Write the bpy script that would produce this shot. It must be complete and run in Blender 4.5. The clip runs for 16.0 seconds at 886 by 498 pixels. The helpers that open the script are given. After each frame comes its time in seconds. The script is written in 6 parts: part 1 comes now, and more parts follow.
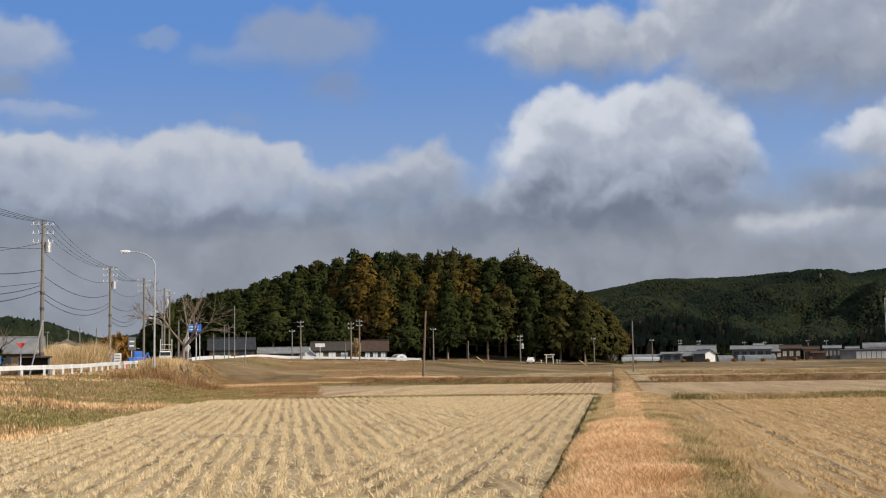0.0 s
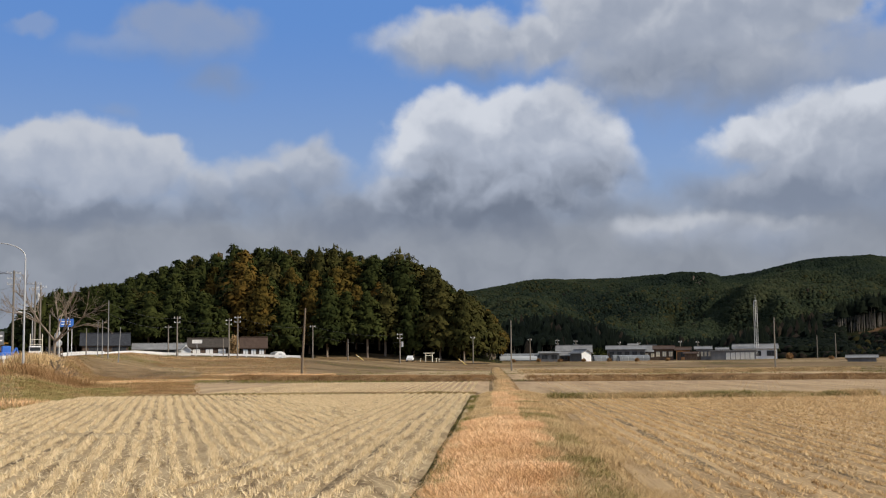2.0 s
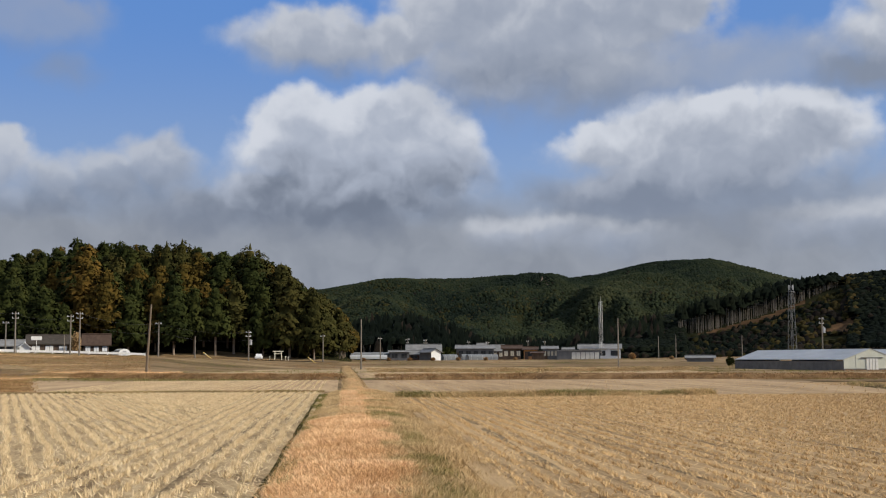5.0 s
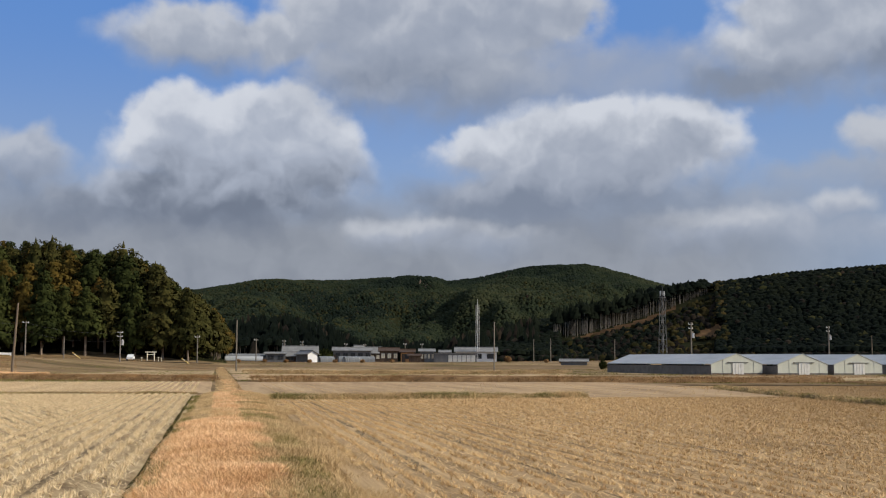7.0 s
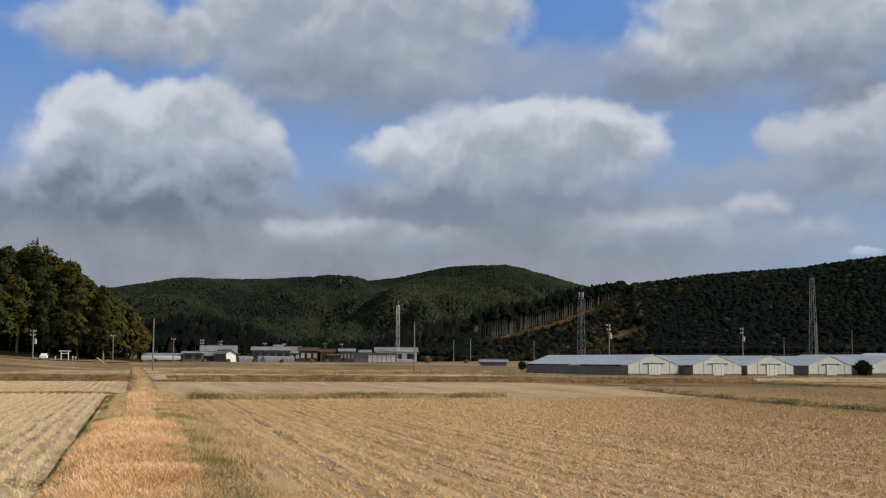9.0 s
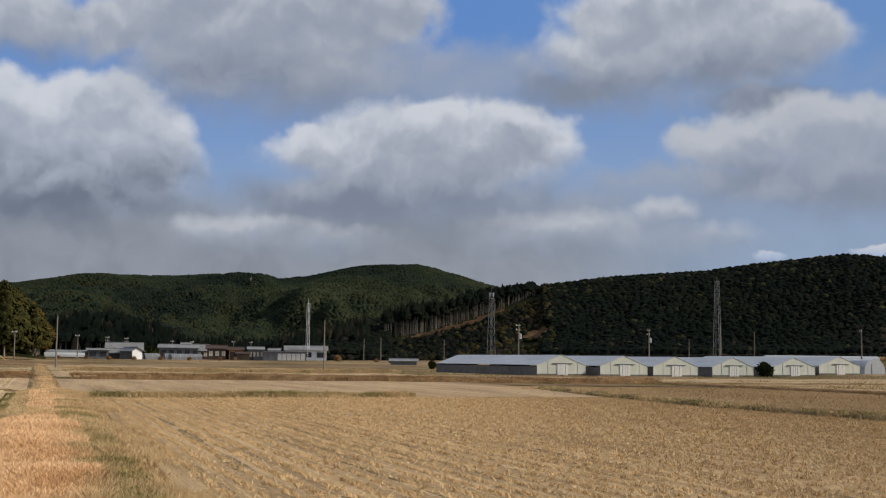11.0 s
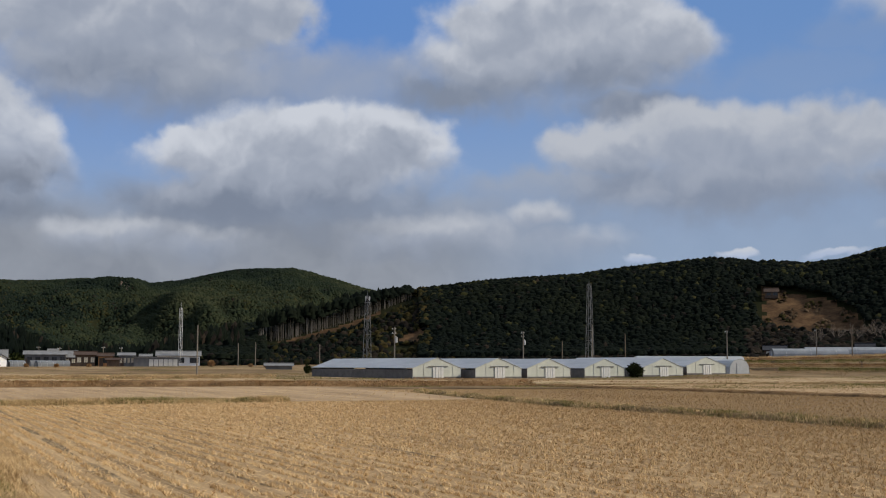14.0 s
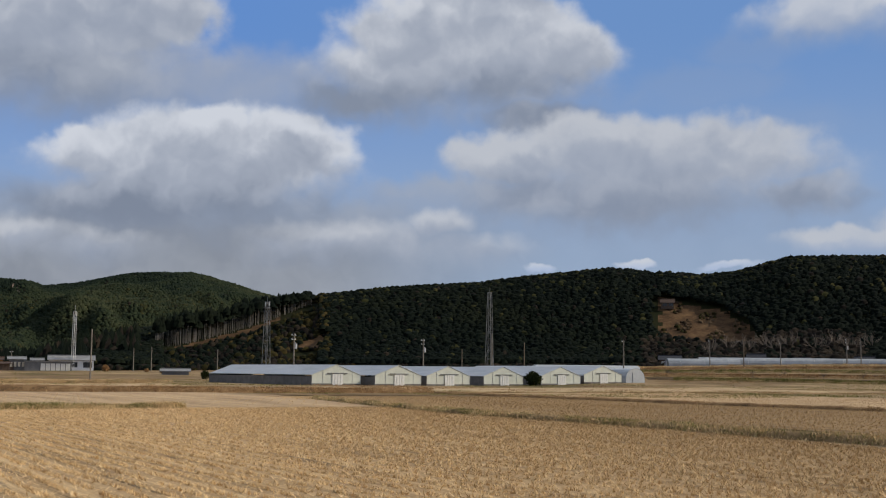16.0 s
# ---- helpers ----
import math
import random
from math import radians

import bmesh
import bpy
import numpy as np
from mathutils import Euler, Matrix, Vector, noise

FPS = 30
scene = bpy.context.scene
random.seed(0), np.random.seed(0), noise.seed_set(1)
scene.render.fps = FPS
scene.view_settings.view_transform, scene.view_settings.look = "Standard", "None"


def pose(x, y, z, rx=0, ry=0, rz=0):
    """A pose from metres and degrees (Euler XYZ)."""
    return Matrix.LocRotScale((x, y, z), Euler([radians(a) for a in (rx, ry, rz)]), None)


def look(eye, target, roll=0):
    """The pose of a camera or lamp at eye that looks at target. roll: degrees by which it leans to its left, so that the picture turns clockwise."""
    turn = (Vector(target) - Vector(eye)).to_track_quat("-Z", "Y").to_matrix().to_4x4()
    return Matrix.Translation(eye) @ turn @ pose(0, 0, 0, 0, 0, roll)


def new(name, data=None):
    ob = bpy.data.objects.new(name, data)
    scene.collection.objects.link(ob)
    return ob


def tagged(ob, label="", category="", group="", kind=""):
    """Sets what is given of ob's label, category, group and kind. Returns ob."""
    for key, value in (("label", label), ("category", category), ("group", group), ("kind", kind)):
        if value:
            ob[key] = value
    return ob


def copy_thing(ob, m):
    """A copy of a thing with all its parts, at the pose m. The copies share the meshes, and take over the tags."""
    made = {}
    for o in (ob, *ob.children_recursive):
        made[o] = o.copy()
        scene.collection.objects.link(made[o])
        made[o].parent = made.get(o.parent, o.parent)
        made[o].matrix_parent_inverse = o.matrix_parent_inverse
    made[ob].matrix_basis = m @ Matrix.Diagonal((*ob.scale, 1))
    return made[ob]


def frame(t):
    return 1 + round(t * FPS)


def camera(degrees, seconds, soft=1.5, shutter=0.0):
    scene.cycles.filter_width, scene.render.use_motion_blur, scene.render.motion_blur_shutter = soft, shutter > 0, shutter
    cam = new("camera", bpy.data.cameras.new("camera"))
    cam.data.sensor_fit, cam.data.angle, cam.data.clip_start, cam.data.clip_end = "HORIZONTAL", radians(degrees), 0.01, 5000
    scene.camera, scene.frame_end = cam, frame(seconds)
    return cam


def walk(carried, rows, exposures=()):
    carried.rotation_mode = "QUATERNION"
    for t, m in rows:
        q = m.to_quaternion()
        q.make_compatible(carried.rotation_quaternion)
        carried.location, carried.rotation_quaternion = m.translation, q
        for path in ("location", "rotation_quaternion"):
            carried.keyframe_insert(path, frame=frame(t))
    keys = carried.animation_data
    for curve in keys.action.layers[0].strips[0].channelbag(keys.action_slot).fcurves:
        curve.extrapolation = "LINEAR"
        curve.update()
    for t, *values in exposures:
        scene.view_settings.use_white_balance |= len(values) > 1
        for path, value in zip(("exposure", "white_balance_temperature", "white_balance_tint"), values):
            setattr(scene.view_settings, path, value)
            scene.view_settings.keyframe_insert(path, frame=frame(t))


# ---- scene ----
cam = camera(40.45, 16.0, soft=1.1)
EYE = 1.75
# seconds, x, y, yaw, pitch, roll: a hand-held pan to the right
ROWS = [
    (0.0, 0.000, 0.000, -0.44, 5.45, -0.93),
    (0.5, 0.012, -0.000, -1.75, 5.39, -0.83),
    (1.0, 0.024, -0.001, -3.17, 5.45, -0.72),
    (1.5, 0.034, -0.001, -4.37, 5.46, -0.45),
    (2.0, 0.050, -0.003, -6.10, 5.29, -0.49),
    (2.5, 0.060, -0.004, -7.29, 5.16, -0.78),
    (3.0, 0.067, -0.005, -8.11, 5.26, -0.63),
    (5.5, 0.125, -0.017, -14.88, 5.07, -0.09),
    (6.0, 0.139, -0.021, -16.54, 5.01, 0.16),
    (6.5, 0.149, -0.024, -17.67, 5.15, 0.37),
    (7.0, 0.160, -0.027, -18.96, 5.29, 0.16),
    (7.5, 0.167, -0.030, -19.92, 5.32, 0.23),
    (8.0, 0.173, -0.032, -20.56, 5.34, 0.44),
    (8.5, 0.183, -0.036, -21.77, 5.28, 0.38),
    (9.0, 0.190, -0.039, -22.73, 5.31, 0.32),
    (11.5, 0.231, -0.058, -27.90, 5.27, 0.71),
    (12.0, 0.238, -0.062, -28.78, 5.26, 0.58),
    (12.5, 0.246, -0.067, -29.86, 5.38, 0.45),
    (13.0, 0.254, -0.071, -30.84, 5.41, 0.37),
    (13.5, 0.262, -0.076, -31.93, 5.44, 0.21),
    (14.0, 0.269, -0.081, -32.87, 5.52, 0.12),
    (14.5, 0.278, -0.086, -34.09, 5.66, 0.25),
    (15.0, 0.284, -0.091, -34.97, 5.75, 0.45),
    (15.5, 0.292, -0.096, -36.00, 5.73, 0.56),
    (16.0, 0.303, -0.104, -37.56, 5.89, 0.60),
]
walk(cam, [(t, pose(x, y, EYE, 90 + pitch, 0, yaw) @ pose(0, 0, 0, 0, 0, roll)) for t, x, y, yaw, pitch, roll in ROWS],
     exposures=[(0.0, 0.0), (6.0, 0.0), (9.0, -0.05), (12.0, -0.13), (14.0, -0.09), (16.0, -0.03)])

# ---- light ----
SUN_BEARING, SUN_HEIGHT = 116.0, 31.0
sun = new("sun", bpy.data.lights.new("sun", "SUN"))
sun.data.energy, sun.data.angle, sun.data.color = 4.4, radians(0.6), (1.0, 0.89, 0.74)
_b, _h = radians(SUN_BEARING), radians(SUN_HEIGHT)
sun.matrix_world = look((100 * math.sin(_b) * math.cos(_h), 100 * math.cos(_b) * math.cos(_h), 100 * math.sin(_h)), (0, 0, 0))

world = bpy.data.worlds.new("sky")
scene.world = world
world.use_nodes = True
WT = world.node_tree
WT.nodes.clear()


def wn(kind, operation="", clamp=False):
    n = WT.nodes.new(kind)
    if operation:
        n.operation = operation
    if clamp:
        n.use_clamp = True
    return n


def plug(node, index, value):
    if isinstance(value, bpy.types.NodeSocket):
        WT.links.new(value, node.inputs[index])
    else:
        node.inputs[index].default_value = value


def wmath(op, a, b=0.0, clamp=False):
    n = wn("ShaderNodeMath", op, clamp)
    plug(n, 0, a)
    plug(n, 1, b)
    return n.outputs[0]


def wvec(op, a, b, c=(0, 0, 0)):
    n = wn("ShaderNodeVectorMath", op)
    plug(n, 0, a)
    plug(n, 1, b)
    if op == "MULTIPLY_ADD":
        plug(n, 2, c)
    return n.outputs["Value"] if op == "LENGTH" else n.outputs[0]


def wstep(value, lo, hi, a=0.0, b=1.0):
    n = wn("ShaderNodeMapRange")
    n.interpolation_type = "SMOOTHSTEP"
    for i, v in enumerate((value, lo, hi, a, b)):
        plug(n, i, v)
    return n.outputs[0]


def wmix(factor, a, b):
    n = wn("ShaderNodeMix")
    n.data_type = "RGBA"
    plug(n, 0, factor)
    plug(n, 6, a)
    plug(n, 7, b)
    return n.outputs[2]


def wnoise(at, scale, detail, rough=0.55):
    n = wn("ShaderNodeTexNoise")
    plug(n, 0, at)
    n.inputs["Scale"].default_value, n.inputs["Detail"].default_value, n.inputs["Roughness"].default_value = scale, detail, rough
    return n.outputs


def grey(v, cool=0.04):
    return (v * (1 - 0.65 * cool), v, v * (1 + 1.35 * cool), 1)


_way = wn("ShaderNodeTexCoord").outputs["Generated"]
_xyz = wn("ShaderNodeSeparateXYZ")
plug(_xyz, 0, wvec("NORMALIZE", _way, (0, 0, 0)))
BEAR = wmath("MULTIPLY", wmath("ARCTAN2", _xyz.outputs[0], _xyz.outputs[1]), 57.2958)
ELEV = wmath("MULTIPLY", wmath("ARCSINE", _xyz.outputs[2]), 57.2958)
_cmb = wn("ShaderNodeCombineXYZ")
plug(_cmb, 0, BEAR)
plug(_cmb, 1, ELEV)
FLAT = _cmb.outputs[0]
_w1 = wvec("SUBTRACT", wnoise(FLAT, 0.28, 3)["Color"], (0.5, 0.5, 0.5))
_w2 = wvec("SUBTRACT", wnoise(FLAT, 0.8, 4, 0.5)["Color"], (0.5, 0.5, 0.5))
BENT = wvec("MULTIPLY_ADD", _w1, (2.6, 1.8, 0), wvec("MULTIPLY_ADD", _w2, (1.1, 0.9, 0), FLAT))
_bxyz = wn("ShaderNodeSeparateXYZ")
plug(_bxyz, 0, BENT)
BELEV = _bxyz.outputs[1]
FINE = wmath("SUBTRACT", wnoise(FLAT, 0.75, 6, 0.5)[0], 0.5)
SHIFT = (-0.3, 0.75, 0.0)
FINE_UP = wmath("SUBTRACT", wnoise(wvec("ADD", FLAT, SHIFT), 0.75, 6, 0.5)[0], 0.5)
BENT_UP = wvec("ADD", BENT, SHIFT)
SMOOTH = wmath("SUBTRACT", wnoise(BENT, 0.42, 3, 0.45)[0], wnoise(BENT_UP, 0.42, 3, 0.45)[0])
PUFF = wmath("ADD", wmath("MULTIPLY", SMOOTH, 0.9), wmath("MULTIPLY", wmath("SUBTRACT", FINE, FINE_UP), 0.13))
BILLOW = wmath("SUBTRACT", wnoise(BENT, 0.4, 3, 0.5)[0], 0.5)

# clear sky: the atmosphere above, a deep blue between the clouds lower down
_sky = wn("ShaderNodeTexSky")
_sky.sky_type, _sky.sun_disc, _sky.sun_elevation, _sky.sun_rotation = "NISHITA", False, _h, _b
_nishita = wvec("MULTIPLY", _sky.outputs[0], (0.075, 0.075, 0.075))
_blue = wmix(wstep(ELEV, 3.0, 17.0), (0.31, 0.42, 0.60, 1), wmix(wstep(BEAR, 20.0, 48.0), (0.12, 0.265, 0.61, 1), (0.15, 0.285, 0.57, 1)))
SKY = wmix(wstep(ELEV, 25.0, 50.0), _blue, _nishita)


def over(colour, alpha):
    global SKY
    SKY = wmix(alpha, SKY, colour)


def lobes_of(where, lobes, fine):
    body = None
    for u, v, ru, rv in lobes:
        d = wvec("LENGTH", wvec("MULTIPLY_ADD", where, (1 / ru, 1 / rv, 0), (-u / ru, -v / rv, 0)), (0, 0, 0))
        d = wmath("SUBTRACT", 1.3, d)
        if body is None:
            body = d
        else:
            body = wmath("SMOOTH_MAX", body, d)
            body.node.inputs[2].default_value = 0.10
    return wmath("ADD", body, wmath("MULTIPLY", fine, 0.45))


def cloud(dark, mid, light, low, high, amount, soft, *lobes):
    """A cloud of overlapping lobes (bearing, height, half width, half height, in degrees), lit from above and thick below."""
    body = lobes_of(BENT, lobes, FINE)
    above = lobes_of(BENT_UP, lobes, FINE_UP)
    span = high - low
    lift = wmath("ADD", wmath("ADD", wmath("MULTIPLY", BELEV, 0.4), wmath("MULTIPLY", ELEV, 0.6)), wmath("MULTIPLY", BILLOW, 0.35 * span))
    crisp = wstep(lift, low + 0.25 * span, low + 0.85 * span)
    start = wmath("MULTIPLY", crisp, 0.17 * soft)
    edge = wmath("ADD", start, wmath("SUBTRACT", 1.25 * soft, wmath("MULTIPLY", crisp, 0.77 * soft)))
    alpha = wmath("MULTIPLY", wstep(body, start, edge), amount)
    rim = wmath("MULTIPLY", wstep(above, 0.95, 0.05), wstep(lift, low + 0.25 * span, low + 0.75 * span))
    tone = wmath("ADD", wmath("MULTIPLY", wstep(lift, low, low + 0.7 * span), 0.55), wmath("MULTIPLY", rim, 0.42))
    tone = wmath("ADD", tone, PUFF)
    shade = wmix(wstep(tone, 0.0, 0.55), grey(dark, 0.24), grey(mid, 0.16))
    over(wmix(wstep(tone, 0.45, 1.0), shade, grey(light, 0.08)), alpha)


# grey haze of distant cloud low in the sky, thinning out to the right
_low = wmath("MULTIPLY", wstep(wmath("ADD", ELEV, wmath("MULTIPLY", BILLOW, 2.0)), 9.0, 6.0), wstep(BEAR, 44.0, 30.0, 0.25, 1.0))
over(wmix(wstep(BILLOW, -0.25, 0.25), grey(0.26, 0.12), grey(0.33, 0.10)), wmath("MULTIPLY", _low, 0.92))
cloud(0.23, 0.34, 0.40, 5.6, 9.0, 0.75, 1.30, (8.4, 7.2, 8.9, 1.7), (2.3, 6.8, 5.4, 1.3))
cloud(0.29, 0.34, 0.38, 5.7, 9.1, 0.65, 1.30, (25.3, 7.4, 9.1, 1.7), (33.0, 6.9, 5.4, 1.3))
cloud(0.33, 0.38, 0.42, 10.2, 13.9, 0.50, 1.30, (19.8, 12.6, 8.9, 2.2), (27.8, 13.3, 5.4, 2.4))
cloud(0.33, 0.37, 0.40, 6.2, 9.7, 0.60, 1.30, (46.1, 7.8, 11.3, 1.7), (38.0, 8.3, 6.7, 1.3))
cloud(0.34, 0.38, 0.41, 10.8, 14.5, 0.45, 1.30, (39.3, 12.6, 8.1, 1.7), (24.4, 12.7, 8.9, 2.4))
cloud(0.23, 0.43, 0.57, 5.8, 10.4, 0.95, 0.75, (-17.0, 8.5, 6.2, 2.3), (-10.4, 8.9, 5.1, 2.1), (-8.0, 9.4, 2.3, 1.6), (-22.3, 8.5, 5.9, 2.6), (-18.5, 9.7, 3.0, 1.2), (-12.5, 9.6, 2.4, 1.3), (-12.4, 7.1, 7.5, 1.1))
cloud(0.22, 0.36, 0.52, 6.0, 10.6, 0.85, 1.00, (-0.3, 8.7, 2.3, 2.2), (-2.3, 8.1, 2.4, 1.9), (1.2, 7.2, 2.2, 1.5), (-4.5, 7.9, 2.4, 1.6))
cloud(0.20, 0.44, 0.66, 6.1, 11.9, 1.00, 0.70, (8.6, 9.1, 5.8, 3.1), (6.4, 10.2, 2.7, 2.6), (10.4, 10.9, 3.8, 2.2), (12.3, 9.4, 3.1, 2.6), (5.3, 7.9, 3.5, 1.6), (9.0, 7.5, 5.4, 1.3))
cloud(0.26, 0.38, 0.56, 10.7, 17.5, 0.97, 0.95, (18.2, 15.2, 7.8, 3.9), (19.3, 13.8, 6.2, 2.8), (15.5, 13.6, 4.8, 2.2), (7.4, 15.0, 5.1, 1.6), (22.3, 16.0, 3.5, 3.0), (14.3, 16.4, 3.5, 2.7), (11.4, 14.9, 3.2, 1.6), (24.5, 16.5, 2.4, 2.2))
cloud(0.29, 0.36, 0.38, 13.0, 16.4, 0.55, 1.10, (-6.1, 15.3, 3.8, 1.7), (-4.5, 13.3, 1.6, 1.2))
cloud(0.34, 0.42, 0.43, 12.9, 16.3, 0.30, 1.10, (-9.8, 14.6, 2.4, 0.8), (-13.3, 15.3, 1.1, 0.5), (-9.3, 11.6, 1.1, 0.4))
cloud(0.31, 0.42, 0.52, 12.3, 15.5, 0.70, 1.00, (-19.8, 14.5, 3.0, 1.3), (-19.8, 13.0, 1.5, 0.9), (-22.4, 14.8, 3.5, 1.9))
cloud(0.39, 0.50, 0.52, 11.1, 12.3, 0.40, 1.10, (-18.5, 11.8, 3.2, 0.5))
cloud(0.25, 0.40, 0.65, 6.3, 11.9, 1.00, 0.75, (26.0, 9.3, 6.9, 2.8), (21.0, 9.9, 2.4, 1.3), (26.4, 11.1, 2.3, 1.3), (29.9, 10.4, 3.2, 2.0), (22.6, 7.8, 5.4, 1.3))
cloud(0.32, 0.41, 0.56, 4.5, 7.2, 0.88, 1.4, (18.3, 6.1, 3.2, 1.2), (21.0, 5.6, 4.0, 1.1), (16.1, 6.1, 2.4, 1.1))
cloud(0.27, 0.40, 0.61, 11.4, 17.1, 1.00, 0.85, (37.9, 15.3, 6.2, 3.0), (40.1, 16.1, 4.0, 2.4), (43.4, 15.0, 2.7, 1.7), (35.2, 13.9, 4.8, 2.3), (33.5, 12.8, 3.5, 1.1), (40.7, 14.2, 4.6, 2.0), (42.0, 12.2, 3.2, 0.9), (39.5, 18.4, 3.2, 1.9))
cloud(0.29, 0.40, 0.54, 6.7, 12.0, 0.97, 0.85, (47.4, 9.6, 8.9, 2.3), (40.7, 10.1, 3.2, 1.6), (44.7, 10.4, 4.3, 2.0), (50.0, 10.1, 5.4, 1.9), (54.6, 8.4, 2.8, 1.1), (46.1, 8.3, 7.3, 1.6), (42.0, 8.6, 4.3, 1.5))
cloud(0.32, 0.41, 0.56, 4.2, 7.7, 0.88, 1.5, (32.6, 6.1, 5.4, 1.3), (29.9, 5.8, 2.7, 1.2), (37.4, 7.0, 1.9, 0.9), (39.3, 5.9, 3.5, 1.0), (35.8, 5.9, 1.9, 1.5))
cloud(0.37, 0.46, 0.58, 14.7, 17.4, 0.90, 1.00, (55.8, 16.3, 3.8, 1.5), (61.3, 16.2, 4.3, 2.4))
cloud(0.42, 0.48, 0.54, 5.3, 6.8, 0.90, 0.90, (56.7, 6.2, 3.5, 0.8), (61.5, 6.6, 4.3, 1.6))
cloud(0.51, 0.57, 0.63, 4.7, 5.7, 0.90, 0.70, (42.2, 5.1, 0.8, 0.3), (47.1, 5.2, 0.8, 0.3), (51.0, 4.9, 1.3, 0.2))
cloud(0.35, 0.39, 0.39, 8.3, 14.8, 0.16, 1.30, (50.1, 13.2, 4.6, 1.6), (53.9, 11.5, 4.0, 1.3), (52.2, 14.9, 3.2, 1.1))
# broken cloud over the rest of the sky
_rest = wnoise(FLAT, 0.075, 6, 0.6)[0]
_away = wmath("MAXIMUM", wstep(ELEV, 19.0, 26.0), wmath("MAXIMUM", wstep(BEAR, -26.0, -36.0), wstep(BEAR, 66.0, 76.0)))
over(wmix(wstep(BILLOW, -0.3, 0.3), grey(0.48), grey(0.95)), wmath("MULTIPLY", wstep(_rest, 0.43, 0.58), _away))
_bg = wn("ShaderNodeBackground")
plug(_bg, 0, SKY)
_bg.inputs[1].default_value = 1.0
WT.links.new(_bg.outputs[0], wn("ShaderNodeOutputWorld").inputs[0])

# ---- materials ----
def material(name, colours, scale=4.0, rough=0.85, bump=0.3, metal=0.0, bump_scale=None, stretch=(1, 1, 1), by_object=0.0, coords="Object", detail=6, island=0.0, spec=None, row=None, fade=None):
    """A worn surface: colours (two or three) laid out by a broad and a fine noise at real size, with relief."""
    m = bpy.data.materials.new(name)
    m.use_nodes = True
    t = m.node_tree
    b = t.nodes["Principled BSDF"]
    tc = t.nodes.new("ShaderNodeTexCoord")
    mp = t.nodes.new("ShaderNodeMapping")
    mp.inputs["Scale"].default_value = stretch
    if row is None:
        t.links.new(tc.outputs[coords], mp.inputs[0])
    else:
        rt = t.nodes.new("ShaderNodeMapping")
        rt.inputs["Rotation"].default_value = (0, 0, radians(row))
        t.links.new(tc.outputs[coords], rt.inputs[0])
        t.links.new(rt.outputs[0], mp.inputs[0])
    big, small = t.nodes.new("ShaderNodeTexNoise"), t.nodes.new("ShaderNodeTexNoise")
    for n, s, d in ((big, scale, detail), (small, scale * 7.3, 4)):
        n.inputs["Scale"].default_value, n.inputs["Detail"].default_value = s, d
        n.inputs["Roughness"].default_value = 0.6
        t.links.new(mp.outputs[0], n.inputs[0])
    mixn = t.nodes.new("ShaderNodeMath")
    mixn.operation = "MULTIPLY_ADD"
    mixn.inputs[1].default_value = 0.4
    t.links.new(small.outputs[0], mixn.inputs[0])
    sub = t.nodes.new("ShaderNodeMath")
    sub.operation = "SUBTRACT"
    sub.inputs[1].default_value = 0.2
    t.links.new(big.outputs[0], sub.inputs[0])
    t.links.new(sub.outputs[0], mixn.inputs[2])
    value = mixn.outputs[0]
    if by_object or island:
        info = t.nodes.new("ShaderNodeObjectInfo" if by_object else "ShaderNodeNewGeometry")
        add = t.nodes.new("ShaderNodeMath")
        add.operation = "MULTIPLY_ADD"
        add.inputs[1].default_value = by_object or island
        t.links.new(info.outputs["Random" if by_object else "Random Per Island"], add.inputs[0])
        off = t.nodes.new("ShaderNodeMath")
        off.operation = "SUBTRACT"
        off.inputs[1].default_value = (by_object or island) / 2
        t.links.new(value, off.inputs[0])
        t.links.new(off.outputs[0], add.inputs[2])
        value = add.outputs[0]
    ramp = t.nodes.new("ShaderNodeValToRGB")
    es = ramp.color_ramp.elements
    lo, hi = 0.3, 0.7
    es[0].position, es[0].color = lo, (*colours[0], 1)
    es[1].position, es[1].color = hi, (*colours[-1], 1)
    for i, c in enumerate(colours[1:-1]):
        e = es.new(lo + (hi - lo) * (i + 1) / (len(colours) - 1))
        e.color = (*c, 1)
    t.links.new(value, ramp.inputs[0])
    colour = ramp.outputs[0]
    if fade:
        # shade deepening towards one side of the field, multiplied into the colour
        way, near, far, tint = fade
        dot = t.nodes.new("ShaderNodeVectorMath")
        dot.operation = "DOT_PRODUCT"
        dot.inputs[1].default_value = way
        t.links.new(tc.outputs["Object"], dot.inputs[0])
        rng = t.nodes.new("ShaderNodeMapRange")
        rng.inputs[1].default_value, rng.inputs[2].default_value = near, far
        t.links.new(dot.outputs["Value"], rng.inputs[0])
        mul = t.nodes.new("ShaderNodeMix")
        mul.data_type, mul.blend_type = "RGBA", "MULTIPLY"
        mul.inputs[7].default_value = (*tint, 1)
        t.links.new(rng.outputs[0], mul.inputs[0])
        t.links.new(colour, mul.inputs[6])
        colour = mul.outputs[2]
    t.links.new(colour, b.inputs["Base Color"])
    b.inputs["Roughness"].default_value, b.inputs["Metallic"].default_value = rough, metal
    b.inputs["Specular IOR Level"].default_value = (0.3 if rough > 0.6 else 0.5) if spec is None else spec
    if bump:
        bp = t.nodes.new("ShaderNodeBump")
        bp.inputs["Strength"].default_value, bp.inputs["Distance"].default_value = bump, 0.02
        t.links.new(small.outputs[0], bp.inputs["Height"])
        t.links.new(bp.outputs[0], b.inputs["Normal"])
    return m


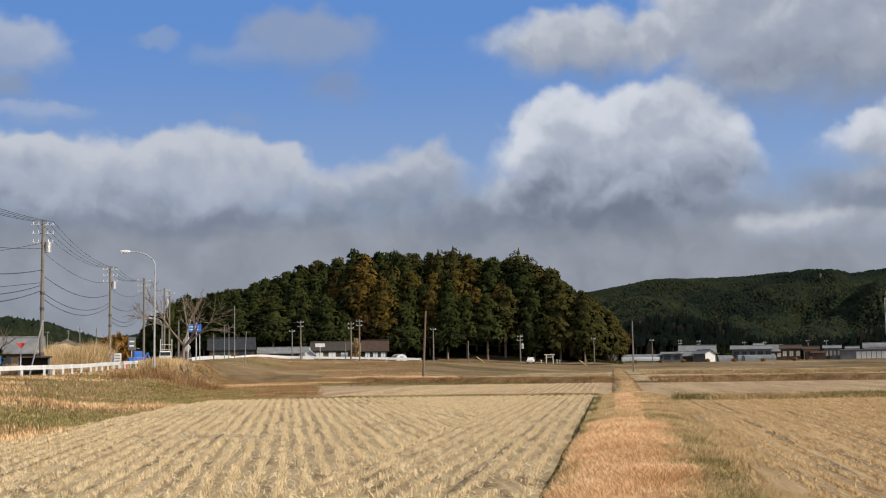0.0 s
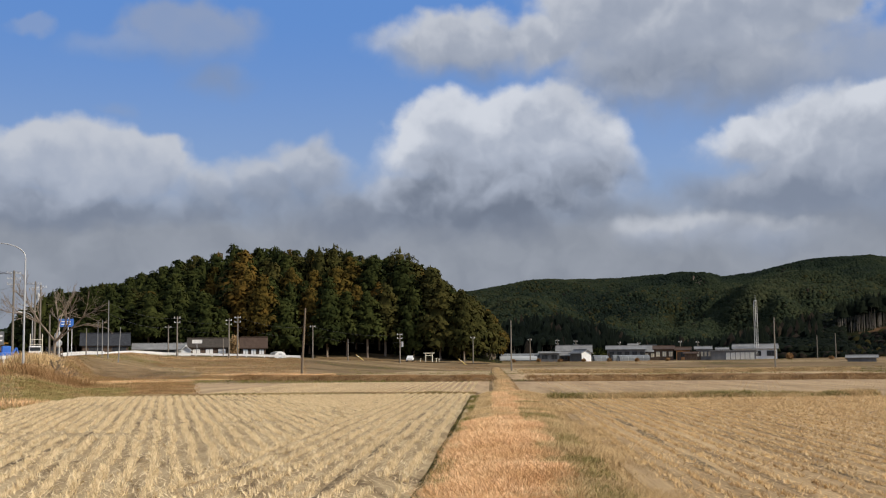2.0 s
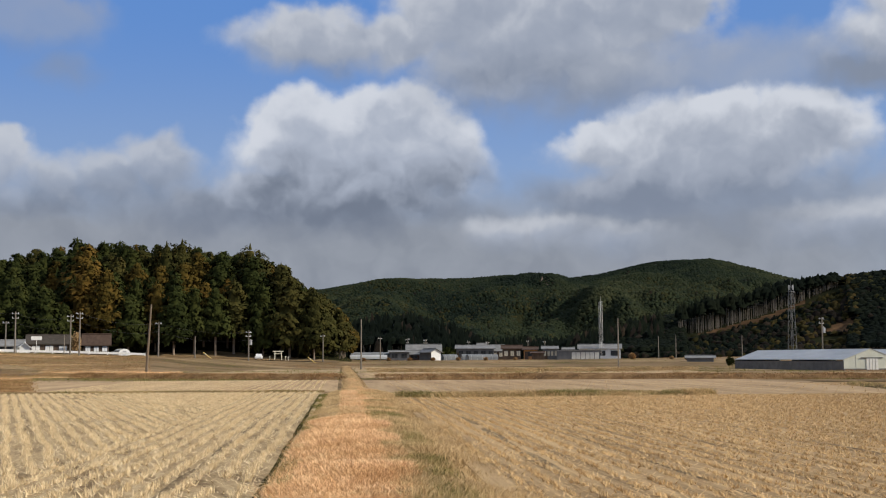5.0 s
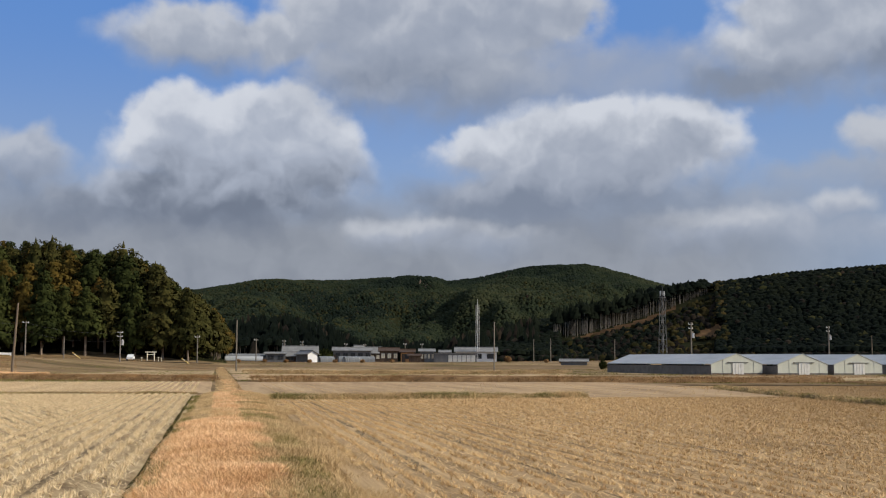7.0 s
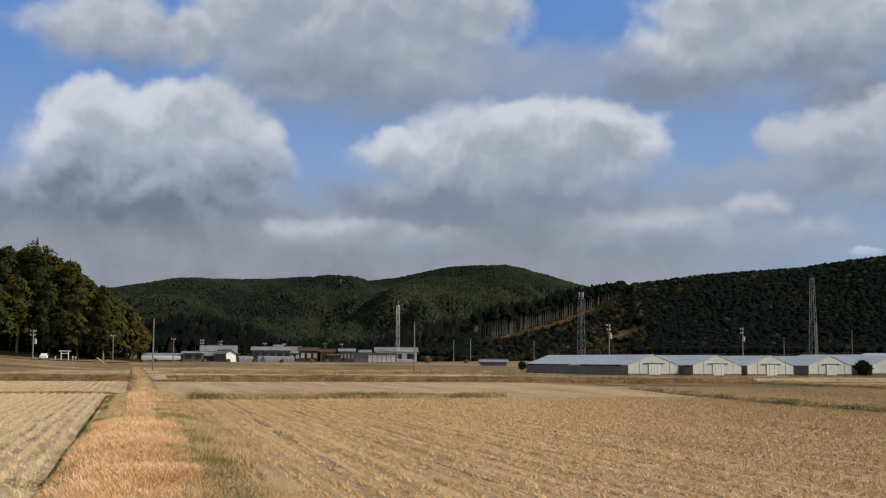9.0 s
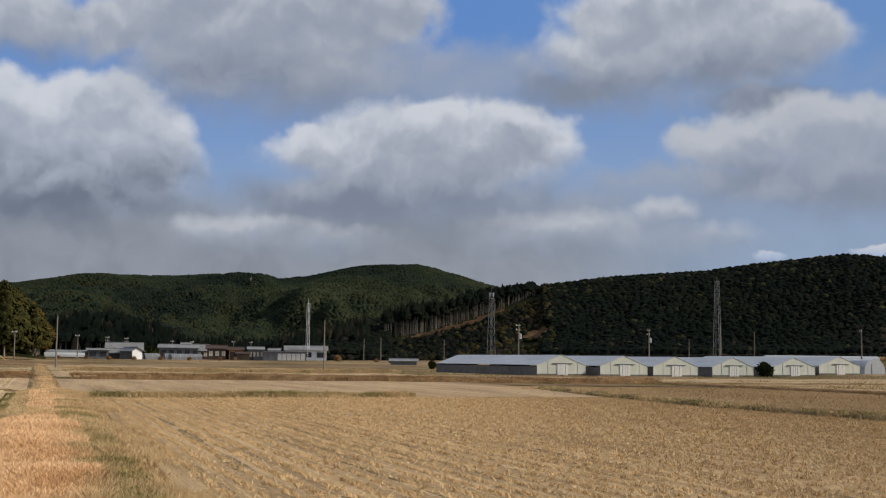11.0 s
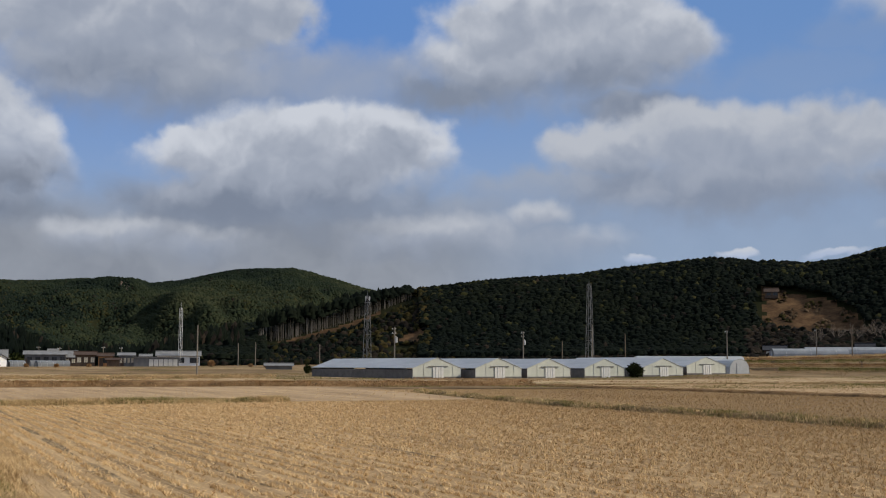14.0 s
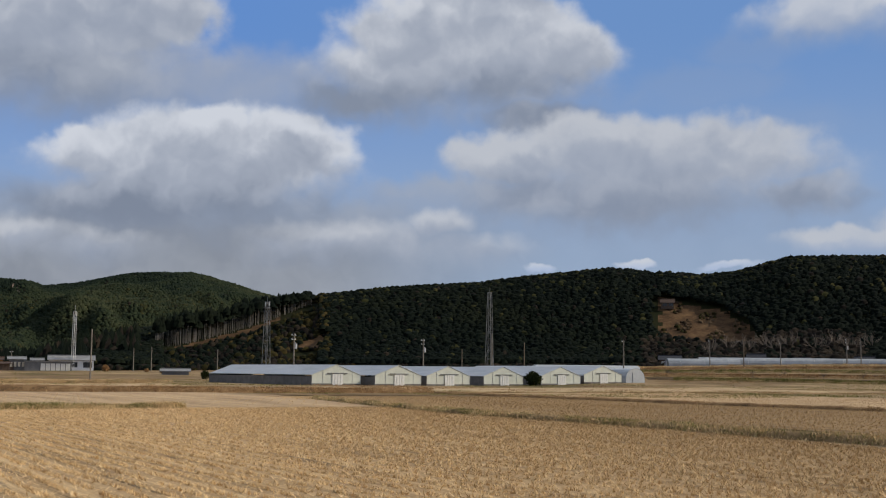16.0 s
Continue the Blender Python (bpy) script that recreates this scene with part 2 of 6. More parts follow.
# darker tint across the brown paddies: shade put into ground and straw colour
FIELD_SHADE = ((0.946, -0.442, 0.0), 1.0, 19.0, (0.61, 0.575, 0.525))
STUBBLE = material("stubble_ground", [(0.16, 0.11, 0.06), (0.38, 0.284, 0.16), (0.53, 0.415, 0.25)], 0.9, 0.95, 0.9, stretch=(2.2, 0.22, 1), row=-6.84, spec=0.1)
STUBBLE_B = material("stubble_ground_brown", [(0.15, 0.10, 0.053), (0.37, 0.26, 0.14), (0.55, 0.40, 0.22)], 0.9, 0.95, 0.9, stretch=(3.2, 0.06, 1), row=8.34, spec=0.1, fade=FIELD_SHADE)
FALLOW = material("fallow_ground", [(0.26, 0.185, 0.11), (0.42, 0.30, 0.175), (0.52, 0.385, 0.225)], 0.35, 0.95, 0.8, stretch=(2.0, 0.16, 1), row=8.34, spec=0.1)
VALLEY = material("valley_floor", [(0.085, 0.075, 0.03), (0.16, 0.11, 0.06), (0.25, 0.18, 0.10), (0.38, 0.285, 0.165)], 0.045, 0.95, 0.8, spec=0.05, stretch=(0.7, 1.0, 1), row=25)
STRAW = material("straw", [(0.52, 0.40, 0.235), (0.74, 0.59, 0.36), (0.84, 0.70, 0.455)], 3.0, 0.8, 0, island=0.25, spec=0.15)
STRAW_B = material("straw_weathered", [(0.46, 0.305, 0.148), (0.67, 0.472, 0.24), (0.78, 0.58, 0.325)], 3.0, 0.8, 0, island=0.25, spec=0.1, fade=FIELD_SHADE)
RED_GRASS = material("russet_grass", [(0.52, 0.285, 0.125), (0.86, 0.54, 0.28), (0.92, 0.70, 0.43)], 0.5, 0.85, 0, island=0.5, spec=0.1)
DRY_GRASS = material("dry_grass", [(0.36, 0.25, 0.12), (0.60, 0.43, 0.225), (0.70, 0.53, 0.29)], 0.4, 0.85, 0, island=0.3, spec=0.1)
PATH_GREEN = material("yellow_green_grass", [(0.13, 0.125, 0.035), (0.26, 0.225, 0.08), (0.46, 0.36, 0.17)], 0.5, 0.85, 0, island=0.5, spec=0.1)
GREEN_GRASS = material("green_grass", [(0.085, 0.095, 0.022), (0.19, 0.175, 0.05), (0.36, 0.28, 0.12)], 0.5, 0.85, 0, island=0.3, spec=0.1)
RUST_GRASS = material("rust_weeds", [(0.14, 0.078, 0.032), (0.30, 0.175, 0.078), (0.46, 0.29, 0.145)], 0.4, 0.85, 0, island=0.3, spec=0.1)
WEEDS = material("tan_weeds", [(0.22, 0.145, 0.068), (0.37, 0.25, 0.125), (0.50, 0.36, 0.19)], 0.25, 0.85, 0, island=0.35, spec=0.1)
RUST_BANK = material("rusty_bank_soil", [(0.085, 0.052, 0.026), (0.19, 0.115, 0.055), (0.30, 0.195, 0.10)], 0.8, 0.95, 0.8, spec=0.05)
GREY_FALLOW = material("grey_fallow_ground", [(0.235, 0.165, 0.096), (0.37, 0.265, 0.157), (0.47, 0.35, 0.21)], 0.35, 0.95, 0.8, stretch=(2.0, 0.16, 1), row=8.34, spec=0.1)
BANK = material("grassy_bank", [(0.10, 0.08, 0.03), (0.23, 0.155, 0.075), (0.36, 0.245, 0.13)], 0.5, 0.95, 0.9, spec=0.1)
SOIL = material("wet_soil_in_shade", [(0.03, 0.027, 0.011), (0.07, 0.056, 0.024)], 1.5, 0.95, 0.8, spec=0.0)
# the knoll's shade and warm light are partly put into these cedar tones
CEDAR = material("cedar_foliage", [(0.016, 0.022, 0.007), (0.029, 0.036, 0.0105), (0.047, 0.052, 0.0145)], 0.5, 0.9, 0, by_object=0.2, spec=0.04)
AUTUMN = material("orange_autumn_leaves", [(0.11, 0.055, 0.015), (0.24, 0.13, 0.03), (0.38, 0.22, 0.06)], 0.8, 0.9, 0, by_object=0.1, spec=0.04)
RUST_CEDAR = material("rusty_cedar_foliage", [(0.046, 0.037, 0.009), (0.082, 0.057, 0.013), (0.125, 0.074, 0.017)], 0.5, 0.9, 0, by_object=0.3, spec=0.04)
OLIVE_CEDAR = material("olive_cedar_foliage", [(0.024, 0.026, 0.008), (0.042, 0.041, 0.0125), (0.068, 0.058, 0.017)], 0.5, 0.9, 0, by_object=0.2, spec=0.04)
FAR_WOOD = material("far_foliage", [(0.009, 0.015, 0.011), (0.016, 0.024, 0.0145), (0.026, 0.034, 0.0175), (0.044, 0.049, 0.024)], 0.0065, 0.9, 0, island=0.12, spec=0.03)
FAR_BROWN = material("far_bare_wood", [(0.009, 0.0082, 0.007), (0.015, 0.0128, 0.0105), (0.028, 0.022, 0.016)], 0.05, 0.9, 0, island=0.3, spec=0.03)
FOREST_FLOOR = material("forest_floor", [(0.010, 0.014, 0.006), (0.024, 0.024, 0.010)], 0.05, 0.95, 0, spec=0.03)
CLEARING = material("cleared_slope", [(0.035, 0.024, 0.014), (0.085, 0.05, 0.026), (0.15, 0.092, 0.046)], 0.14, 0.95, 0.3, spec=0.05)
BARK = material("cedar_bark", [(0.09, 0.065, 0.045), (0.20, 0.155, 0.115)], 3.0, 0.9, 0.5, stretch=(1, 1, 0.1))
PALE_BARK = material("pale_bark", [(0.16, 0.125, 0.095), (0.30, 0.245, 0.19)], 2.0, 0.9, 0.4, stretch=(1, 1, 0.1))
CONCRETE = material("pole_concrete", [(0.15, 0.132, 0.11), (0.25, 0.225, 0.19)], 1.2, 0.85, 0.2)
OLD_WOOD = material("weathered_wood", [(0.11, 0.085, 0.06), (0.22, 0.17, 0.12)], 2.0, 0.9, 0.4, stretch=(4, 4, 0.3))
STEEL = material("galvanised_steel", [(0.42, 0.43, 0.44), (0.58, 0.59, 0.60)], 2.0, 0.45, 0.1, metal=0.6)
DARK_STEEL = material("dark_fittings", [(0.05, 0.05, 0.055), (0.10, 0.10, 0.11)], 4.0, 0.5, 0.1, metal=0.3)
WHITE_STEEL = material("white_painted_steel", [(0.62, 0.63, 0.63), (0.82, 0.82, 0.81)], 1.5, 0.45, 0.1)
PORCELAIN = material("porcelain", [(0.6, 0.6, 0.6), (0.8, 0.8, 0.8)], 6.0, 0.25, 0)
CABLE = material("cable_sheath", [(0.03, 0.03, 0.035), (0.06, 0.06, 0.065)], 4.0, 0.6, 0)
FILM = material("greenhouse_film", [(0.31, 0.335, 0.35), (0.44, 0.46, 0.47)], 0.5, 0.45, 0.15, stretch=(1, 0.25, 1))
FILM_END = material("greenhouse_end_film", [(0.46, 0.48, 0.41), (0.58, 0.60, 0.51)], 0.8, 0.55, 0.2)
SIDE_SHADE = material("shaded_side_film", [(0.10, 0.095, 0.085), (0.18, 0.165, 0.15)], 1.0, 0.8, 0.2)
DOOR_WHITE = material("white_sheet_door", [(0.58, 0.58, 0.54), (0.70, 0.70, 0.66)], 1.5, 0.5, 0.1)
ALU = material("pipe_frame", [(0.46, 0.47, 0.44), (0.58, 0.59, 0.55)], 3.0, 0.5, 0, metal=0.15)
TILE_DARK = material("dark_roof_tile", [(0.022, 0.024, 0.030), (0.05, 0.054, 0.062)], 2.0, 0.7, 0.4, spec=0.15)
TILE_BROWN = material("brown_roof_tile", [(0.05, 0.032, 0.024), (0.095, 0.066, 0.05)], 2.0, 0.7, 0.4, spec=0.15)
ROOF_GREY = material("grey_sheet_roof", [(0.15, 0.155, 0.16), (0.25, 0.255, 0.255)], 0.8, 0.6, 0.2, spec=0.2)
WALL_CREAM = material("cream_wall", [(0.58, 0.54, 0.42), (0.72, 0.68, 0.55)], 0.7, 0.8, 0.2)
WALL_WHITE = material("white_wall", [(0.66, 0.68, 0.69), (0.80, 0.81, 0.80)], 0.7, 0.7, 0.2)
WALL_GREY = material("grey_sheet_wall", [(0.095, 0.1, 0.105), (0.17, 0.175, 0.18)], 0.8, 0.6, 0.2)
WALL_WOOD = material("dark_board_wall", [(0.055, 0.04, 0.03), (0.13, 0.09, 0.065)], 1.5, 0.8, 0.4, stretch=(3, 3, 0.4))
WALL_ORANGE = material("ochre_wall", [(0.40, 0.19, 0.07), (0.55, 0.29, 0.12)], 0.8, 0.8, 0.2)
GLASS = material("window_glass", [(0.03, 0.035, 0.04), (0.06, 0.065, 0.07)], 1.0, 0.08, 0)
BLUE = material("blue_paint", [(0.03, 0.13, 0.50), (0.06, 0.20, 0.62)], 1.0, 0.5, 0)
RED = material("red_paint", [(0.50, 0.04, 0.03), (0.65, 0.08, 0.05)], 1.0, 0.5, 0)
YELLOW = material("yellow_paint", [(0.55, 0.40, 0.10), (0.68, 0.52, 0.18)], 1.0, 0.6, 0)
ASPHALT = material("asphalt", [(0.04, 0.04, 0.042), (0.07, 0.068, 0.066)], 1.0, 0.9, 0.3)
RUBBER = material("tyre_rubber", [(0.015, 0.015, 0.015), (0.03, 0.03, 0.03)], 4.0, 0.8, 0.1)
ROCK = material("bare_rock", [(0.12, 0.088, 0.066), (0.22, 0.16, 0.12), (0.30, 0.23, 0.175)], 0.03, 0.95, 0.5)
FILM_OLD = material("old_grey_film", [(0.12, 0.13, 0.14), (0.22, 0.235, 0.245)], 0.5, 0.62, 0.2, spec=0.25)
FILM_MID = material("weathered_film", [(0.2, 0.22, 0.235), (0.31, 0.33, 0.345)], 0.5, 0.5, 0.2, spec=0.3)
BROWN_FALLOW = material("brown_fallow_ground", [(0.085, 0.06, 0.032), (0.165, 0.115, 0.062), (0.27, 0.19, 0.105)], 0.3, 0.95, 0.8, stretch=(2.0, 0.3, 1), row=8.34, spec=0.05)
DAMP_FALLOW = material("damp_fallow_ground", [(0.03, 0.022, 0.012), (0.062, 0.044, 0.024), (0.12, 0.083, 0.045)], 0.25, 0.95, 0.8, spec=0.03)
TRACK = material("churned_soil", [(0.11, 0.08, 0.048), (0.20, 0.15, 0.09), (0.36, 0.275, 0.17)], 2.2, 0.95, 0.9, spec=0.05)
ROOF_BROWN = material("old_grey_brown_tile", [(0.038, 0.033, 0.028), (0.08, 0.068, 0.056)], 2.0, 0.75, 0.4, spec=0.15)
# cloud shade on the near hill and low rise is put into this colour
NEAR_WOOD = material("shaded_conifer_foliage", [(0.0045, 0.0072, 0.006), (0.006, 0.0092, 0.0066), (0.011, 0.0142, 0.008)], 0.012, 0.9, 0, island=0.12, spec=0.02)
CANOPY = material("canopy_foliage", [(0.014, 0.021, 0.007), (0.028, 0.036, 0.010), (0.054, 0.058, 0.016)], 0.2, 0.9, 0, island=0.28, spec=0.03)
OLIVE_WOOD = material("olive_foliage", [(0.016, 0.019, 0.009), (0.027, 0.029, 0.012), (0.046, 0.043, 0.018)], 0.03, 0.9, 0, island=0.2, spec=0.02)
DRY_SCRUB = material("dry_brown_scrub", [(0.03, 0.021, 0.013), (0.06, 0.042, 0.026), (0.10, 0.07, 0.043)], 0.1, 0.9, 0, island=0.35, spec=0.02)
SCRUB = material("olive_scrub_foliage", [(0.014, 0.015, 0.006), (0.028, 0.025, 0.009), (0.056, 0.042, 0.016)], 0.06, 0.9, 0, island=0.35, spec=0.02)
DARK_SOIL = material("damp_soil", [(0.075, 0.052, 0.031), (0.15, 0.108, 0.065), (0.28, 0.21, 0.125)], 3.0, 0.95, 0.9, spec=0.0)
GREY_STEEL = material("weathered_grey_steel", [(0.16, 0.165, 0.17), (0.27, 0.275, 0.28)], 2.0, 0.6, 0.1, metal=0.2)
# paler than the other bark: sunlight on the trunks is put into the colour
STAND_BARK = material("sunlit_cedar_bark", [(0.19, 0.165, 0.135), (0.33, 0.29, 0.24)], 1.0, 0.9, 0.3, stretch=(1, 1, 0.1), spec=0.1)

# ---- mesh helpers ----
def part(name, bm, mat, parent=None, label=""):
    me = bpy.data.meshes.new(name)
    bm.to_mesh(me)
    bm.free()
    me.materials.append(mat)
    ob = new(name, me)
    ob.parent = parent
    return tagged(ob, label)


def sheet(name, verts, faces, mat, parent=None, smooth=False):
    me = bpy.data.meshes.new(name)
    me.from_pydata([tuple(map(float, v)) for v in verts], [], [tuple(map(int, f)) for f in faces])
    me.materials.append(mat)
    if smooth:
        me.shade_smooth()
    ob = new(name, me)
    ob.parent = parent
    return ob


def box(bm, centre, size, turn=0.0, bevel=0.0):
    got = bmesh.ops.create_cube(bm, size=1.0, matrix=pose(*centre, 0, 0, turn) @ Matrix.Diagonal((*size, 1)))
    if bevel:
        edges = list({e for v in got["verts"] for e in v.link_edges})
        bmesh.ops.bevel(bm, geom=edges, offset=bevel, segments=1, affect="EDGES")


def rod(bm, a, b, r0, r1=None, sides=8):
    a, b = Vector(a), Vector(b)
    turn = (b - a).to_track_quat("Z", "Y").to_matrix().to_4x4()
    bmesh.ops.create_cone(bm, cap_ends=True, segments=sides, radius1=r0, radius2=r0 if r1 is None else r1, depth=(b - a).length,
                          matrix=Matrix.Translation((a + b) / 2) @ turn)


def one_box(name, centre, size, mat, parent, turn=0.0, bevel=0.0, label=""):
    bm = bmesh.new()
    box(bm, centre, size, turn, bevel)
    return part(name, bm, mat, parent, label)


def one_rod(name, a, b, r0, r1, mat, parent, sides=8, label=""):
    bm = bmesh.new()
    rod(bm, a, b, r0, r1, sides)
    return part(name, bm, mat, parent, label)


def thing(name, m, label, category, group=""):
    ob = new(name)
    ob.matrix_world = m
    ob.empty_display_size = 0.3
    return tagged(ob, label, category, group)


# ---- the lie of the land ----
def smooth(a, b, x):
    t = np.clip((np.asarray(x, float) - a) / (b - a), 0, 1)
    return t * t * (3 - 2 * t)


def table(x, *pairs):
    return np.interp(x, [p[0] for p in pairs], [p[1] for p in pairs])


_LAT = np.random.default_rng(17).uniform(-1, 1, (256, 256))


def lattice(u, v):
    i, j = np.floor(u), np.floor(v)
    f, g = u - i, v - j
    f, g = f * f * (3 - 2 * f), g * g * (3 - 2 * g)
    i, j = i.astype(int) % 256, j.astype(int) % 256
    k, m = (i + 1) % 256, (j + 1) % 256
    return (_LAT[i, j] * (1 - f) + _LAT[k, j] * f) * (1 - g) + (_LAT[i, m] * (1 - f) + _LAT[k, m] * f) * g


def ripple(x, y, size, seed=0.0):
    """Soft, irregular unevenness of about +-1 over the given size."""
    x, y = np.asarray(x, float), np.asarray(y, float)
    u, v = x * 2 / size + 31.7 * seed, y * 2 / size + 57.3 * seed
    return 1.1 * lattice(u, v) + 0.5 * lattice(2.3 * u + 11, 2.3 * v + 5) + 0.25 * lattice(5.1 * u + 3, 5.1 * v + 71)


def terrain(x, y):
    """Height of the ground: flat paddies, a road bank, a wooded knoll and hills behind."""
    x, y = np.asarray(x, float), np.asarray(y, float)
    r = np.hypot(x, y) + 1e-6
    b = np.degrees(np.arctan2(x, y))
    r0 = table(b, (-60, 22), (-20, 30), (-13, 52), (-11, 75), (-10, 110), (-7, 130), (0, 150), (4, 170), (9, 200), (20, 220), (30, 250), (36, 220), (45, 150), (60, 190))
    r1 = table(b, (-60, 70), (-20, 82), (-13, 126), (-11, 150), (-10, 190), (-7, 235), (0, 222), (4, 255), (9, 300), (20, 300), (30, 325), (45, 325), (60, 325))
    z1 = table(b, (-60, 1.2), (-20, 1.2), (-16, 1.45), (-13, 1.9), (-10, 2.9), (-8.5, 3.4), (-7, 3.1), (-4.5, 2.75), (0, 2.2), (4, 1.6), (9, 1.2), (20, 1.3), (30, 2.0), (45, 3.3), (55, 4.5), (60, 4.7))
    z = z1 * smooth(r0, r1, r)
    # knoll
    kz = table(b, (-17, 0), (-12, 4), (-9, 8), (-6, 12), (-3, 15), (1, 15.5), (4, 12.5), (6.5, 5), (9, 0))
    z = z + kz * smooth(258, 312, r) * (1 - smooth(325, 420, r))
    # near hill on the right
    nz = table(b, (18.5, 0), (21, 6), (22.1, 9.5), (23.4, 13), (24.8, 14.5), (26.3, 17), (28, 20), (30, 24.5), (31.2, 27.5), (35.3, 31), (39.4, 33.5), (42, 36), (45.5, 38.8), (47.4, 37), (49.7, 35), (51.3, 36), (53.8, 42), (58, 41.5), (72, 30), (85, 0))
    z = z + nz * smooth(372, 500, r) * (1 - smooth(540, 1000, r))
    # low wooded rise behind the farm
    mz = table(b, (6.5, 0), (8.7, 7), (10, 9), (12, 9), (13.7, 5.5), (15.2, 0))
    z = z + mz * smooth(392, 440, r) * (1 - smooth(445, 580, r))
    # far mountains: the height of the crest in degrees above the eye, folded into spurs
    crest = table(b, (-60, 1.8), (-20, 2.2), (-19, 2.15), (-18, 2.0), (-17.2, 1.7), (-15.5, 1.2), (-14, 1.3), (-9, 1.5), (4, 3.1), (7.4, 3.3), (9, 3.52), (11.2, 3.80), (14, 3.9), (17.3, 3.92), (18.5, 4.02), (19.2, 3.80),
                  (20.45, 3.95), (21.8, 4.2), (22.9, 4.4), (25.75, 4.58), (27.3, 4.16), (29.2, 3.66), (31, 3.3), (60, 3.3), (80, 2))
    spur = -17 * (1 + ripple(b * 18, r * 0.45, 130, 0.7)) * smooth(640, 900, r) * (1 - smooth(1250, 1480, r))
    z = z + (1500 * np.tan(np.radians(crest)) - 6) * smooth(600, 1500, r) * (1 - 0.5 * smooth(1600, 2600, r)) + spur * (b > 3)
    hills = smooth(380, 700, r)
    z = z + hills * (1.6 * ripple(x, y, 160, 1.0) + 1.0 * ripple(x, y, 70, 2.0))
    return z + 0.05 * lattice(x / 13, y / 13) * smooth(18, 60, r)


def at(bearing, dist, up=0.0):
    a = radians(bearing)
    x, y = dist * math.sin(a), dist * math.cos(a)
    return Vector((x, y, float(terrain(x, y)) + up))


GA = radians(8.34)
ALONG, ACROSS = np.array([math.sin(GA), math.cos(GA)]), np.array([math.cos(GA), -math.sin(GA)])


def grid_xy(s, w):
    """Field grid: s metres along the footpath, w metres to its right."""
    s, w = np.asarray(s, float), np.asarray(w, float)
    return s * ALONG[0] + w * ACROSS[0], s * ALONG[1] + w * ACROSS[1]


# the ground: one sheet out to the horizon, finer in front
_bs = np.concatenate([np.arange(-180, -60, 6.0), np.arange(-60, -24, 1.5), np.arange(-24, 24, 0.45), np.arange(24, 62, 0.22), np.arange(62, 90, 1.5), np.arange(90, 181, 6.0)])
_bs = np.append(_bs[_bs < 179], 180.0)
_rs = np.concatenate([[0.01, 3, 6, 9], 12 * 1.028 ** np.arange(0, 58), 60 * 1.012 ** np.arange(0, 144), 335 * 1.008 ** np.arange(0, 60), 540.5 * 1.03 ** np.arange(0, 68)])
_B, _R = np.meshgrid(np.radians(_bs), _rs)
_X, _Y = _R * np.sin(_B), _R * np.cos(_B)
_Z = terrain(_X, _Y)
_v = np.stack([_X.ravel(), _Y.ravel(), _Z.ravel()], 1)
_nb = len(_bs)
_f = []
for i in range(len(_rs) - 1):
    k = np.arange(_nb - 1) + i * _nb
    _f.append(np.stack([k, k + 1, k + 1 + _nb, k + _nb], 1))
_f = np.concatenate(_f)
ground = sheet("ground", _v, _f, VALLEY, smooth=True)
ground.data.materials.append(FOREST_FLOOR)
ground.data.materials.append(CLEARING)
ground.data.materials.append(ROCK)
_cx, _cy = _v[_f][:, :, 0].mean(1), _v[_f][:, :, 1].mean(1)
_cr, _cb = np.hypot(_cx, _cy), np.degrees(np.arctan2(_cx, _cy))
_n = ripple(_cx, _cy, 30, 3.0)
_slot = np.where((_cr > 385) | ((_cr > 268 + 4 * _n) & (_cr < 450) & (_cb > -14) & (_cb < 9)), 1, 0)


def stand(b):
    """Distance of the felled edge of the woods, which climbs the slope."""
    return table(b, (24, 436), (26, 446), (29, 461), (31, 475), (33, 480))


def clearing(b, r):
    """Felled or grassy slopes among the woods."""
    b, r = np.asarray(b, float), np.asarray(r, float)
    a = np.radians(b)
    n = ripple(r * np.sin(a), r * np.cos(a), 16, 6.0)
    d, c = r + 3.0 * n, b + 0.22 * n
    edge = (c > 25.2) & (c < 30.0) & (r < stand(b)) & (d > stand(b) - table(b, (25, 3), (26, 9), (28, 9), (30, 4)))
    low = (c > 30.2) & (c < 32.2) & (d > 414) & (d < table(b, (30, 419), (31.2, 424), (31.8, 436), (32.3, 424)))
    scar = (c > 47.8) & (c < 52.5) & (d > table(b, (47.8, 418), (49, 412), (52.4, 402))) & (d < table(b, (47.6, 460), (48.7, 454), (50.1, 448), (51.3, 434), (52.4, 414)))
    crown = (c > 46.5) & (c < 48.2) & (d > 488) & (d < 508)
    return edge | low | scar | crown


def bald(b, r):
    b, r = np.asarray(b, float), np.asarray(r, float)
    n = ripple(b * 20, r * 0.4, 14, 3.0)
    return ((b + 0.15 * n - 18.1) / 0.7) ** 2 + ((r - 1420) / 130) ** 2 < 1


_slot = np.where(clearing(_cb, _cr), 2, np.where(bald(_cb, _cr), 3, _slot))
ground.data.polygons.foreach_set("material_index", _slot.astype(np.int32))
tagged(ground, "brown valley floor rising into wooded hills", "ground", kind="structure")


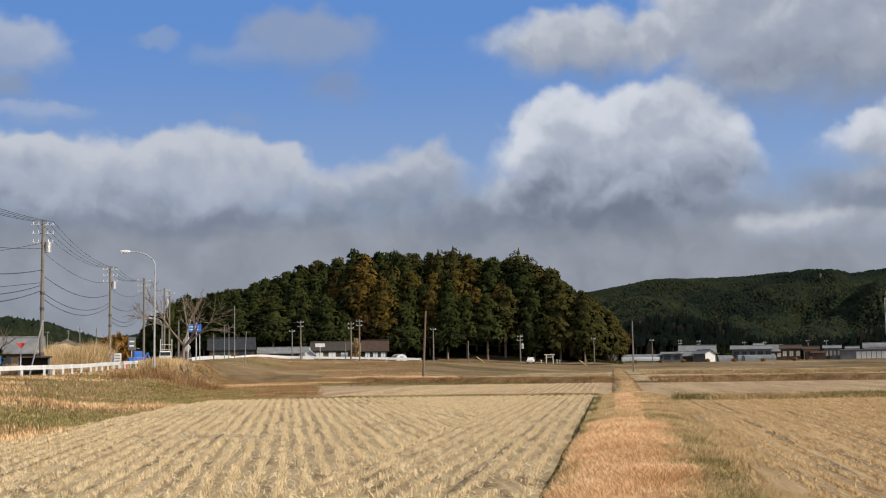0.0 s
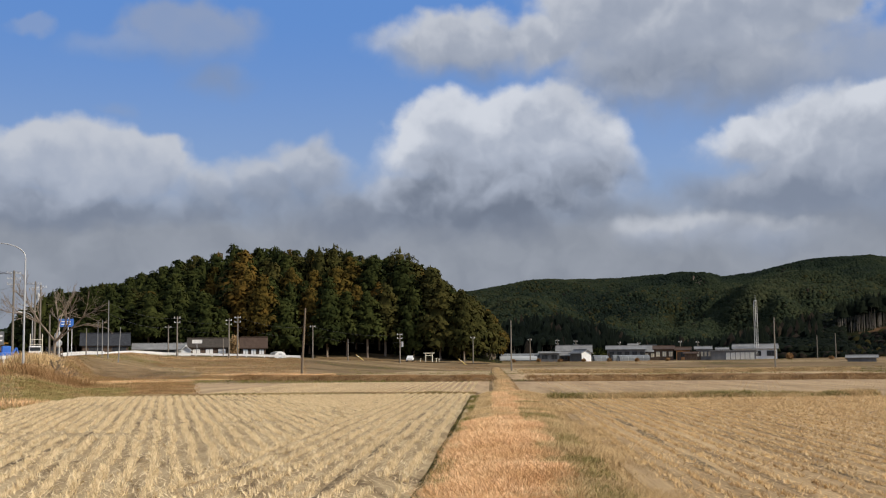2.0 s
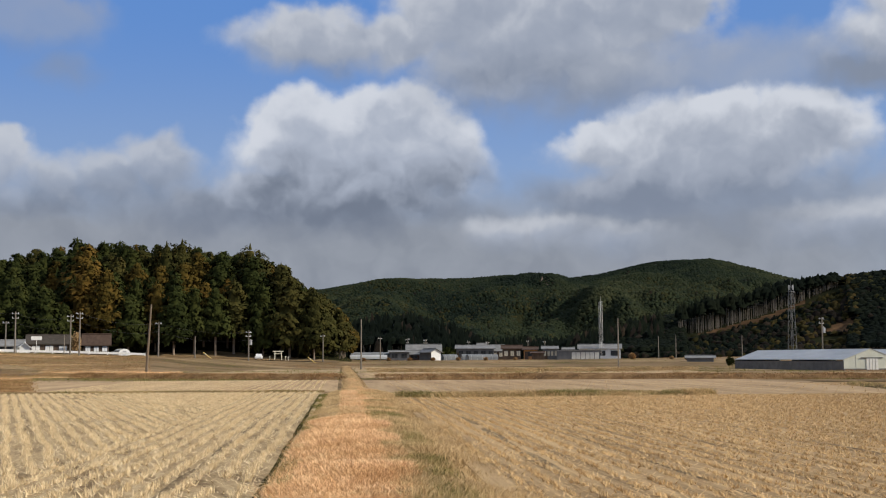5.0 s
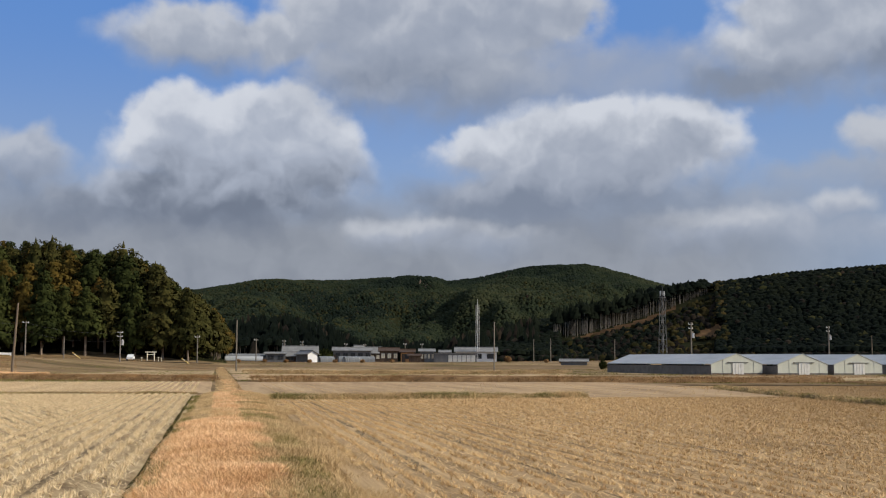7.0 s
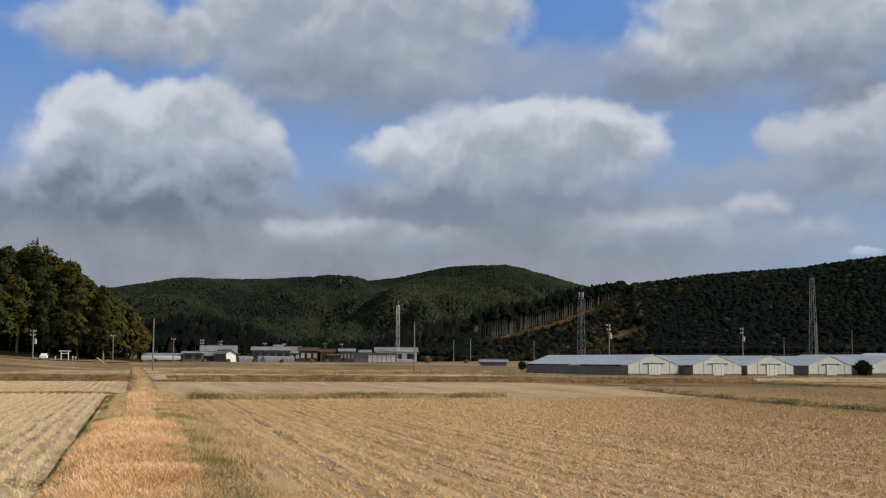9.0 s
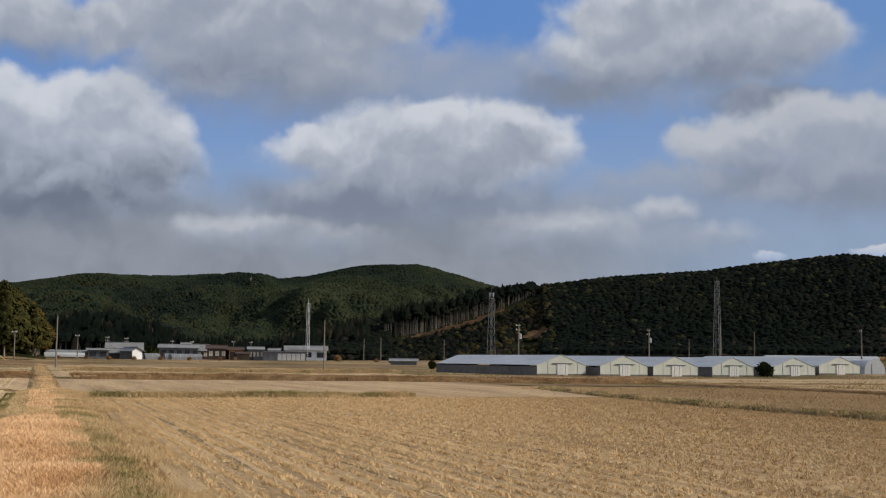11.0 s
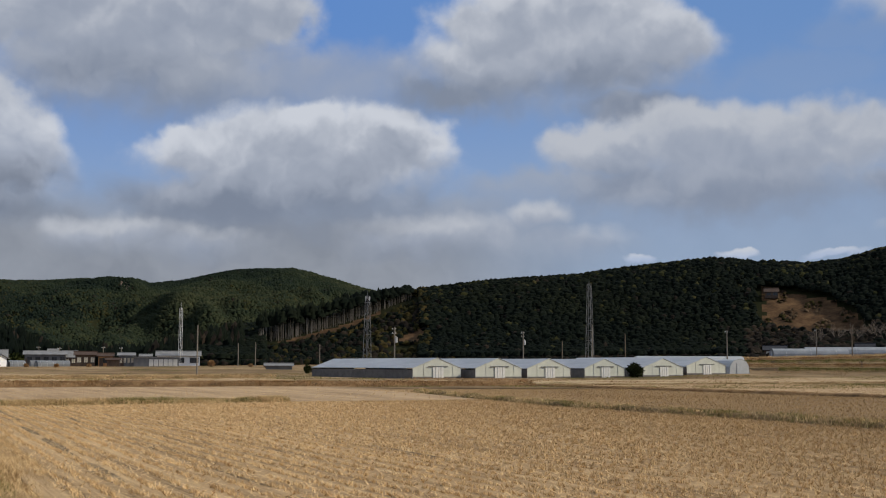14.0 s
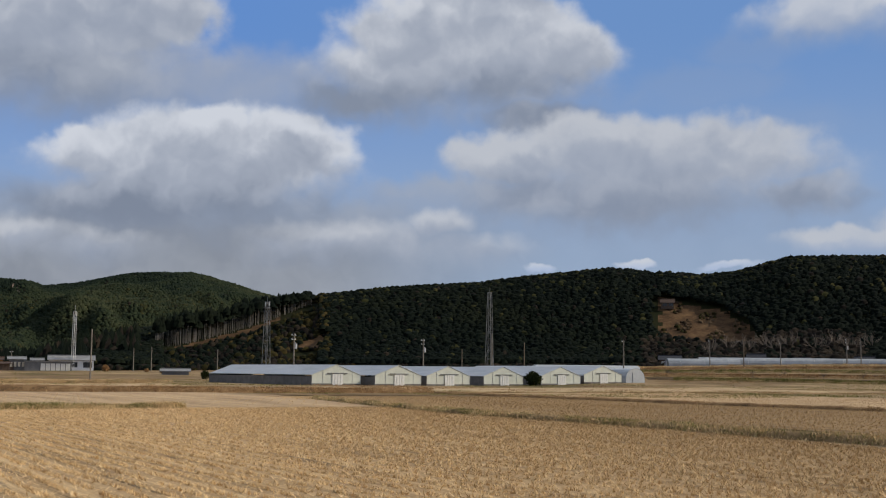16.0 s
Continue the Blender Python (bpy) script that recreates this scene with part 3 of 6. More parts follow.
# ---- paddies ----
def paddy(name, s0, s1, w0, w1, up, mat, label, step=2.0):
    """A field patch in the grid; w0 and w1 may change from its near to its far end."""
    ns, nw = max(2, int((s1 - s0) / step)), 14
    S = np.linspace(s0, s1, ns + 1)
    vs, fs = [], []
    for i, s in enumerate(S):
        t = i / ns
        a = w0[0] + (w0[1] - w0[0]) * t
        c = w1[0] + (w1[1] - w1[0]) * t
        for w in np.linspace(a, c, nw + 1):
            x, y = grid_xy(s, w)
            vs.append((x, y, float(terrain(x, y)) + up))
    for i in range(ns):
        for j in range(nw):
            k = i * (nw + 1) + j
            fs.append((k, k + nw + 1, k + nw + 2, k + 1))
    ob = sheet(name, vs, [f[::-1] for f in fs], mat, smooth=True)
    return tagged(ob, label, "field", kind="structure")


paddy("field_1", -14, 62.6, (-7.5, -21.3), (-0.75, -0.75), 0.03, STUBBLE, "harvested rice paddy covered in pale straw stubble", 1.0)
paddy("field_2", -14, 54.3, (1.7, 2.6), (21, 27.5), 0.03, STUBBLE_B, "harvested rice paddy with weathered brown stubble", 1.0)
paddy("field_3", 64, 97, (-16, -24), (-0.1, -0.1), 0.035, FALLOW, "harvested paddy beyond a grassy bund")
paddy("field_4", 54.35, 94, (1.6, 1.8), (28, 34), 0.035, GREY_FALLOW, "grey-brown harvested paddy beyond a green bund")
paddy("field_5", 14, 78, (29, 31), (49, 49.5), 0.03, STUBBLE_B, "harvested paddy between two weedy bunds", 1.5)
paddy("field_6", 12, 90, (51.5, 51.5), (78, 78), 0.035, FALLOW, "pale harvested paddy in front of the greenhouses")
paddy("field_7", 104, 150, (1.9, 1.9), (40, 44), 0.04, FALLOW, "far straw-coloured paddy")
paddy("field_8", 132, 190, (-24, -10), (-0.1, -0.1), 0.04, STUBBLE, "far pale paddy below the wooded knoll")
paddy("field_9", 156, 215, (1.9, 1.9), (46, 60), 0.04, STUBBLE, "far pale paddy in front of the farm sheds")
paddy("field_10", 95, 130, (52, 52), (110, 120), 0.04, STUBBLE, "pale paddy strip before the greenhouses")


paddy("field_11", 101, 127, (24, 22), (50, 52), 0.045, BROWN_FALLOW, "dark brown fallow paddy beyond the terrace bank")
paddy("field_12", 80, 90, (32, 31), (49, 49), 0.04, BROWN_FALLOW, "narrow dark brown fallow strip")


def blades(name, xy, height, width, mat, label, lean=0.35, per=1, base=0.0, category="grass", spread=0.05, seed=1):
    """Upright grass blades or stalks at many places, one triangle each, as one piece of stuff."""
    rng = np.random.default_rng(seed)
    p = np.repeat(np.asarray(xy, float), per, axis=0)
    h = np.repeat(np.broadcast_to(np.asarray(height, float), (len(xy),)), per) * rng.uniform(0.55, 1.15, len(p))
    n = len(p)
    p = p + rng.normal(0, spread, (n, 2))
    zb = np.repeat(np.broadcast_to(np.asarray(base, float), (len(xy),)), per) + terrain(p[:, 0], p[:, 1])
    a = rng.uniform(0, 6.283, n)
    wd = width * rng.uniform(0.6, 1.3, n) / 2
    dx, dy = np.cos(a) * wd, np.sin(a) * wd
    la, ll = rng.uniform(0, 6.283, n), h * lean * rng.uniform(0, 1.6, n)
    v = np.empty((n, 3, 3))
    v[:, 0] = np.stack([p[:, 0] - dx, p[:, 1] - dy, zb], 1)
    v[:, 1] = np.stack([p[:, 0] + dx, p[:, 1] + dy, zb], 1)
    v[:, 2] = np.stack([p[:, 0] + np.cos(la) * ll, p[:, 1] + np.sin(la) * ll, zb + h], 1)
    ob = sheet(name, v.reshape(-1, 3), np.arange(3 * n).reshape(-1, 3), mat)
    return tagged(ob, label, category, kind="stuff")


def inside(s, w, s0, s1, a0, a1, b0, b1):
    t = (s - s0) / (s1 - s0)
    return (s > s0) & (s < s1) & (w > a0 + (a1 - a0) * t) & (w < b0 + (b1 - b0) * t)


def to_grid(x, y):
    return x * ALONG[0] + y * ALONG[1], x * ACROSS[0] + y * ACROSS[1]


_rng = np.random.default_rng(7)


def rows_of(direction, gap, step, x0, x1, y0, y1):
    """Plants in straight rows running along a direction over a rectangle."""
    d = np.array([direction, 1.0]) / math.hypot(direction, 1)
    n = np.array([d[1], -d[0]])
    U, V = np.meshgrid(np.arange(-70, 70, gap), np.arange(-10, 110, step))
    U = U + 0.03 * np.sin(V * 0.7 + U * 3) + _rng.normal(0, 0.02, U.shape)
    V = V + _rng.normal(0, 0.03, V.shape)
    x, y = (U * n[0] + V * d[0]).ravel(), (U * n[1] + V * d[1]).ravel()
    ok = (x > x0) & (x < x1) & (y > y0) & (y < y1)
    return x[ok], y[ok]


# standing stubble: the pale paddy
_x, _y = rows_of(-0.12, 0.36, 0.29, -23, 9, -4, 64)
_s, _w = to_grid(_x, _y)
_ok = inside(_s, _w, -4, 62.4, -8.9, -21.2, -4.4, -4.4)
_x2, _y2 = rows_of(0.1466, 0.38, 0.27, -8, 10, -4, 64)
_s2, _w2 = to_grid(_x2, _y2)
_ok2 = inside(_s2, _w2, -4, 62.4, -4.4, -4.4, -1.0, -1.0)
_pts = np.concatenate([np.stack([_x[_ok], _y[_ok]], 1), np.stack([_x2[_ok2], _y2[_ok2]], 1)])
_gone = ripple(_pts[:, 0], _pts[:, 1], 5.0, 4.0) + 0.7 * ripple(_pts[:, 0], _pts[:, 1], 1.7, 1.0) > 0.85
_pts = _pts[~_gone]
blades("pale_stubble", _pts, 0.09, 0.016, STRAW, "standing rows of pale cut rice stubble", 0.65, 26, 0.03, "stubble", 0.042, 2)
# and the brown one
_x, _y = rows_of(0.1466, 0.38, 0.2, 1, 42, -6, 62)
_s, _w = to_grid(_x, _y)
_ok = inside(_s, _w, -3, 53, 2.2, 2.8, 22.0, 27.3) & (_rng.random(len(_x)) > 0.12)
_pts = np.stack([_x[_ok], _y[_ok]], 1)
blades("brown_stubble", _pts, 0.075, 0.017, STRAW_B, "standing rows of weathered brown rice stubble", 0.75, 16, 0.03, "stubble", 0.03, 3)


for k, (s0, s1, w0, w1, gp, st) in enumerate(((16, 76, 29.3, 49, 0.4, 0.3), (65, 96, -15.5, -0.8, 0.45, 0.35), (56, 90, 3.4, 29, 0.7, 1.6), (14, 88, 52, 77, 0.6, 0.45))):
    U, V = np.meshgrid(np.arange(w0, w1, gp), np.arange(s0, s1, st))
    U, V = U + _rng.normal(0, 0.03, U.shape), V + _rng.normal(0, 0.05, V.shape)
    blades("far_stubble", np.stack(grid_xy(V.ravel(), U.ravel()), 1), 0.06, 0.035, STRAW_B if k != 1 else STRAW, "rows of cut stubble in a farther paddy", 0.9, 4, 0.035, "stubble", 0.05, 30 + k)


def litter(name, s0, s1, w0, w1, count, mat, label, seed):
    """Cut straw lying flat on a field."""
    rng = np.random.default_rng(seed)
    s, w = rng.uniform(s0, s1, count) ** 1.0, rng.uniform(w0, w1, count)
    keep = inside(s, w, 4, 62.4, -10.4, -21.2, -1.0, -1.0) if w0 < 0 else inside(s, w, 2, 53, 2.2, 2.8, 22.3, 27.3)
    s, w = s[keep], w[keep]
    x, y = grid_xy(s, w)
    z = terrain(x, y) + 0.035
    n, a, l = len(x), rng.uniform(0, 6.283, len(x)), rng.uniform(0.1, 0.3, len(x))
    wd = 0.012
    v = np.empty((n, 3, 3))
    v[:, 0] = np.stack([x - np.sin(a) * wd, y + np.cos(a) * wd, z], 1)
    v[:, 1] = np.stack([x + np.sin(a) * wd, y - np.cos(a) * wd, z], 1)
    v[:, 2] = np.stack([x + np.cos(a) * l, y + np.sin(a) * l, z + rng.uniform(0, 0.07, n)], 1)
    ob = sheet(name, v.reshape(-1, 3), np.arange(3 * n).reshape(-1, 3), mat)
    tagged(ob, label, "straw", kind="stuff")


litter("straw_litter", 8, 62, -21, -1, 52000, STRAW, "cut straw scattered over the pale paddy", 11)
litter("straw_litter", 8, 53, 2.3, 27.5, 60000, STRAW_B, "weathered straw scattered over the brown paddy", 12)


# ---- bunds, footpath and bank ----
def mound(name, points, half, high, mat, label, steps=5, wobble=1.0):
    """A rounded earth ridge along a line of grid points (s, w)."""
    pts = []
    for (s0, w0), (s1, w1) in zip(points[:-1], points[1:]):
        n = max(2, int(math.hypot(s1 - s0, w1 - w0) / 1.2))
        pts += [(s0 + (s1 - s0) * i / n, w0 + (w1 - w0) * i / n) for i in range(n)]
    pts.append(points[-1])
    vs, fs = [], []
    for i, (s, w) in enumerate(pts):
        a, c = pts[max(i - 1, 0)], pts[min(i + 1, len(pts) - 1)]
        ds, dw = c[0] - a[0], c[1] - a[1]
        L = math.hypot(ds, dw)
        ns, nw = -dw / L, ds / L
        wob = 1 + wobble * (0.18 * math.sin(s * 0.9 + w * 0.7) + 0.1 * math.sin(s * 2.3 + w))
        for j in range(-steps, steps + 1):
            t = j / steps
            x, y = grid_xy(s + ns * t * half * wob, w + nw * t * half * wob)
            ends = min(1.0, 0.5 * i, 0.5 * (len(pts) - 1 - i))
            z = float(terrain(x, y)) + high * (1 - abs(t) ** 2.6) * wob * ends - 0.03 * (abs(j) == steps)
            vs.append((x, y, z))
    m = 2 * steps + 1
    for i in range(len(pts) - 1):
        for j in range(m - 1):
            k = i * m + j
            fs.append((k, k + 1, k + m + 1, k + m))
    return tagged(sheet(name, vs, fs, mat, smooth=True), label, "bund", kind="structure")


def strip(points, half, count, seed):
    """Random places along a line of grid points, with their share of the way across."""
    rng = np.random.default_rng(seed)
    P = np.array(points, float)
    seg = np.hypot(*np.diff(P, axis=0).T)
    k = rng.choice(len(seg), count, p=seg / seg.sum())
    t, u = rng.random(count), rng.uniform(-1, 1, count)
    d = (P[k + 1] - P[k]) / seg[k][:, None]
    p = P[k] + (P[k + 1] - P[k]) * t[:, None] + np.stack([-d[:, 1], d[:, 0]], 1) * (u * half)[:, None]
    return np.stack(grid_xy(p[:, 0], p[:, 1]), 1), u


PATH = [(-14, 0.5), (2.5, 0.55), (30, 0.7), (60, 0.95), (95, 1.0), (160, 1.0), (225, 1.0)]
mound("footpath", PATH[:4], 1.55, 0.2, BANK, "grassy footpath ridge between the paddies", 6, 0.12)
mound("footpath", [(58, 0.95)] + PATH[4:], 0.85, 0.12, RUST_BANK, "far end of the grassy footpath ridge", 6, 0.12)
# low dark strip for the ditch, with the path's shadow in its colour
mound("ditch", [(4, -0.93), (62, -0.93)], 0.12, 0.035, SOIL, "narrow wet ditch along the footpath, its shade coloured in", 3, 0.5)
# wheel tracks and churned patches
for pts, half in (([(13, -6.9), (30, -9.9), (40, -12.2), (52, -14.9)], 0.16), ([(12, -2.2), (30, -2.15), (60, -2.2)], 0.14), ([(14, 3.3), (30, 3.6), (50, 4.1)], 0.3), ([(10, 5.2), (30, 5.3), (48, 5.8)], 0.13),
                  ([(16, 9.6), (34, 9.9)], 0.12), ([(13, -5.3), (15, -3.4), (15.6, -1.9)], 0.35), ([(25.5, -6.5), (26.5, -5.6)], 0.3), ([(27, -3.6), (28, -2.9)], 0.35), ([(12.5, -3.6), (14, -2.6)], 0.5)):
    mound("wheel_track", pts, half * 0.75, 0.035, TRACK, "dark churned wheel track in the stubble")


for s, w, half in ((12.3, -6.2, 0.3), (12.9, -4.7, 0.4), (13.6, -4.0, 0.35), (13.1, -3.1, 0.4), (14.4, -3.3, 0.3), (12.2, -2.6, 0.35), (15.2, -5.6, 0.25), (17.8, -5.0, 0.3), (19.3, -3.4, 0.3), (22.0, -7.4, 0.3), (26.0, -6.0, 0.35), (27.4, -3.2, 0.35), (18.8, -6.8, 0.6), (20.4, -5.5, 0.5), (17.0, -6.6, 0.5), (24.6, -7.3, 0.5), (16.2, -4.4, 0.45)):
    mound("churned_patch", [(s, w), (s + 0.3, w + 0.5 * half), (s + 1.0, w + 0.3), (s + 1.5, w + 0.2 - half)], half, 0.02, DARK_SOIL, "dark damp churned soil among the stubble", 4, 2.0)


def verge(name, points, half, high, count, height, mat, label, seed, width=0.03, lean=0.5, on_path=False):
    p, u = strip(points, half, count, seed)
    if on_path:
        s, w = to_grid(p[:, 0], p[:, 1])
        u = np.clip((w - np.interp(s, [q[0] for q in PATH], [q[1] for q in PATH])) / 1.55, -1, 1)
    rng = np.random.default_rng(seed + 50)
    hh = height * (0.6 + 0.5 * rng.random(len(p))) * (1.0 + 0.45 * ripple(p[:, 0], p[:, 1], 3.1, seed))
    blades(name, p, np.clip(hh, 0.03, None), width, mat, label, lean, 2, high * (1 - abs(u) ** 2.6) - 0.03, "grass", 0.05, seed)


verge("russet_grass", [(9, 0.1), (26, 0.2), (33, 0.35)], 0.95, 0.2, 90000, 0.12, RED_GRASS, "fluffy russet dry grass on the footpath", 21, 0.012, 1.3, True)
verge("russet_grass", [(-4, 0.1), (9, 0.1)], 0.95, 0.2, 14000, 0.12, RED_GRASS, "fluffy russet dry grass on the footpath", 29, 0.02, 0.6, True)
verge("dry_grass", [(-4, 1.6), (9, 1.6)], 0.8, 0.2, 9000, 0.12, DRY_GRASS, "dry yellow grass along the paddy edge", 30, 0.02, 0.7, True)
verge("russet_grass", [(33, 0.9), (45, 1.0), (60, 1.0)], 0.85, 0.2, 30000, 0.13, RED_GRASS, "fluffy russet dry grass on the footpath", 22, 0.02, 0.6, True)
verge("dry_grass", [(9, 1.6), (30, 1.9), (60, 2.0)], 0.85, 0.2, 60000, 0.13, DRY_GRASS, "dry yellow grass along the paddy edge", 23, 0.014, 1.1, True)
verge("green_grass", [(9, 1.25), (20, 1.3), (44, 1.35), (60, 1.3)], 0.45, 0.2, 26000, 0.11, PATH_GREEN, "short green grass on the footpath", 24, 0.016, 0.9, True)
verge("dry_grass", [(30, -0.05), (45, 0.0), (62, 0.2)], 0.75, 0.2, 30000, 0.09, DRY_GRASS, "short dry grass on the footpath", 25, 0.016, 0.7, True)
verge("green_grass", [(9, -0.72), (60, -0.72)], 0.16, 0.2, 9000, 0.11, GREEN_GRASS, "short grass on the ditch edge", 27, 0.016, 0.6, True)
verge("dry_grass", [(60, 0.9), (120, 1.0), (225, 1.0)], 0.75, 0.12, 14000, 0.09, DRY_GRASS, "dry grass on the far footpath", 26, 0.04, 0.7)
verge("russet_grass", [(60, 0.9), (100, 1.0)], 0.6, 0.12, 4000, 0.09, RED_GRASS, "russet grass on the far footpath", 28, 0.03, 0.7)
BUNDS = [
    ("bund", [(62.9, -22), (63.2, -0.8)], 0.5, 0.12, PATH_GREEN, 0.12, 5000, "low green bund between two paddies"),
    ("bund", [(54, 2.6), (54.2, 17)], 0.8, 0.14, PATH_GREEN, 0.34, 9000, "green bund across the end of the brown paddy"),
    ("bund", [(8, 26.0), (29, 25.6), (44, 25.8), (56, 27.8), (70, 30.5)], 0.36, 0.2, PATH_GREEN, 0.22, 8000, "weedy green and russet bund beside the brown paddy"),
    ("bund", [(12, 50.3), (60, 50.5), (92, 50)], 0.6, 0.18, RUST_GRASS, 0.16, 7000, "weedy bund between far paddies"),
    ("bund", [(97.5, 3.0), (100, 16), (94, 30), (91, 50)], 1.7, 0.4, RUST_GRASS, 0.34, 14000, "rust-brown weedy terrace bank"),
    ("bund", [(92, 52), (88, 110)], 0.8, 0.12, WEEDS, 0.18, 6000, "weedy bund in front of the greenhouses"),
    ("bund", [(115, -24), (107, -12), (98.5, -0.5)], 2.0, 0.42, RUST_GRASS, 0.32, 14000, "rust-brown weedy terrace bank"),
    ("bund", [(152, 3.4), (153, 46)], 1.2, 0.4, DRY_GRASS, 0.4, 5000, "dry grassy bund between far paddies"),
    ("bund", [(128, 62), (118, 140)], 0.8, 0.06, DRY_GRASS, 0.12, 5000, "dry grassy bund near the greenhouses"),
]
for i, (nm, pts, half, high, mt, tall, cnt, lab) in enumerate(BUNDS):
    mound(nm, pts, half, high, RUST_BANK if i in (3, 4, 6) else BANK, lab)
    verge("bund_grass", pts, half * 1.1, high, int(cnt * (0.8)), tall * 0.6, mt, "weeds on the " + lab, 60 + i, 0.035, 0.7)
    verge("bund_grass", pts, half * 1.2, high, int(cnt * (0.15 if i in (4, 6) else 0.8)), tall * 0.6, DRY_GRASS if i in (1, 2) else WEEDS, "dry grass on the " + lab, 80 + i, 0.035, 0.7)
# the bank below the road


def bank_patch(name, count, mat, height, width, label, seed, want):
    rng = np.random.default_rng(seed)
    b, r = rng.uniform(-26, -10.2, count), 24 + 100 * rng.random(count) ** 1.3
    edge = table(b, (-26, 24), (-20, 29.5), (-16.6, 36), (-13.1, 50), (-10.3, 67))
    top = table(b, (-26, 78), (-20, 86), (-13, 124), (-10, 130))
    x, y = r * np.sin(np.radians(b)), r * np.cos(np.radians(b))
    n = 1.2 * ripple(x, y, 14.0, 2.0) + 0.7 * ripple(x, y, 4.5, 5.0)
    n = n + rng.normal(0, 0.45, count)
    ok = (r > edge) & (r < top) & want(n)
    blades(name, np.stack([x[ok], y[ok]], 1), height, width, mat, label, 0.6, 2, 0.0, "grass", 0.08, seed)


bank_patch("bank_grass", 24000, WEEDS, 0.16, 0.035, "dry tan grass on the road bank", 71, lambda n: n > -0.5)
bank_patch("bank_grass", 60000, PATH_GREEN, 0.12, 0.035, "green grass on the road bank", 72, lambda n: n < -0.15)
bank_patch("bank_grass", 40000, RED_GRASS, 0.2, 0.035, "russet weeds on the road bank", 73, lambda n: n > 0.35)
bank_patch("bank_grass", 26000, RUST_GRASS, 0.16, 0.035, "brown weeds on the road bank", 74, lambda n: (n > -0.3) & (n < 0.35))
_vr = np.random.default_rng(90)
# rough ground between the paddies and the road
_b, _r = _vr.uniform(-13.2, -0.5, 90000), 64 + 150 * _vr.random(90000) ** 1.1
_x, _y = _r * np.sin(np.radians(_b)), _r * np.cos(np.radians(_b))
_s, _w = to_grid(_x, _y)
_n = ripple(0.85 * _x + 0.5 * _y, 0.85 * _y - 0.5 * _x, 34, 4.0) + 0.7 * ripple(0.6 * _x - 0.8 * _y, 0.6 * _y + 0.8 * _x, 9, 1.5)
_n = _n + np.where(_r < 100, 0.5, 0.3) - 1.3 * ((_r < 84) & (_b < -8.5)) + _vr.normal(0, 0.4, len(_n))
_ok = (_s > 64) & (_w < -2) & ((_w < -16 - (_s - 64) * 0.25) | (_s > 112)) & ~((_s > 132) & (_w > -24))
_ok &= ~((((_b + 8.0) / 2.9) ** 2 + ((_r - 150) / 24) ** 2 < 1.0) & (_vr.random(len(_b)) < 0.85))
for lo, hi, mt, tall, lab in ((1.15, 9, RED_GRASS, 0.12, "russet grass on the rough ground"), (0.15, 1.15, WEEDS, 0.1, "dry grass on the rough ground"), (-0.75, 0.15, RUST_GRASS, 0.12, "brown weeds on the rough ground"), (-9, -0.75, PATH_GREEN, 0.09, "green grass on the rough ground")):
    k = _ok & (_n > lo) & (_n <= hi)
    blades("rough_grass", np.stack([_x, _y], 1)[k], tall, 0.05, mt, lab, 0.9, 2, 0.05, "grass", 0.3, 95)
_b, _r = _vr.uniform(-24, 60, 90000), 95 + 230 * _vr.random(90000) ** 1.2
_x, _y = _r * np.sin(np.radians(_b)), _r * np.cos(np.radians(_b))
_n = ripple(_x, _y, 31, 2.0) + 0.6 * ripple(_x, _y, 9, 1.0)
blades("valley_weeds", np.stack([_x, _y], 1)[_n > 0.55], 0.2, 0.07, RUST_GRASS, "rough brown weeds across the valley floor", 0.8, 2, 0.0, "weeds", 0.4, 91)
blades("valley_weeds", np.stack([_x, _y], 1)[_n < -0.45], 0.16, 0.07, GREEN_GRASS, "low green weeds across the valley floor", 0.8, 2, 0.0, "weeds", 0.4, 92)


def polar_grid(b, r):
    a = radians(b)
    return tuple(float(q) for q in to_grid(r * math.sin(a), r * math.cos(a)))


mound("ploughed_strip", [polar_grid(-10.4, 136), polar_grid(-9.2, 146), polar_grid(-7.6, 152), polar_grid(-5.6, 160)], 5.0, 0.05, BROWN_FALLOW, "strip of dark turned soil below the lane", 8, 1.0)


# terrace edges on the far right
for k, (r0, r1, mt) in enumerate(((212, 218, GREEN_GRASS), (232, 240, RUST_GRASS), (256, 262, GREEN_GRASS), (276, 284, RUST_GRASS), (298, 305, DRY_GRASS))):
    pts = [polar_grid(b, r0 + (r1 - r0) * (b - 45) / 18) for b in np.linspace(46.5 if r0 > 220 else 48.5, 63, 7)]
    mound("terrace_edge", pts, 1.2, 0.3, BANK, "weedy terrace edge on the far slope")
    mound("terrace", [polar_grid(b, r0 + 9 + (r1 - r0) * (b - 45) / 18) for b in np.linspace(47.2, 63, 7)], 7.5, 0.1, DAMP_FALLOW, "dark brown fallow terrace on the far slope", 5, 0.4)
    verge("terrace_grass", pts, 1.6, 0.45, 7000, 0.3, mt, "weeds along a terrace edge", 120 + k, 0.08, 0.8)

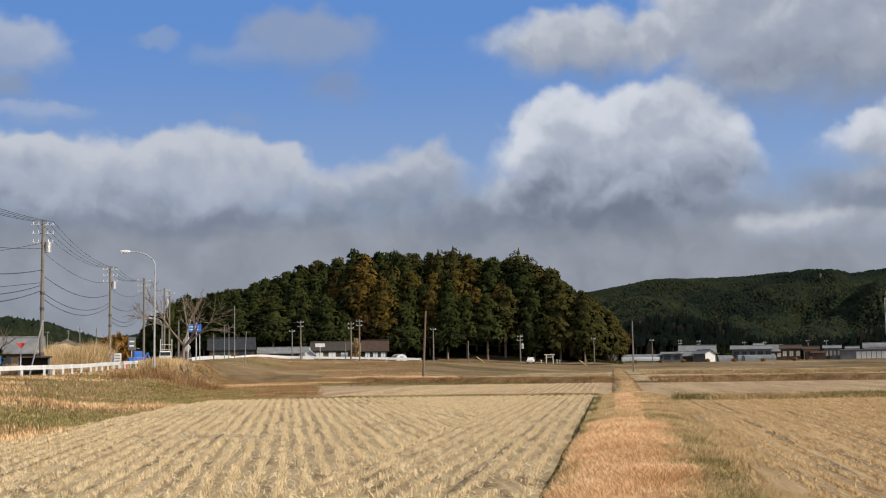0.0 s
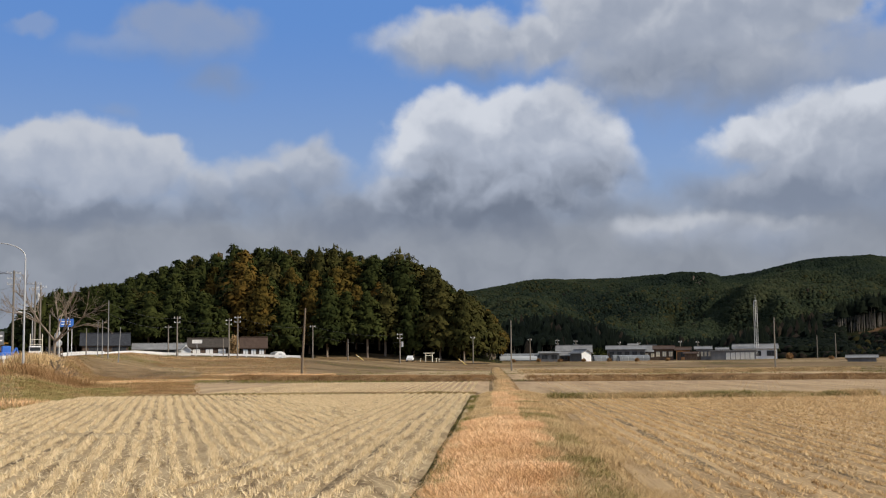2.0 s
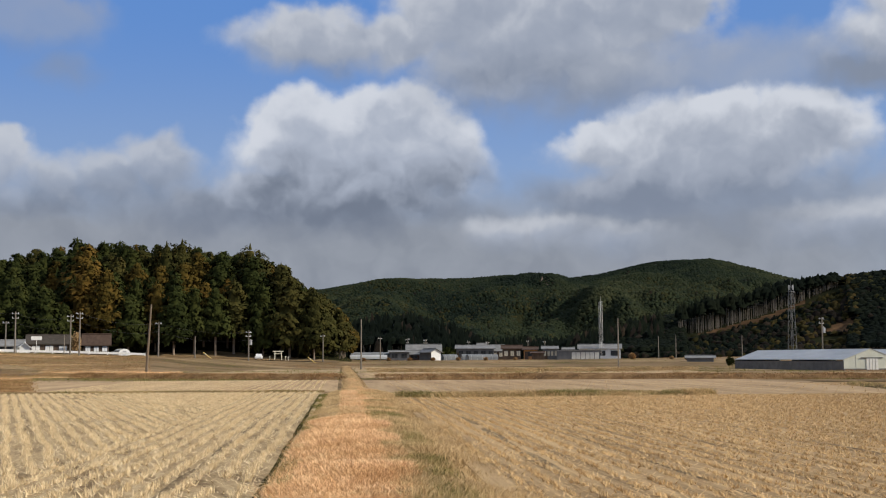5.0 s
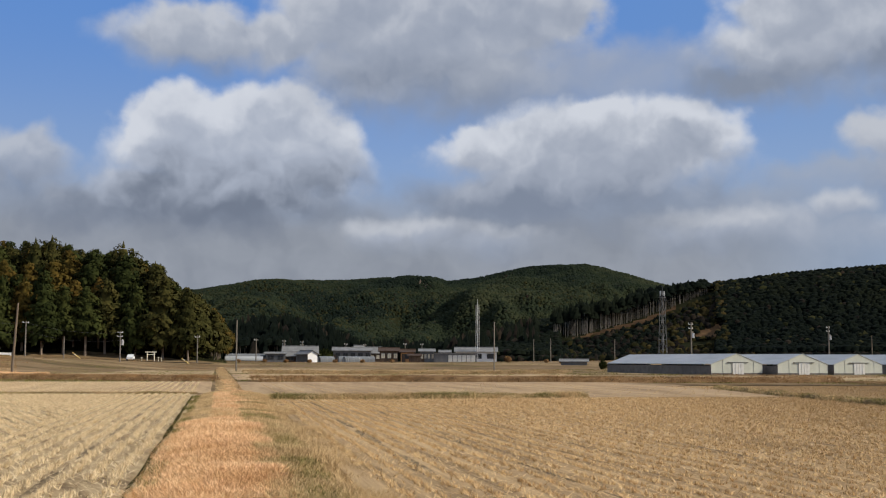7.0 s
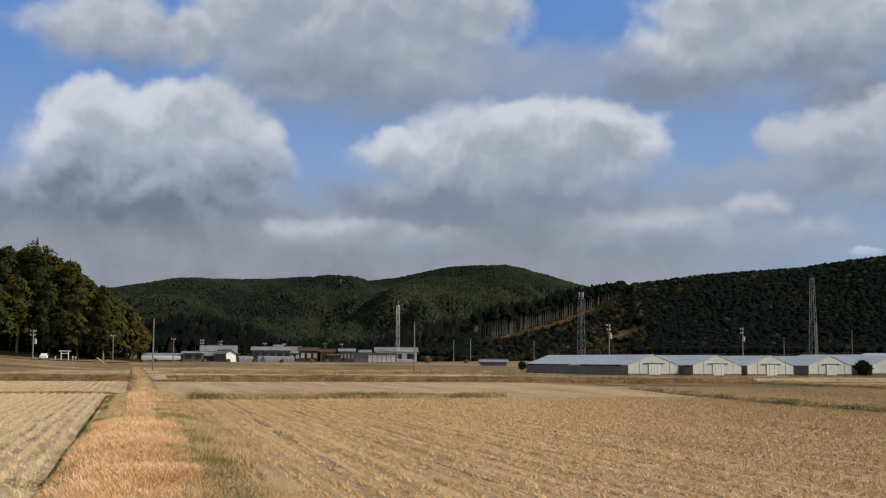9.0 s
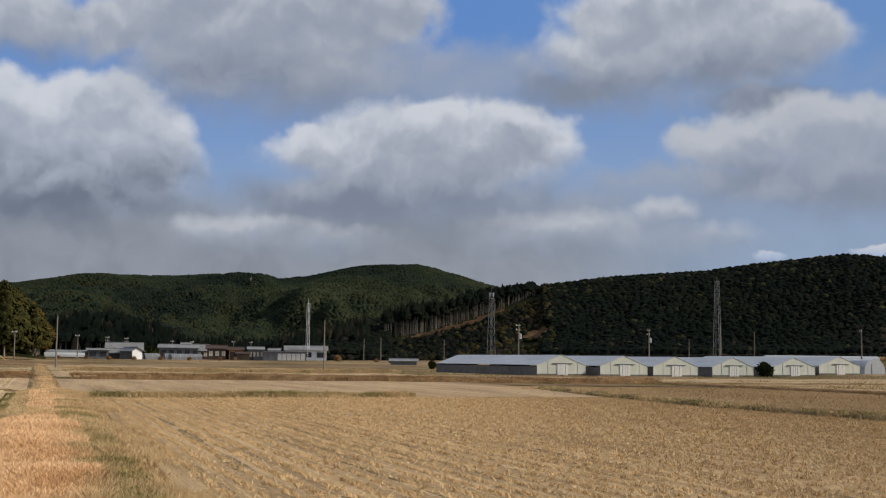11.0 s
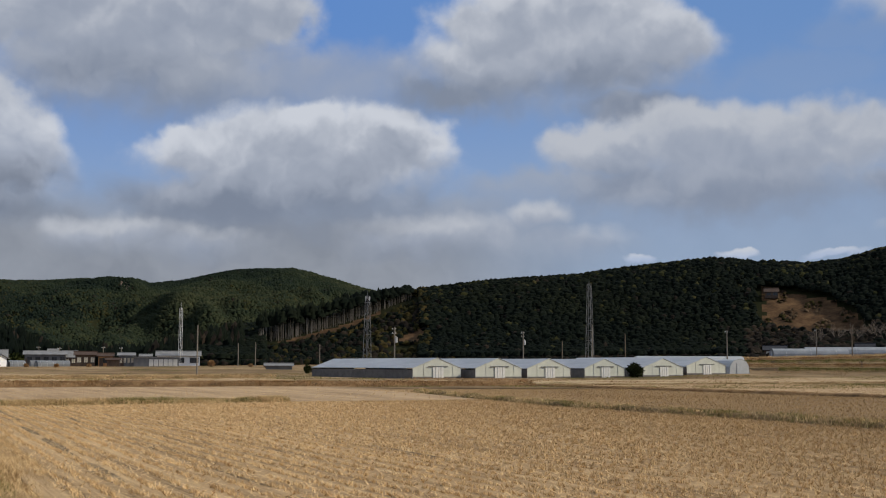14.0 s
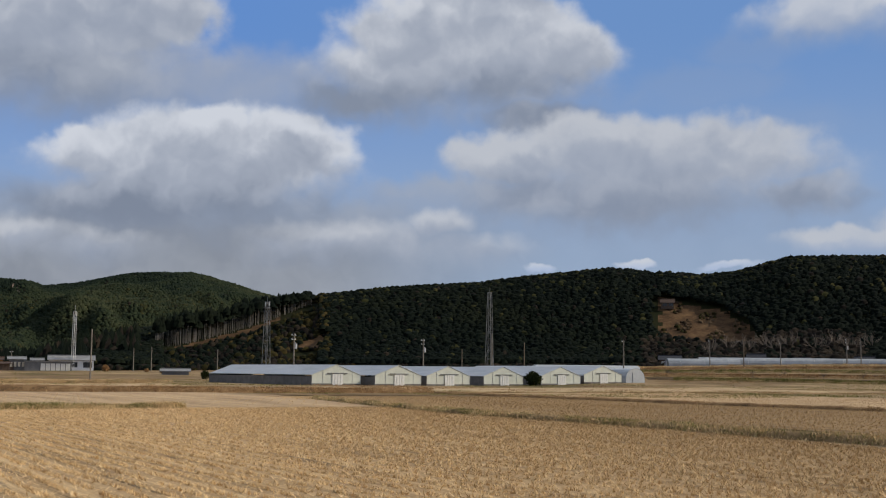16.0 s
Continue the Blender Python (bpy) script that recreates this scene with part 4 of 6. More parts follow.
# ---- woods ----
def conifer(seed, high, wide, bare=0.15, boughs=80, ragged=0.3, full=0.8):
    """Crown of a cedar: clumped boughs of drooping sprays round a dark inner core, with an uneven outline. Gives vertices, faces and soft normals."""
    rng = np.random.default_rng(seed)
    lob = rng.uniform(0.86, 1.12, 9)

    def reach(t, ang):
        shape = (1 - t ** 1.45) ** full * np.minimum(1.0, 0.6 + 1.9 * t)
        return wide * shape * np.interp(t * 8, np.arange(9), lob) * (1 + 0.12 * np.sin(2 * ang + seed) + 0.07 * np.sin(5 * ang + 3 * seed))

    def level(t):
        return high * (bare + (1 - bare) * t)

    # inner core
    rings, sides = 10, 10
    T, A = np.meshgrid(np.linspace(0, 0.9, rings), np.arange(sides) * 6.2832 / sides, indexing="ij")
    R = 0.57 * reach(T, A) * rng.uniform(0.88, 1.08, T.shape)
    core = np.stack([R * np.cos(A), R * np.sin(A), level(T)], -1).reshape(-1, 3)
    cn = np.stack([np.cos(A), np.sin(A), 0.35 + 0 * A], -1).reshape(-1, 3)
    fs = [(i * sides + j, i * sides + (j + 1) % sides, (i + 1) * sides + (j + 1) % sides, (i + 1) * sides + j) for i in range(rings - 1) for j in range(sides)]
    # boughs, thicker below
    t = 1 - rng.random(boughs) ** 0.75
    t = np.minimum(t, 0.97)
    ang = np.arange(boughs) * 2.39996 + rng.normal(0, 0.35, boughs)
    out = np.stack([np.cos(ang), np.sin(ang), np.zeros(boughs)], 1)
    r = reach(t, ang) * rng.uniform(0.66, 0.88 + 0.3 * ragged, boughs)
    centre = out * r[:, None]
    centre[:, 2] = level(t)
    br = (0.16 + 0.13 * (1 - t)) * wide * rng.uniform(0.75, 1.3, boughs)
    m = 15
    d = rng.normal(0, 1, (boughs, m, 3)) + 0.75 * out[:, None] + np.array([0, 0, 0.45])
    d /= np.linalg.norm(d, axis=2, keepdims=True)
    c = centre[:, None] + d * br[:, None, None] * np.array([1.0, 1.0, 0.72]) * rng.uniform(0.7, 1.06, (boughs, m, 1))
    size = (br[:, None] * rng.uniform(0.22, 0.43, (boughs, m)))[..., None]
    side = np.cross(d, rng.normal(0, 1, (boughs, m, 3)))
    side /= np.linalg.norm(side, axis=2, keepdims=True) + 1e-6
    along = np.cross(side, d) + 0.35 * d
    along[..., 2] -= 0.45
    c_n = 0.9 * d + 0.7 * out[:, None] + 0.25 * rng.normal(0, 1, d.shape) + np.array([0, 0, 0.3])
    turned = (np.cross(along + side, along - side) * c_n).sum(2, keepdims=True) < 0
    side = np.where(turned, -side, side)
    spray = np.stack([c - along * size * 0.7, c + side * size * 0.75, c + along * size * 1.35, c - side * size * 0.75], 2).reshape(-1, 3)
    sn = np.repeat(c_n.reshape(-1, 3), 4, axis=0)
    k = len(core)
    fs += [tuple(q) for q in (np.arange(boughs * m * 4).reshape(-1, 4) + k)]
    # leader
    k += len(spray)
    top = []
    for i in range(5):
        a0, a1 = i * 1.2566, (i + 1) * 1.2566
        w = 0.1 * wide
        top += [(0, 0, high * 1.02), (w * math.cos(a0), w * math.sin(a0), high * 0.93), (w * math.cos(a1), w * math.sin(a1), high * 0.93)]
        fs.append((k + 3 * i, k + 3 * i + 1, k + 3 * i + 2))
    tn = np.array(top) * np.array([1, 1, 0]) + np.array([0, 0, 0.2])
    vs = np.concatenate([core, spray, np.array(top)])
    ns = np.concatenate([cn, sn, tn])
    return vs, fs, ns / (np.linalg.norm(ns, axis=1, keepdims=True) + 1e-6)


def crown_mesh(name, mat, *args, **keys):
    vs, fs, ns = conifer(*args, **keys)
    me = bpy.data.meshes.new(name)
    me.from_pydata([tuple(map(float, v)) for v in vs], [], [tuple(map(int, f)) for f in fs])
    me.materials.append(mat)
    me.shade_smooth()
    me.normals_split_custom_set_from_vertices([tuple(map(float, n)) for n in ns])
    return me


def trunk_mesh(high, r, mat=BARK, lean=0.0):
    bm = bmesh.new()
    rod(bm, (0, 0, -0.8), (lean, 0, high * 0.45), r, r * 0.7, 7)
    rod(bm, (lean, 0, high * 0.45), (0, 0, high * 0.98), r * 0.7, 0.04, 6)
    me = bpy.data.meshes.new("trunk")
    bm.to_mesh(me)
    bm.free()
    me.materials.append(mat)
    return me


TREE_KINDS = []
for i, (hi, wi, br, bo, rg, fu) in enumerate([(14.5, 4.3, 0.2, 150, 0.3, 0.85), (16, 4.0, 0.24, 150, 0.25, 0.9), (13, 4.5, 0.12, 150, 0.3, 0.8), (16.5, 4.8, 0.18, 165, 0.4, 0.85), (14, 3.7, 0.28, 135, 0.3, 0.95)]):
    crowns = [crown_mesh("crown", mt, 100 + i, hi, wi, br, bo, rg, fu) for mt in (CEDAR, RUST_CEDAR, OLIVE_CEDAR)]
    TREE_KINDS.append((hi, crowns, trunk_mesh(hi, 0.24, PALE_BARK)))
BIG = (24, [crown_mesh("crown", OLIVE_CEDAR, 131, 24, 5.4, 0.12, 200, 1.2, 0.55)], trunk_mesh(24, 0.45, PALE_BARK))


def tree(kind, place, scale, turn, hue=0, label="", wide=1.0):
    hi, crowns, trunk = kind
    label = label or ("dark green cedar tree on the wooded knoll", "rust-tinged brown cedar tree on the wooded knoll", "dark olive-brown cedar tree on the wooded knoll")[hue]
    t = thing("cedar_tree", Matrix.LocRotScale(place, Euler((0, 0, turn)), Vector((scale * wide, scale * wide, scale))), label, "tree", "trees on the wooded knoll")
    for nm, me in (("trunk", trunk), ("crown", crowns[hue])):
        o = new(nm, me)
        o.parent = t
    return t


def skyline(b):
    """Height above the eye, in degrees, of the knoll's treetops."""
    return table(b, (-16, 1.2), (-12.4, 2.7), (-11, 3.2), (-9.8, 3.6), (-8, 4.0), (-6.7, 4.6), (-5, 5.0), (-3.8, 5.2), (-1.3, 5.2), (1, 5.2), (2.5, 4.9), (4, 4.9), (5.3, 4.5), (6.2, 3.6), (7.5, 2.9), (8.7, 1.9), (9.0, 1.0))


_tr = np.random.default_rng(5)
_spots = []
for _try in range(9000):
    b, r = _tr.uniform(-13.2, 8.55), _tr.uniform(262, 326)
    if r < 264 + 9 * max(0, (-6 - b) / 6) + (14 if b > 7.3 else 0) or r > 318 + 8 * math.sin(b):
        continue
    x, y = r * math.sin(radians(b)), r * math.cos(radians(b))
    if all((x - p[0]) ** 2 + (y - p[1]) ** 2 > (3.5 if b < -3.5 else 4.5) ** 2 for p in _spots):
        _spots.append((x, y, b, r))
    if len(_spots) >= 288:
        break
for x, y, b, r in _spots:
    z = float(terrain(x, y))
    kind = TREE_KINDS[_tr.integers(0, 5)]
    s = _tr.uniform(0.82, 1.1) * (0.78 if b < -3.5 else 1.12 if b > 2.5 else 1.0)
    limit = (EYE + r * math.tan(radians(skyline(b))) - z) / kind[0]
    s = min(s * 1.12, limit * _tr.uniform(0.96, 1.06))
    if s < 0.3:
        continue
    red = table(b, (-7, 0.03), (-3.5, 0.16), (-1.5, 0.34), (2.0, 0.36), (3.5, 0.16), (8.6, 0.12))
    olive = table(b, (-5, 0.06), (0, 0.3), (3, 0.65), (8.6, 0.8))
    pick = _tr.random()
    tree(kind, Vector((x, y, z - 0.1)), s, _tr.uniform(0, 6.28), 1 if pick < red else 2 if pick < red + (1 - red) * olive else 0, wide=_tr.uniform(0.95, 1.2) * (1.18 if b < -3 else 1.0))
# the tall ones that stand out
for b, r, e in ((0.9, 292, 5.62), (1.5, 296, 5.3), (0.2, 290, 5.5), (4.05, 288, 5.45), (4.5, 285, 5.1), (3.7, 292, 4.9), (5.5, 282, 4.55)):
    p = at(b, r)
    tree(BIG, p, (EYE + r * math.tan(radians(e)) - p.z) / 24.3, b * 7, 0, "tall old cedar with a ragged crown on the knoll")
for b, r, e in ((-3.8, 300, 5.55), (-8.0, 296, 4.2), (-11.6, 278, 3.45), (-11.9, 276, 3.3), (-12.3, 274, 3.1), (-1.9, 300, 5.45), (-2.6, 302, 5.4)):
    p = at(b, r)
    k = TREE_KINDS[1]
    tree(k, p, (EYE + r * math.tan(radians(e)) - p.z) / k[0], b * 5)


def wood(name, spots, mats, label, seed, sides=6, rings=3, pointed=0.45):
    """Many small trees as one piece of stuff per colour: uneven crowns, some pointed and some rounded."""
    rng = np.random.default_rng(seed)
    S = np.array(spots, float)
    for mi, mat in enumerate(mats):
        P = S[S[:, 5] == mi] if len(S) else S
        n = len(P)
        if not n:
            continue
        sharp = (rng.random(n) < pointed)[:, None]
        t = np.arange(rings) / rings
        full = np.arange(rings) / (rings - 1)
        up = np.where(sharp, 0.04 + 0.86 * t, 0.08 + 0.62 * full)
        wide = np.where(sharp, 1.0 - 0.85 * t, 0.95 + 0.2 * full - 0.42 * full * full)
        ang = rng.uniform(0, 6.283, (n, 1, 1)) + np.arange(sides)[None, None, :] * 6.283 / sides + 0.5 * np.arange(rings)[None, :, None]
        q = (P[:, 4:5] * wide)[:, :, None] * rng.uniform(0.68, 1.2, (n, rings, sides))
        V = np.empty((n, rings * sides + 1, 3))
        V[:, :-1, 0] = (P[:, 0, None, None] + q * np.cos(ang)).reshape(n, -1)
        V[:, :-1, 1] = (P[:, 1, None, None] + q * np.sin(ang)).reshape(n, -1)
        V[:, :-1, 2] = (P[:, 2, None, None] + P[:, 3, None, None] * (up[:, :, None] + rng.uniform(-0.06, 0.06, (n, rings, sides)))).reshape(n, -1)
        V[:, -1, :2] = P[:, :2] + rng.normal(0, 0.12, (n, 2))
        V[:, -1, 2] = P[:, 2] + P[:, 3] * np.where(sharp[:, 0], 1.05, 0.95)
        tri = []
        for k in range(rings):
            for j in range(sides):
                a, b2 = k * sides + j, k * sides + (j + 1) % sides
                if k == rings - 1:
                    tri.append((a, b2, rings * sides))
                else:
                    tri += [(a, b2, b2 + sides), (a, b2 + sides, a + sides)]
        f = (np.array(tri)[None] + (np.arange(n) * (rings * sides + 1))[:, None, None]).reshape(-1, 3)
        N = V - np.stack([P[:, 0], P[:, 1], P[:, 2] - 0.15 * P[:, 3]], 1)[:, None]
        N = N / np.linalg.norm(N, axis=2, keepdims=True) + np.array([0, 0, 1.0]) + 0.22 * rng.normal(0, 1, (n, 1, 3))
        N = N / np.linalg.norm(N, axis=2, keepdims=True)
        ob = sheet(name, V.reshape(-1, 3), f, mat, smooth=True)
        ob.data.normals_split_custom_set_from_vertices([tuple(q) for q in N.reshape(-1, 3).tolist()])
        tagged(ob, label, "woods", kind="stuff")


def scatter(count, b0, b1, r0, r1, gap, seed, keep):
    rng = np.random.default_rng(seed)
    b, r = rng.uniform(b0, b1, count), np.sqrt(rng.uniform(r0 ** 2, r1 ** 2, count))
    x, y = r * np.sin(np.radians(b)), r * np.cos(np.radians(b))
    seen, out = set(), []
    for i in range(count):
        key = (int(x[i] / gap), int(y[i] / gap))
        if key in seen or not keep(b[i], r[i]):
            continue
        seen.add(key)
        out.append((x[i], y[i], b[i], r[i]))
    return out, rng


# smaller trees that close the knoll's canopy
_sp, _rg = scatter(2600, -13, 7.4, 278, 322, 3.6, 40, lambda b, r: True)
_fill = []
for x, y, b, r in _sp:
    z = float(terrain(x, y))
    h = min(_rg.uniform(8, 12.5), (EYE + r * math.tan(radians(skyline(b))) - z) * 0.92)
    if h > 3:
        _fill.append((x, y, z, h, _rg.uniform(2.0, 3.0), 0))
wood("knoll_canopy", _fill, [CANOPY], "dense lower conifers filling the knoll", 39, 9, 4)
# near hill on the right
HOMES = ((48.2, 446), (48.3, 384), (52.2, 378), (54.2, 372), (56.9, 372))


def by_home(b, r):
    return any(abs(b - hb) < 0.75 and hr - 26 < r < hr + 6 for hb, hr in HOMES)


_sp, _rg = scatter(150000, 18.5, 62, 352, 530, 1.65, 41, lambda b, r: not clearing(b, r) and r > table(b, (18, 380), (20, 365), (24, 352), (33, 352), (36, 348), (62, 350)) and not (24.5 < b < 31.8 and r < stand(b) + 13) and not by_home(b, r))
_list = []
for x, y, b, r in _sp:
    foot = r < 366
    big = _rg.random() ** 2
    h = _rg.uniform(1.0, 2.2) if foot else 1.2 + 1.1 * big
    brown = (47 < b < 57 and r < 412 and _rg.random() < 0.75) or (foot and _rg.random() < 0.35) or _rg.random() < 0.02
    # olive colour grows commoner uphill in place of sunlight on the crest
    olive = _rg.random() < table(r, (440, 0.02), (480, 0.1), (510, 0.24))
    scrub = 29.9 + 0.012 * (r - 400) < b < 32.3 and r > 400 and _rg.random() < 0.45
    _list.append((x, y, float(terrain(x, y)) + (0.0 if foot else 2.0), h, 1.05 + 0.7 * big, 3 if scrub else 1 if brown else 2 if olive else 0))
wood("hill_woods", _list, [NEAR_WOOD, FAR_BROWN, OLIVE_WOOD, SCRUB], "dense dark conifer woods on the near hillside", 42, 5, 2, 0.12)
# brown scrub scattered over the bare slope
_sp, _rg = scatter(5000, 47.6, 52.8, 398, 462, 2.0, 57, lambda b, r: clearing(b, r) and math.sin(b * 5.1 + r * 0.11) + math.sin(r * 0.31 - b * 2.3) > 0.55)
wood("slope_scrub", [(x, y, float(terrain(x, y)) - 0.1, _rg.uniform(0.5, 1.3), _rg.uniform(0.6, 1.1), int(_rg.choice([0, 0, 1]))) for x, y, b, r in _sp], [DRY_SCRUB, SCRUB], "brown scrub on the bare slope", 58)
# scrub below the felled edge
_sp, _rg = scatter(9000, 24.4, 33.5, 345, 478, 2.3, 43, lambda b, r: r < stand(b) - 11 and not clearing(b, r) and not (30.0 < b < 32.2 and 402 < r < 412))
wood("slope_scrub", [(x, y, float(terrain(x, y)) - 0.2, _rg.uniform(1.0, 2.4), _rg.uniform(1.1, 1.9), int(_rg.choice([0, 0, 0, 1, 2]) if b < 29.6 else _rg.choice([0, 1, 2, 2]))) for x, y, b, r in _sp],
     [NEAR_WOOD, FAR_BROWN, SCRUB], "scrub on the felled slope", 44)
# far mountains
# more olive trees on the left stand in for the sunlit side
_sp, _rg = scatter(170000, 7, 32, 800, 1475, 2.8, 45, lambda b, r: not bald(b, r) or (r * 7.13) % 1 < 0.14)
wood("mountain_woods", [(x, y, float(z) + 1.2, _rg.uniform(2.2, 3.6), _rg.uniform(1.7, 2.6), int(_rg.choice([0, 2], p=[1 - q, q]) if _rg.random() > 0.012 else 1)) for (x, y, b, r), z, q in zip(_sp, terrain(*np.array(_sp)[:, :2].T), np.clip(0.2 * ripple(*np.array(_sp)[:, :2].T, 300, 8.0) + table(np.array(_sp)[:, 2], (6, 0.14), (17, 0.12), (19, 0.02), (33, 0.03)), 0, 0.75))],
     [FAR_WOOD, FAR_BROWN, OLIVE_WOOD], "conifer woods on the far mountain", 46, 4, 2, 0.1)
_sp, _rg = scatter(6000, -30, -9, 640, 1530, 11.0, 47, lambda b, r: True)
wood("mountain_woods", [(x, y, float(terrain(x, y)) - 0.4, _rg.uniform(8, 12), _rg.uniform(5, 8), 0) for x, y, b, r in _sp], [FAR_WOOD], "woods on a low far ridge", 48, 5)
# woods along the valley's far edge
# the dark foliage colour carries cloud shade here too
_sp, _rg = scatter(9000, 6.5, 23.4, 394, 470, 2.6, 49, lambda b, r: r > (396 if b < 14.8 else 424 + 12 * math.sin(b * 2.1)))
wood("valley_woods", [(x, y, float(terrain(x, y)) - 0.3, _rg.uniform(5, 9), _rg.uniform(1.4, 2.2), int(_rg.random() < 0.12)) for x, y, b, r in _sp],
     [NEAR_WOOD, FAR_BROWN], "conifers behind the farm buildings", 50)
# the edge of the felled stand: bare trunks under high crowns
_st = np.random.default_rng(51)
_vs, _fs, _crowns = [], [], []
for i in range(300):
    b, r = _st.uniform(24.2, 31.4), 0.0
    r = stand(b) + abs(_st.normal(0, 6))
    if i >= 255:
        b = _st.uniform(8.9, 11.4)
        r = _st.uniform(396, 408)
    p = at(b, r)
    h = 7.0 if i >= 255 else _st.uniform(7.5, 11.5) * table(b, (24, 1.05), (29, 0.85), (30, 0.7), (31.6, 0.4))
    k = len(_vs)
    w = _st.uniform(0.06, 0.1)
    for a in range(5):
        _vs.append((p.x + w * math.cos(a * 1.257), p.y + w * math.sin(a * 1.257), p.z - 0.5))
    for a in range(5):
        _vs.append((p.x + 0.6 * w * math.cos(a * 1.257), p.y + 0.6 * w * math.sin(a * 1.257), p.z + h * 0.8))
    for a in range(5):
        _fs.append((k + a, k + (a + 1) % 5, k + 5 + (a + 1) % 5, k + 5 + a))
    _crowns.append((p.x, p.y, p.z + h * 0.66, h * 0.42, _st.uniform(1.2, 1.9), 0))
tagged(sheet("stand_trunks", _vs, _fs, STAND_BARK), "pale bare trunks along the felled edge of the woods", "tree trunks", kind="stuff")
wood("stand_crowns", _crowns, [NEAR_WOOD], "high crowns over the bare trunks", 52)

# ---- greenhouses ----
def gable_house(place, turn, wide, length, eave, ridge, label):
    """A gabled film greenhouse: pipe frame, film roof in two slopes, sides coloured dark for shade, a film end with
    sliding doors.
    """
    g = thing("greenhouse", pose(*place, 0, 0, turn), label, "greenhouse", "row of gabled greenhouses")
    w = wide / 2
    for side in (-1, 1):
        bm = bmesh.new()
        o = 0.12
        q = [(side * (w + o), -0.05, eave - 0.04), (0, -0.05, ridge), (0, length, ridge), (side * (w + o), length, eave - 0.04)]
        n = 14
        last = None
        for i in range(n + 1):
            lo_, hi_ = Vector(q[0]).lerp(Vector(q[3]), i / n), Vector(q[1]).lerp(Vector(q[2]), i / n)
            dip = Vector((0, 0, 0.03 if i % 2 else 0.0))
            rowv = [bm.verts.new(lo_), bm.verts.new((lo_ + hi_) / 2 - dip), bm.verts.new(hi_)]
            if last:
                for j in range(2):
                    bm.faces.new((last[j], last[j + 1], rowv[j + 1], rowv[j]))
            last = rowv
        part("roof_film", bm, FILM, g)
        # the shade on the side walls is put into their dark colour
        one_box("side_wall", (side * w, length / 2, eave * 0.42), (0.05, length, eave * 0.84), SIDE_SHADE, g)
        one_rod("eave_pipe", (side * (w + 0.03), 0, eave), (side * (w + 0.03), length, eave), 0.03, 0.03, ALU, g, 6)
    for y, nm in ((0.0, "front_end"), (length, "back_end")):
        bm = bmesh.new()
        vs = [bm.verts.new(p) for p in ((-w, y, 0), (w, y, 0), (w, y, eave), (0, y, ridge - 0.05), (-w, y, eave))]
        bm.faces.new(vs)
        got = bmesh.ops.extrude_face_region(bm, geom=bm.faces[:])
        bmesh.ops.translate(bm, verts=[v for v in got["geom"] if isinstance(v, bmesh.types.BMVert)], vec=(0, 0.05, 0))
        part(nm, bm, FILM_END, g)
    dw, dh = 0.82, min(1.75, eave + 0.1)
    for k in (-1, 1):
        d = one_box("sliding_door", (k * dw / 2 + 0.15, -0.06, dh / 2 + 0.03), (dw - 0.04, 0.05, dh), DOOR_WHITE, g, label="white sliding door")
        one_rod("door_rail", (k * dw / 2 + 0.15, -0.10, 0.05), (k * dw / 2 + 0.15, -0.10, dh), 0.02, 0.02, ALU, d, 5)
    one_box("door_track", (0.1, -0.08, dh + 0.10), (3.0, 0.1, 0.08), DARK_STEEL, g)
    bm = bmesh.new()
    for x in (-w, -w * 0.55, w * 0.66, w):
        top = eave + (ridge - eave) * (1 - abs(x) / w)
        rod(bm, (x, -0.02, 0), (x, -0.02, top), 0.02, 0.02, 5)
    rod(bm, (-w, -0.03, eave), (0, -0.03, ridge), 0.03, 0.03, 5)
    rod(bm, (w, -0.03, eave), (0, -0.03, ridge), 0.03, 0.03, 5)
    part("end_frame", bm, ALU, g)
    one_box("base_board", (0, -0.05, 0.12), (wide, 0.04, 0.24), SIDE_SHADE, g)
    return g


def tunnel_house(place, turn, wide, length, high, label, group="", ends=WALL_WHITE, film=FILM):
    """A round-topped film tunnel on pipe hoops, with flat film ends."""
    g = thing("tunnel_greenhouse", pose(*place, 0, 0, turn), label, "greenhouse", group)
    n = 10

    def hoop(t):
        a = math.pi * t
        return (-math.cos(a) * wide / 2, high * max(0, math.sin(a)) ** 0.62)

    bm = bmesh.new()
    rows = []
    for y in np.linspace(0, length, max(2, int(length / 2.5))):
        rows.append([bm.verts.new((hoop(i / n)[0], y, hoop(i / n)[1])) for i in range(n + 1)])
    for r0, r1 in zip(rows[:-1], rows[1:]):
        for i in range(n):
            bm.faces.new((r0[i], r0[i + 1], r1[i + 1], r1[i]))
    part("film_cover", bm, film, g)
    for y, nm in ((0.02, "front_end"), (length - 0.02, "back_end")):
        bm = bmesh.new()
        bm.faces.new([bm.verts.new((hoop(i / n)[0] * 0.99, y, hoop(i / n)[1] * 0.99)) for i in range(n + 1)])
        part(nm, bm, ends, g)
    one_box("end_door", (0, -0.03, high * 0.36), (wide * 0.3, 0.04, high * 0.72), FILM, g)
    for k in range(max(3, int(length / 8))):
        y = length * (k + 0.5) / max(3, int(length / 8))
        bm = bmesh.new()
        for i in range(n):
            a, b2 = hoop(i / n), hoop((i + 1) / n)
            rod(bm, (a[0] * 1.01, y, a[1] * 1.01), (b2[0] * 1.01, y, b2[1] * 1.01), 0.025, 0.025, 4)
        part("hoop", bm, ALU, g)
    return g


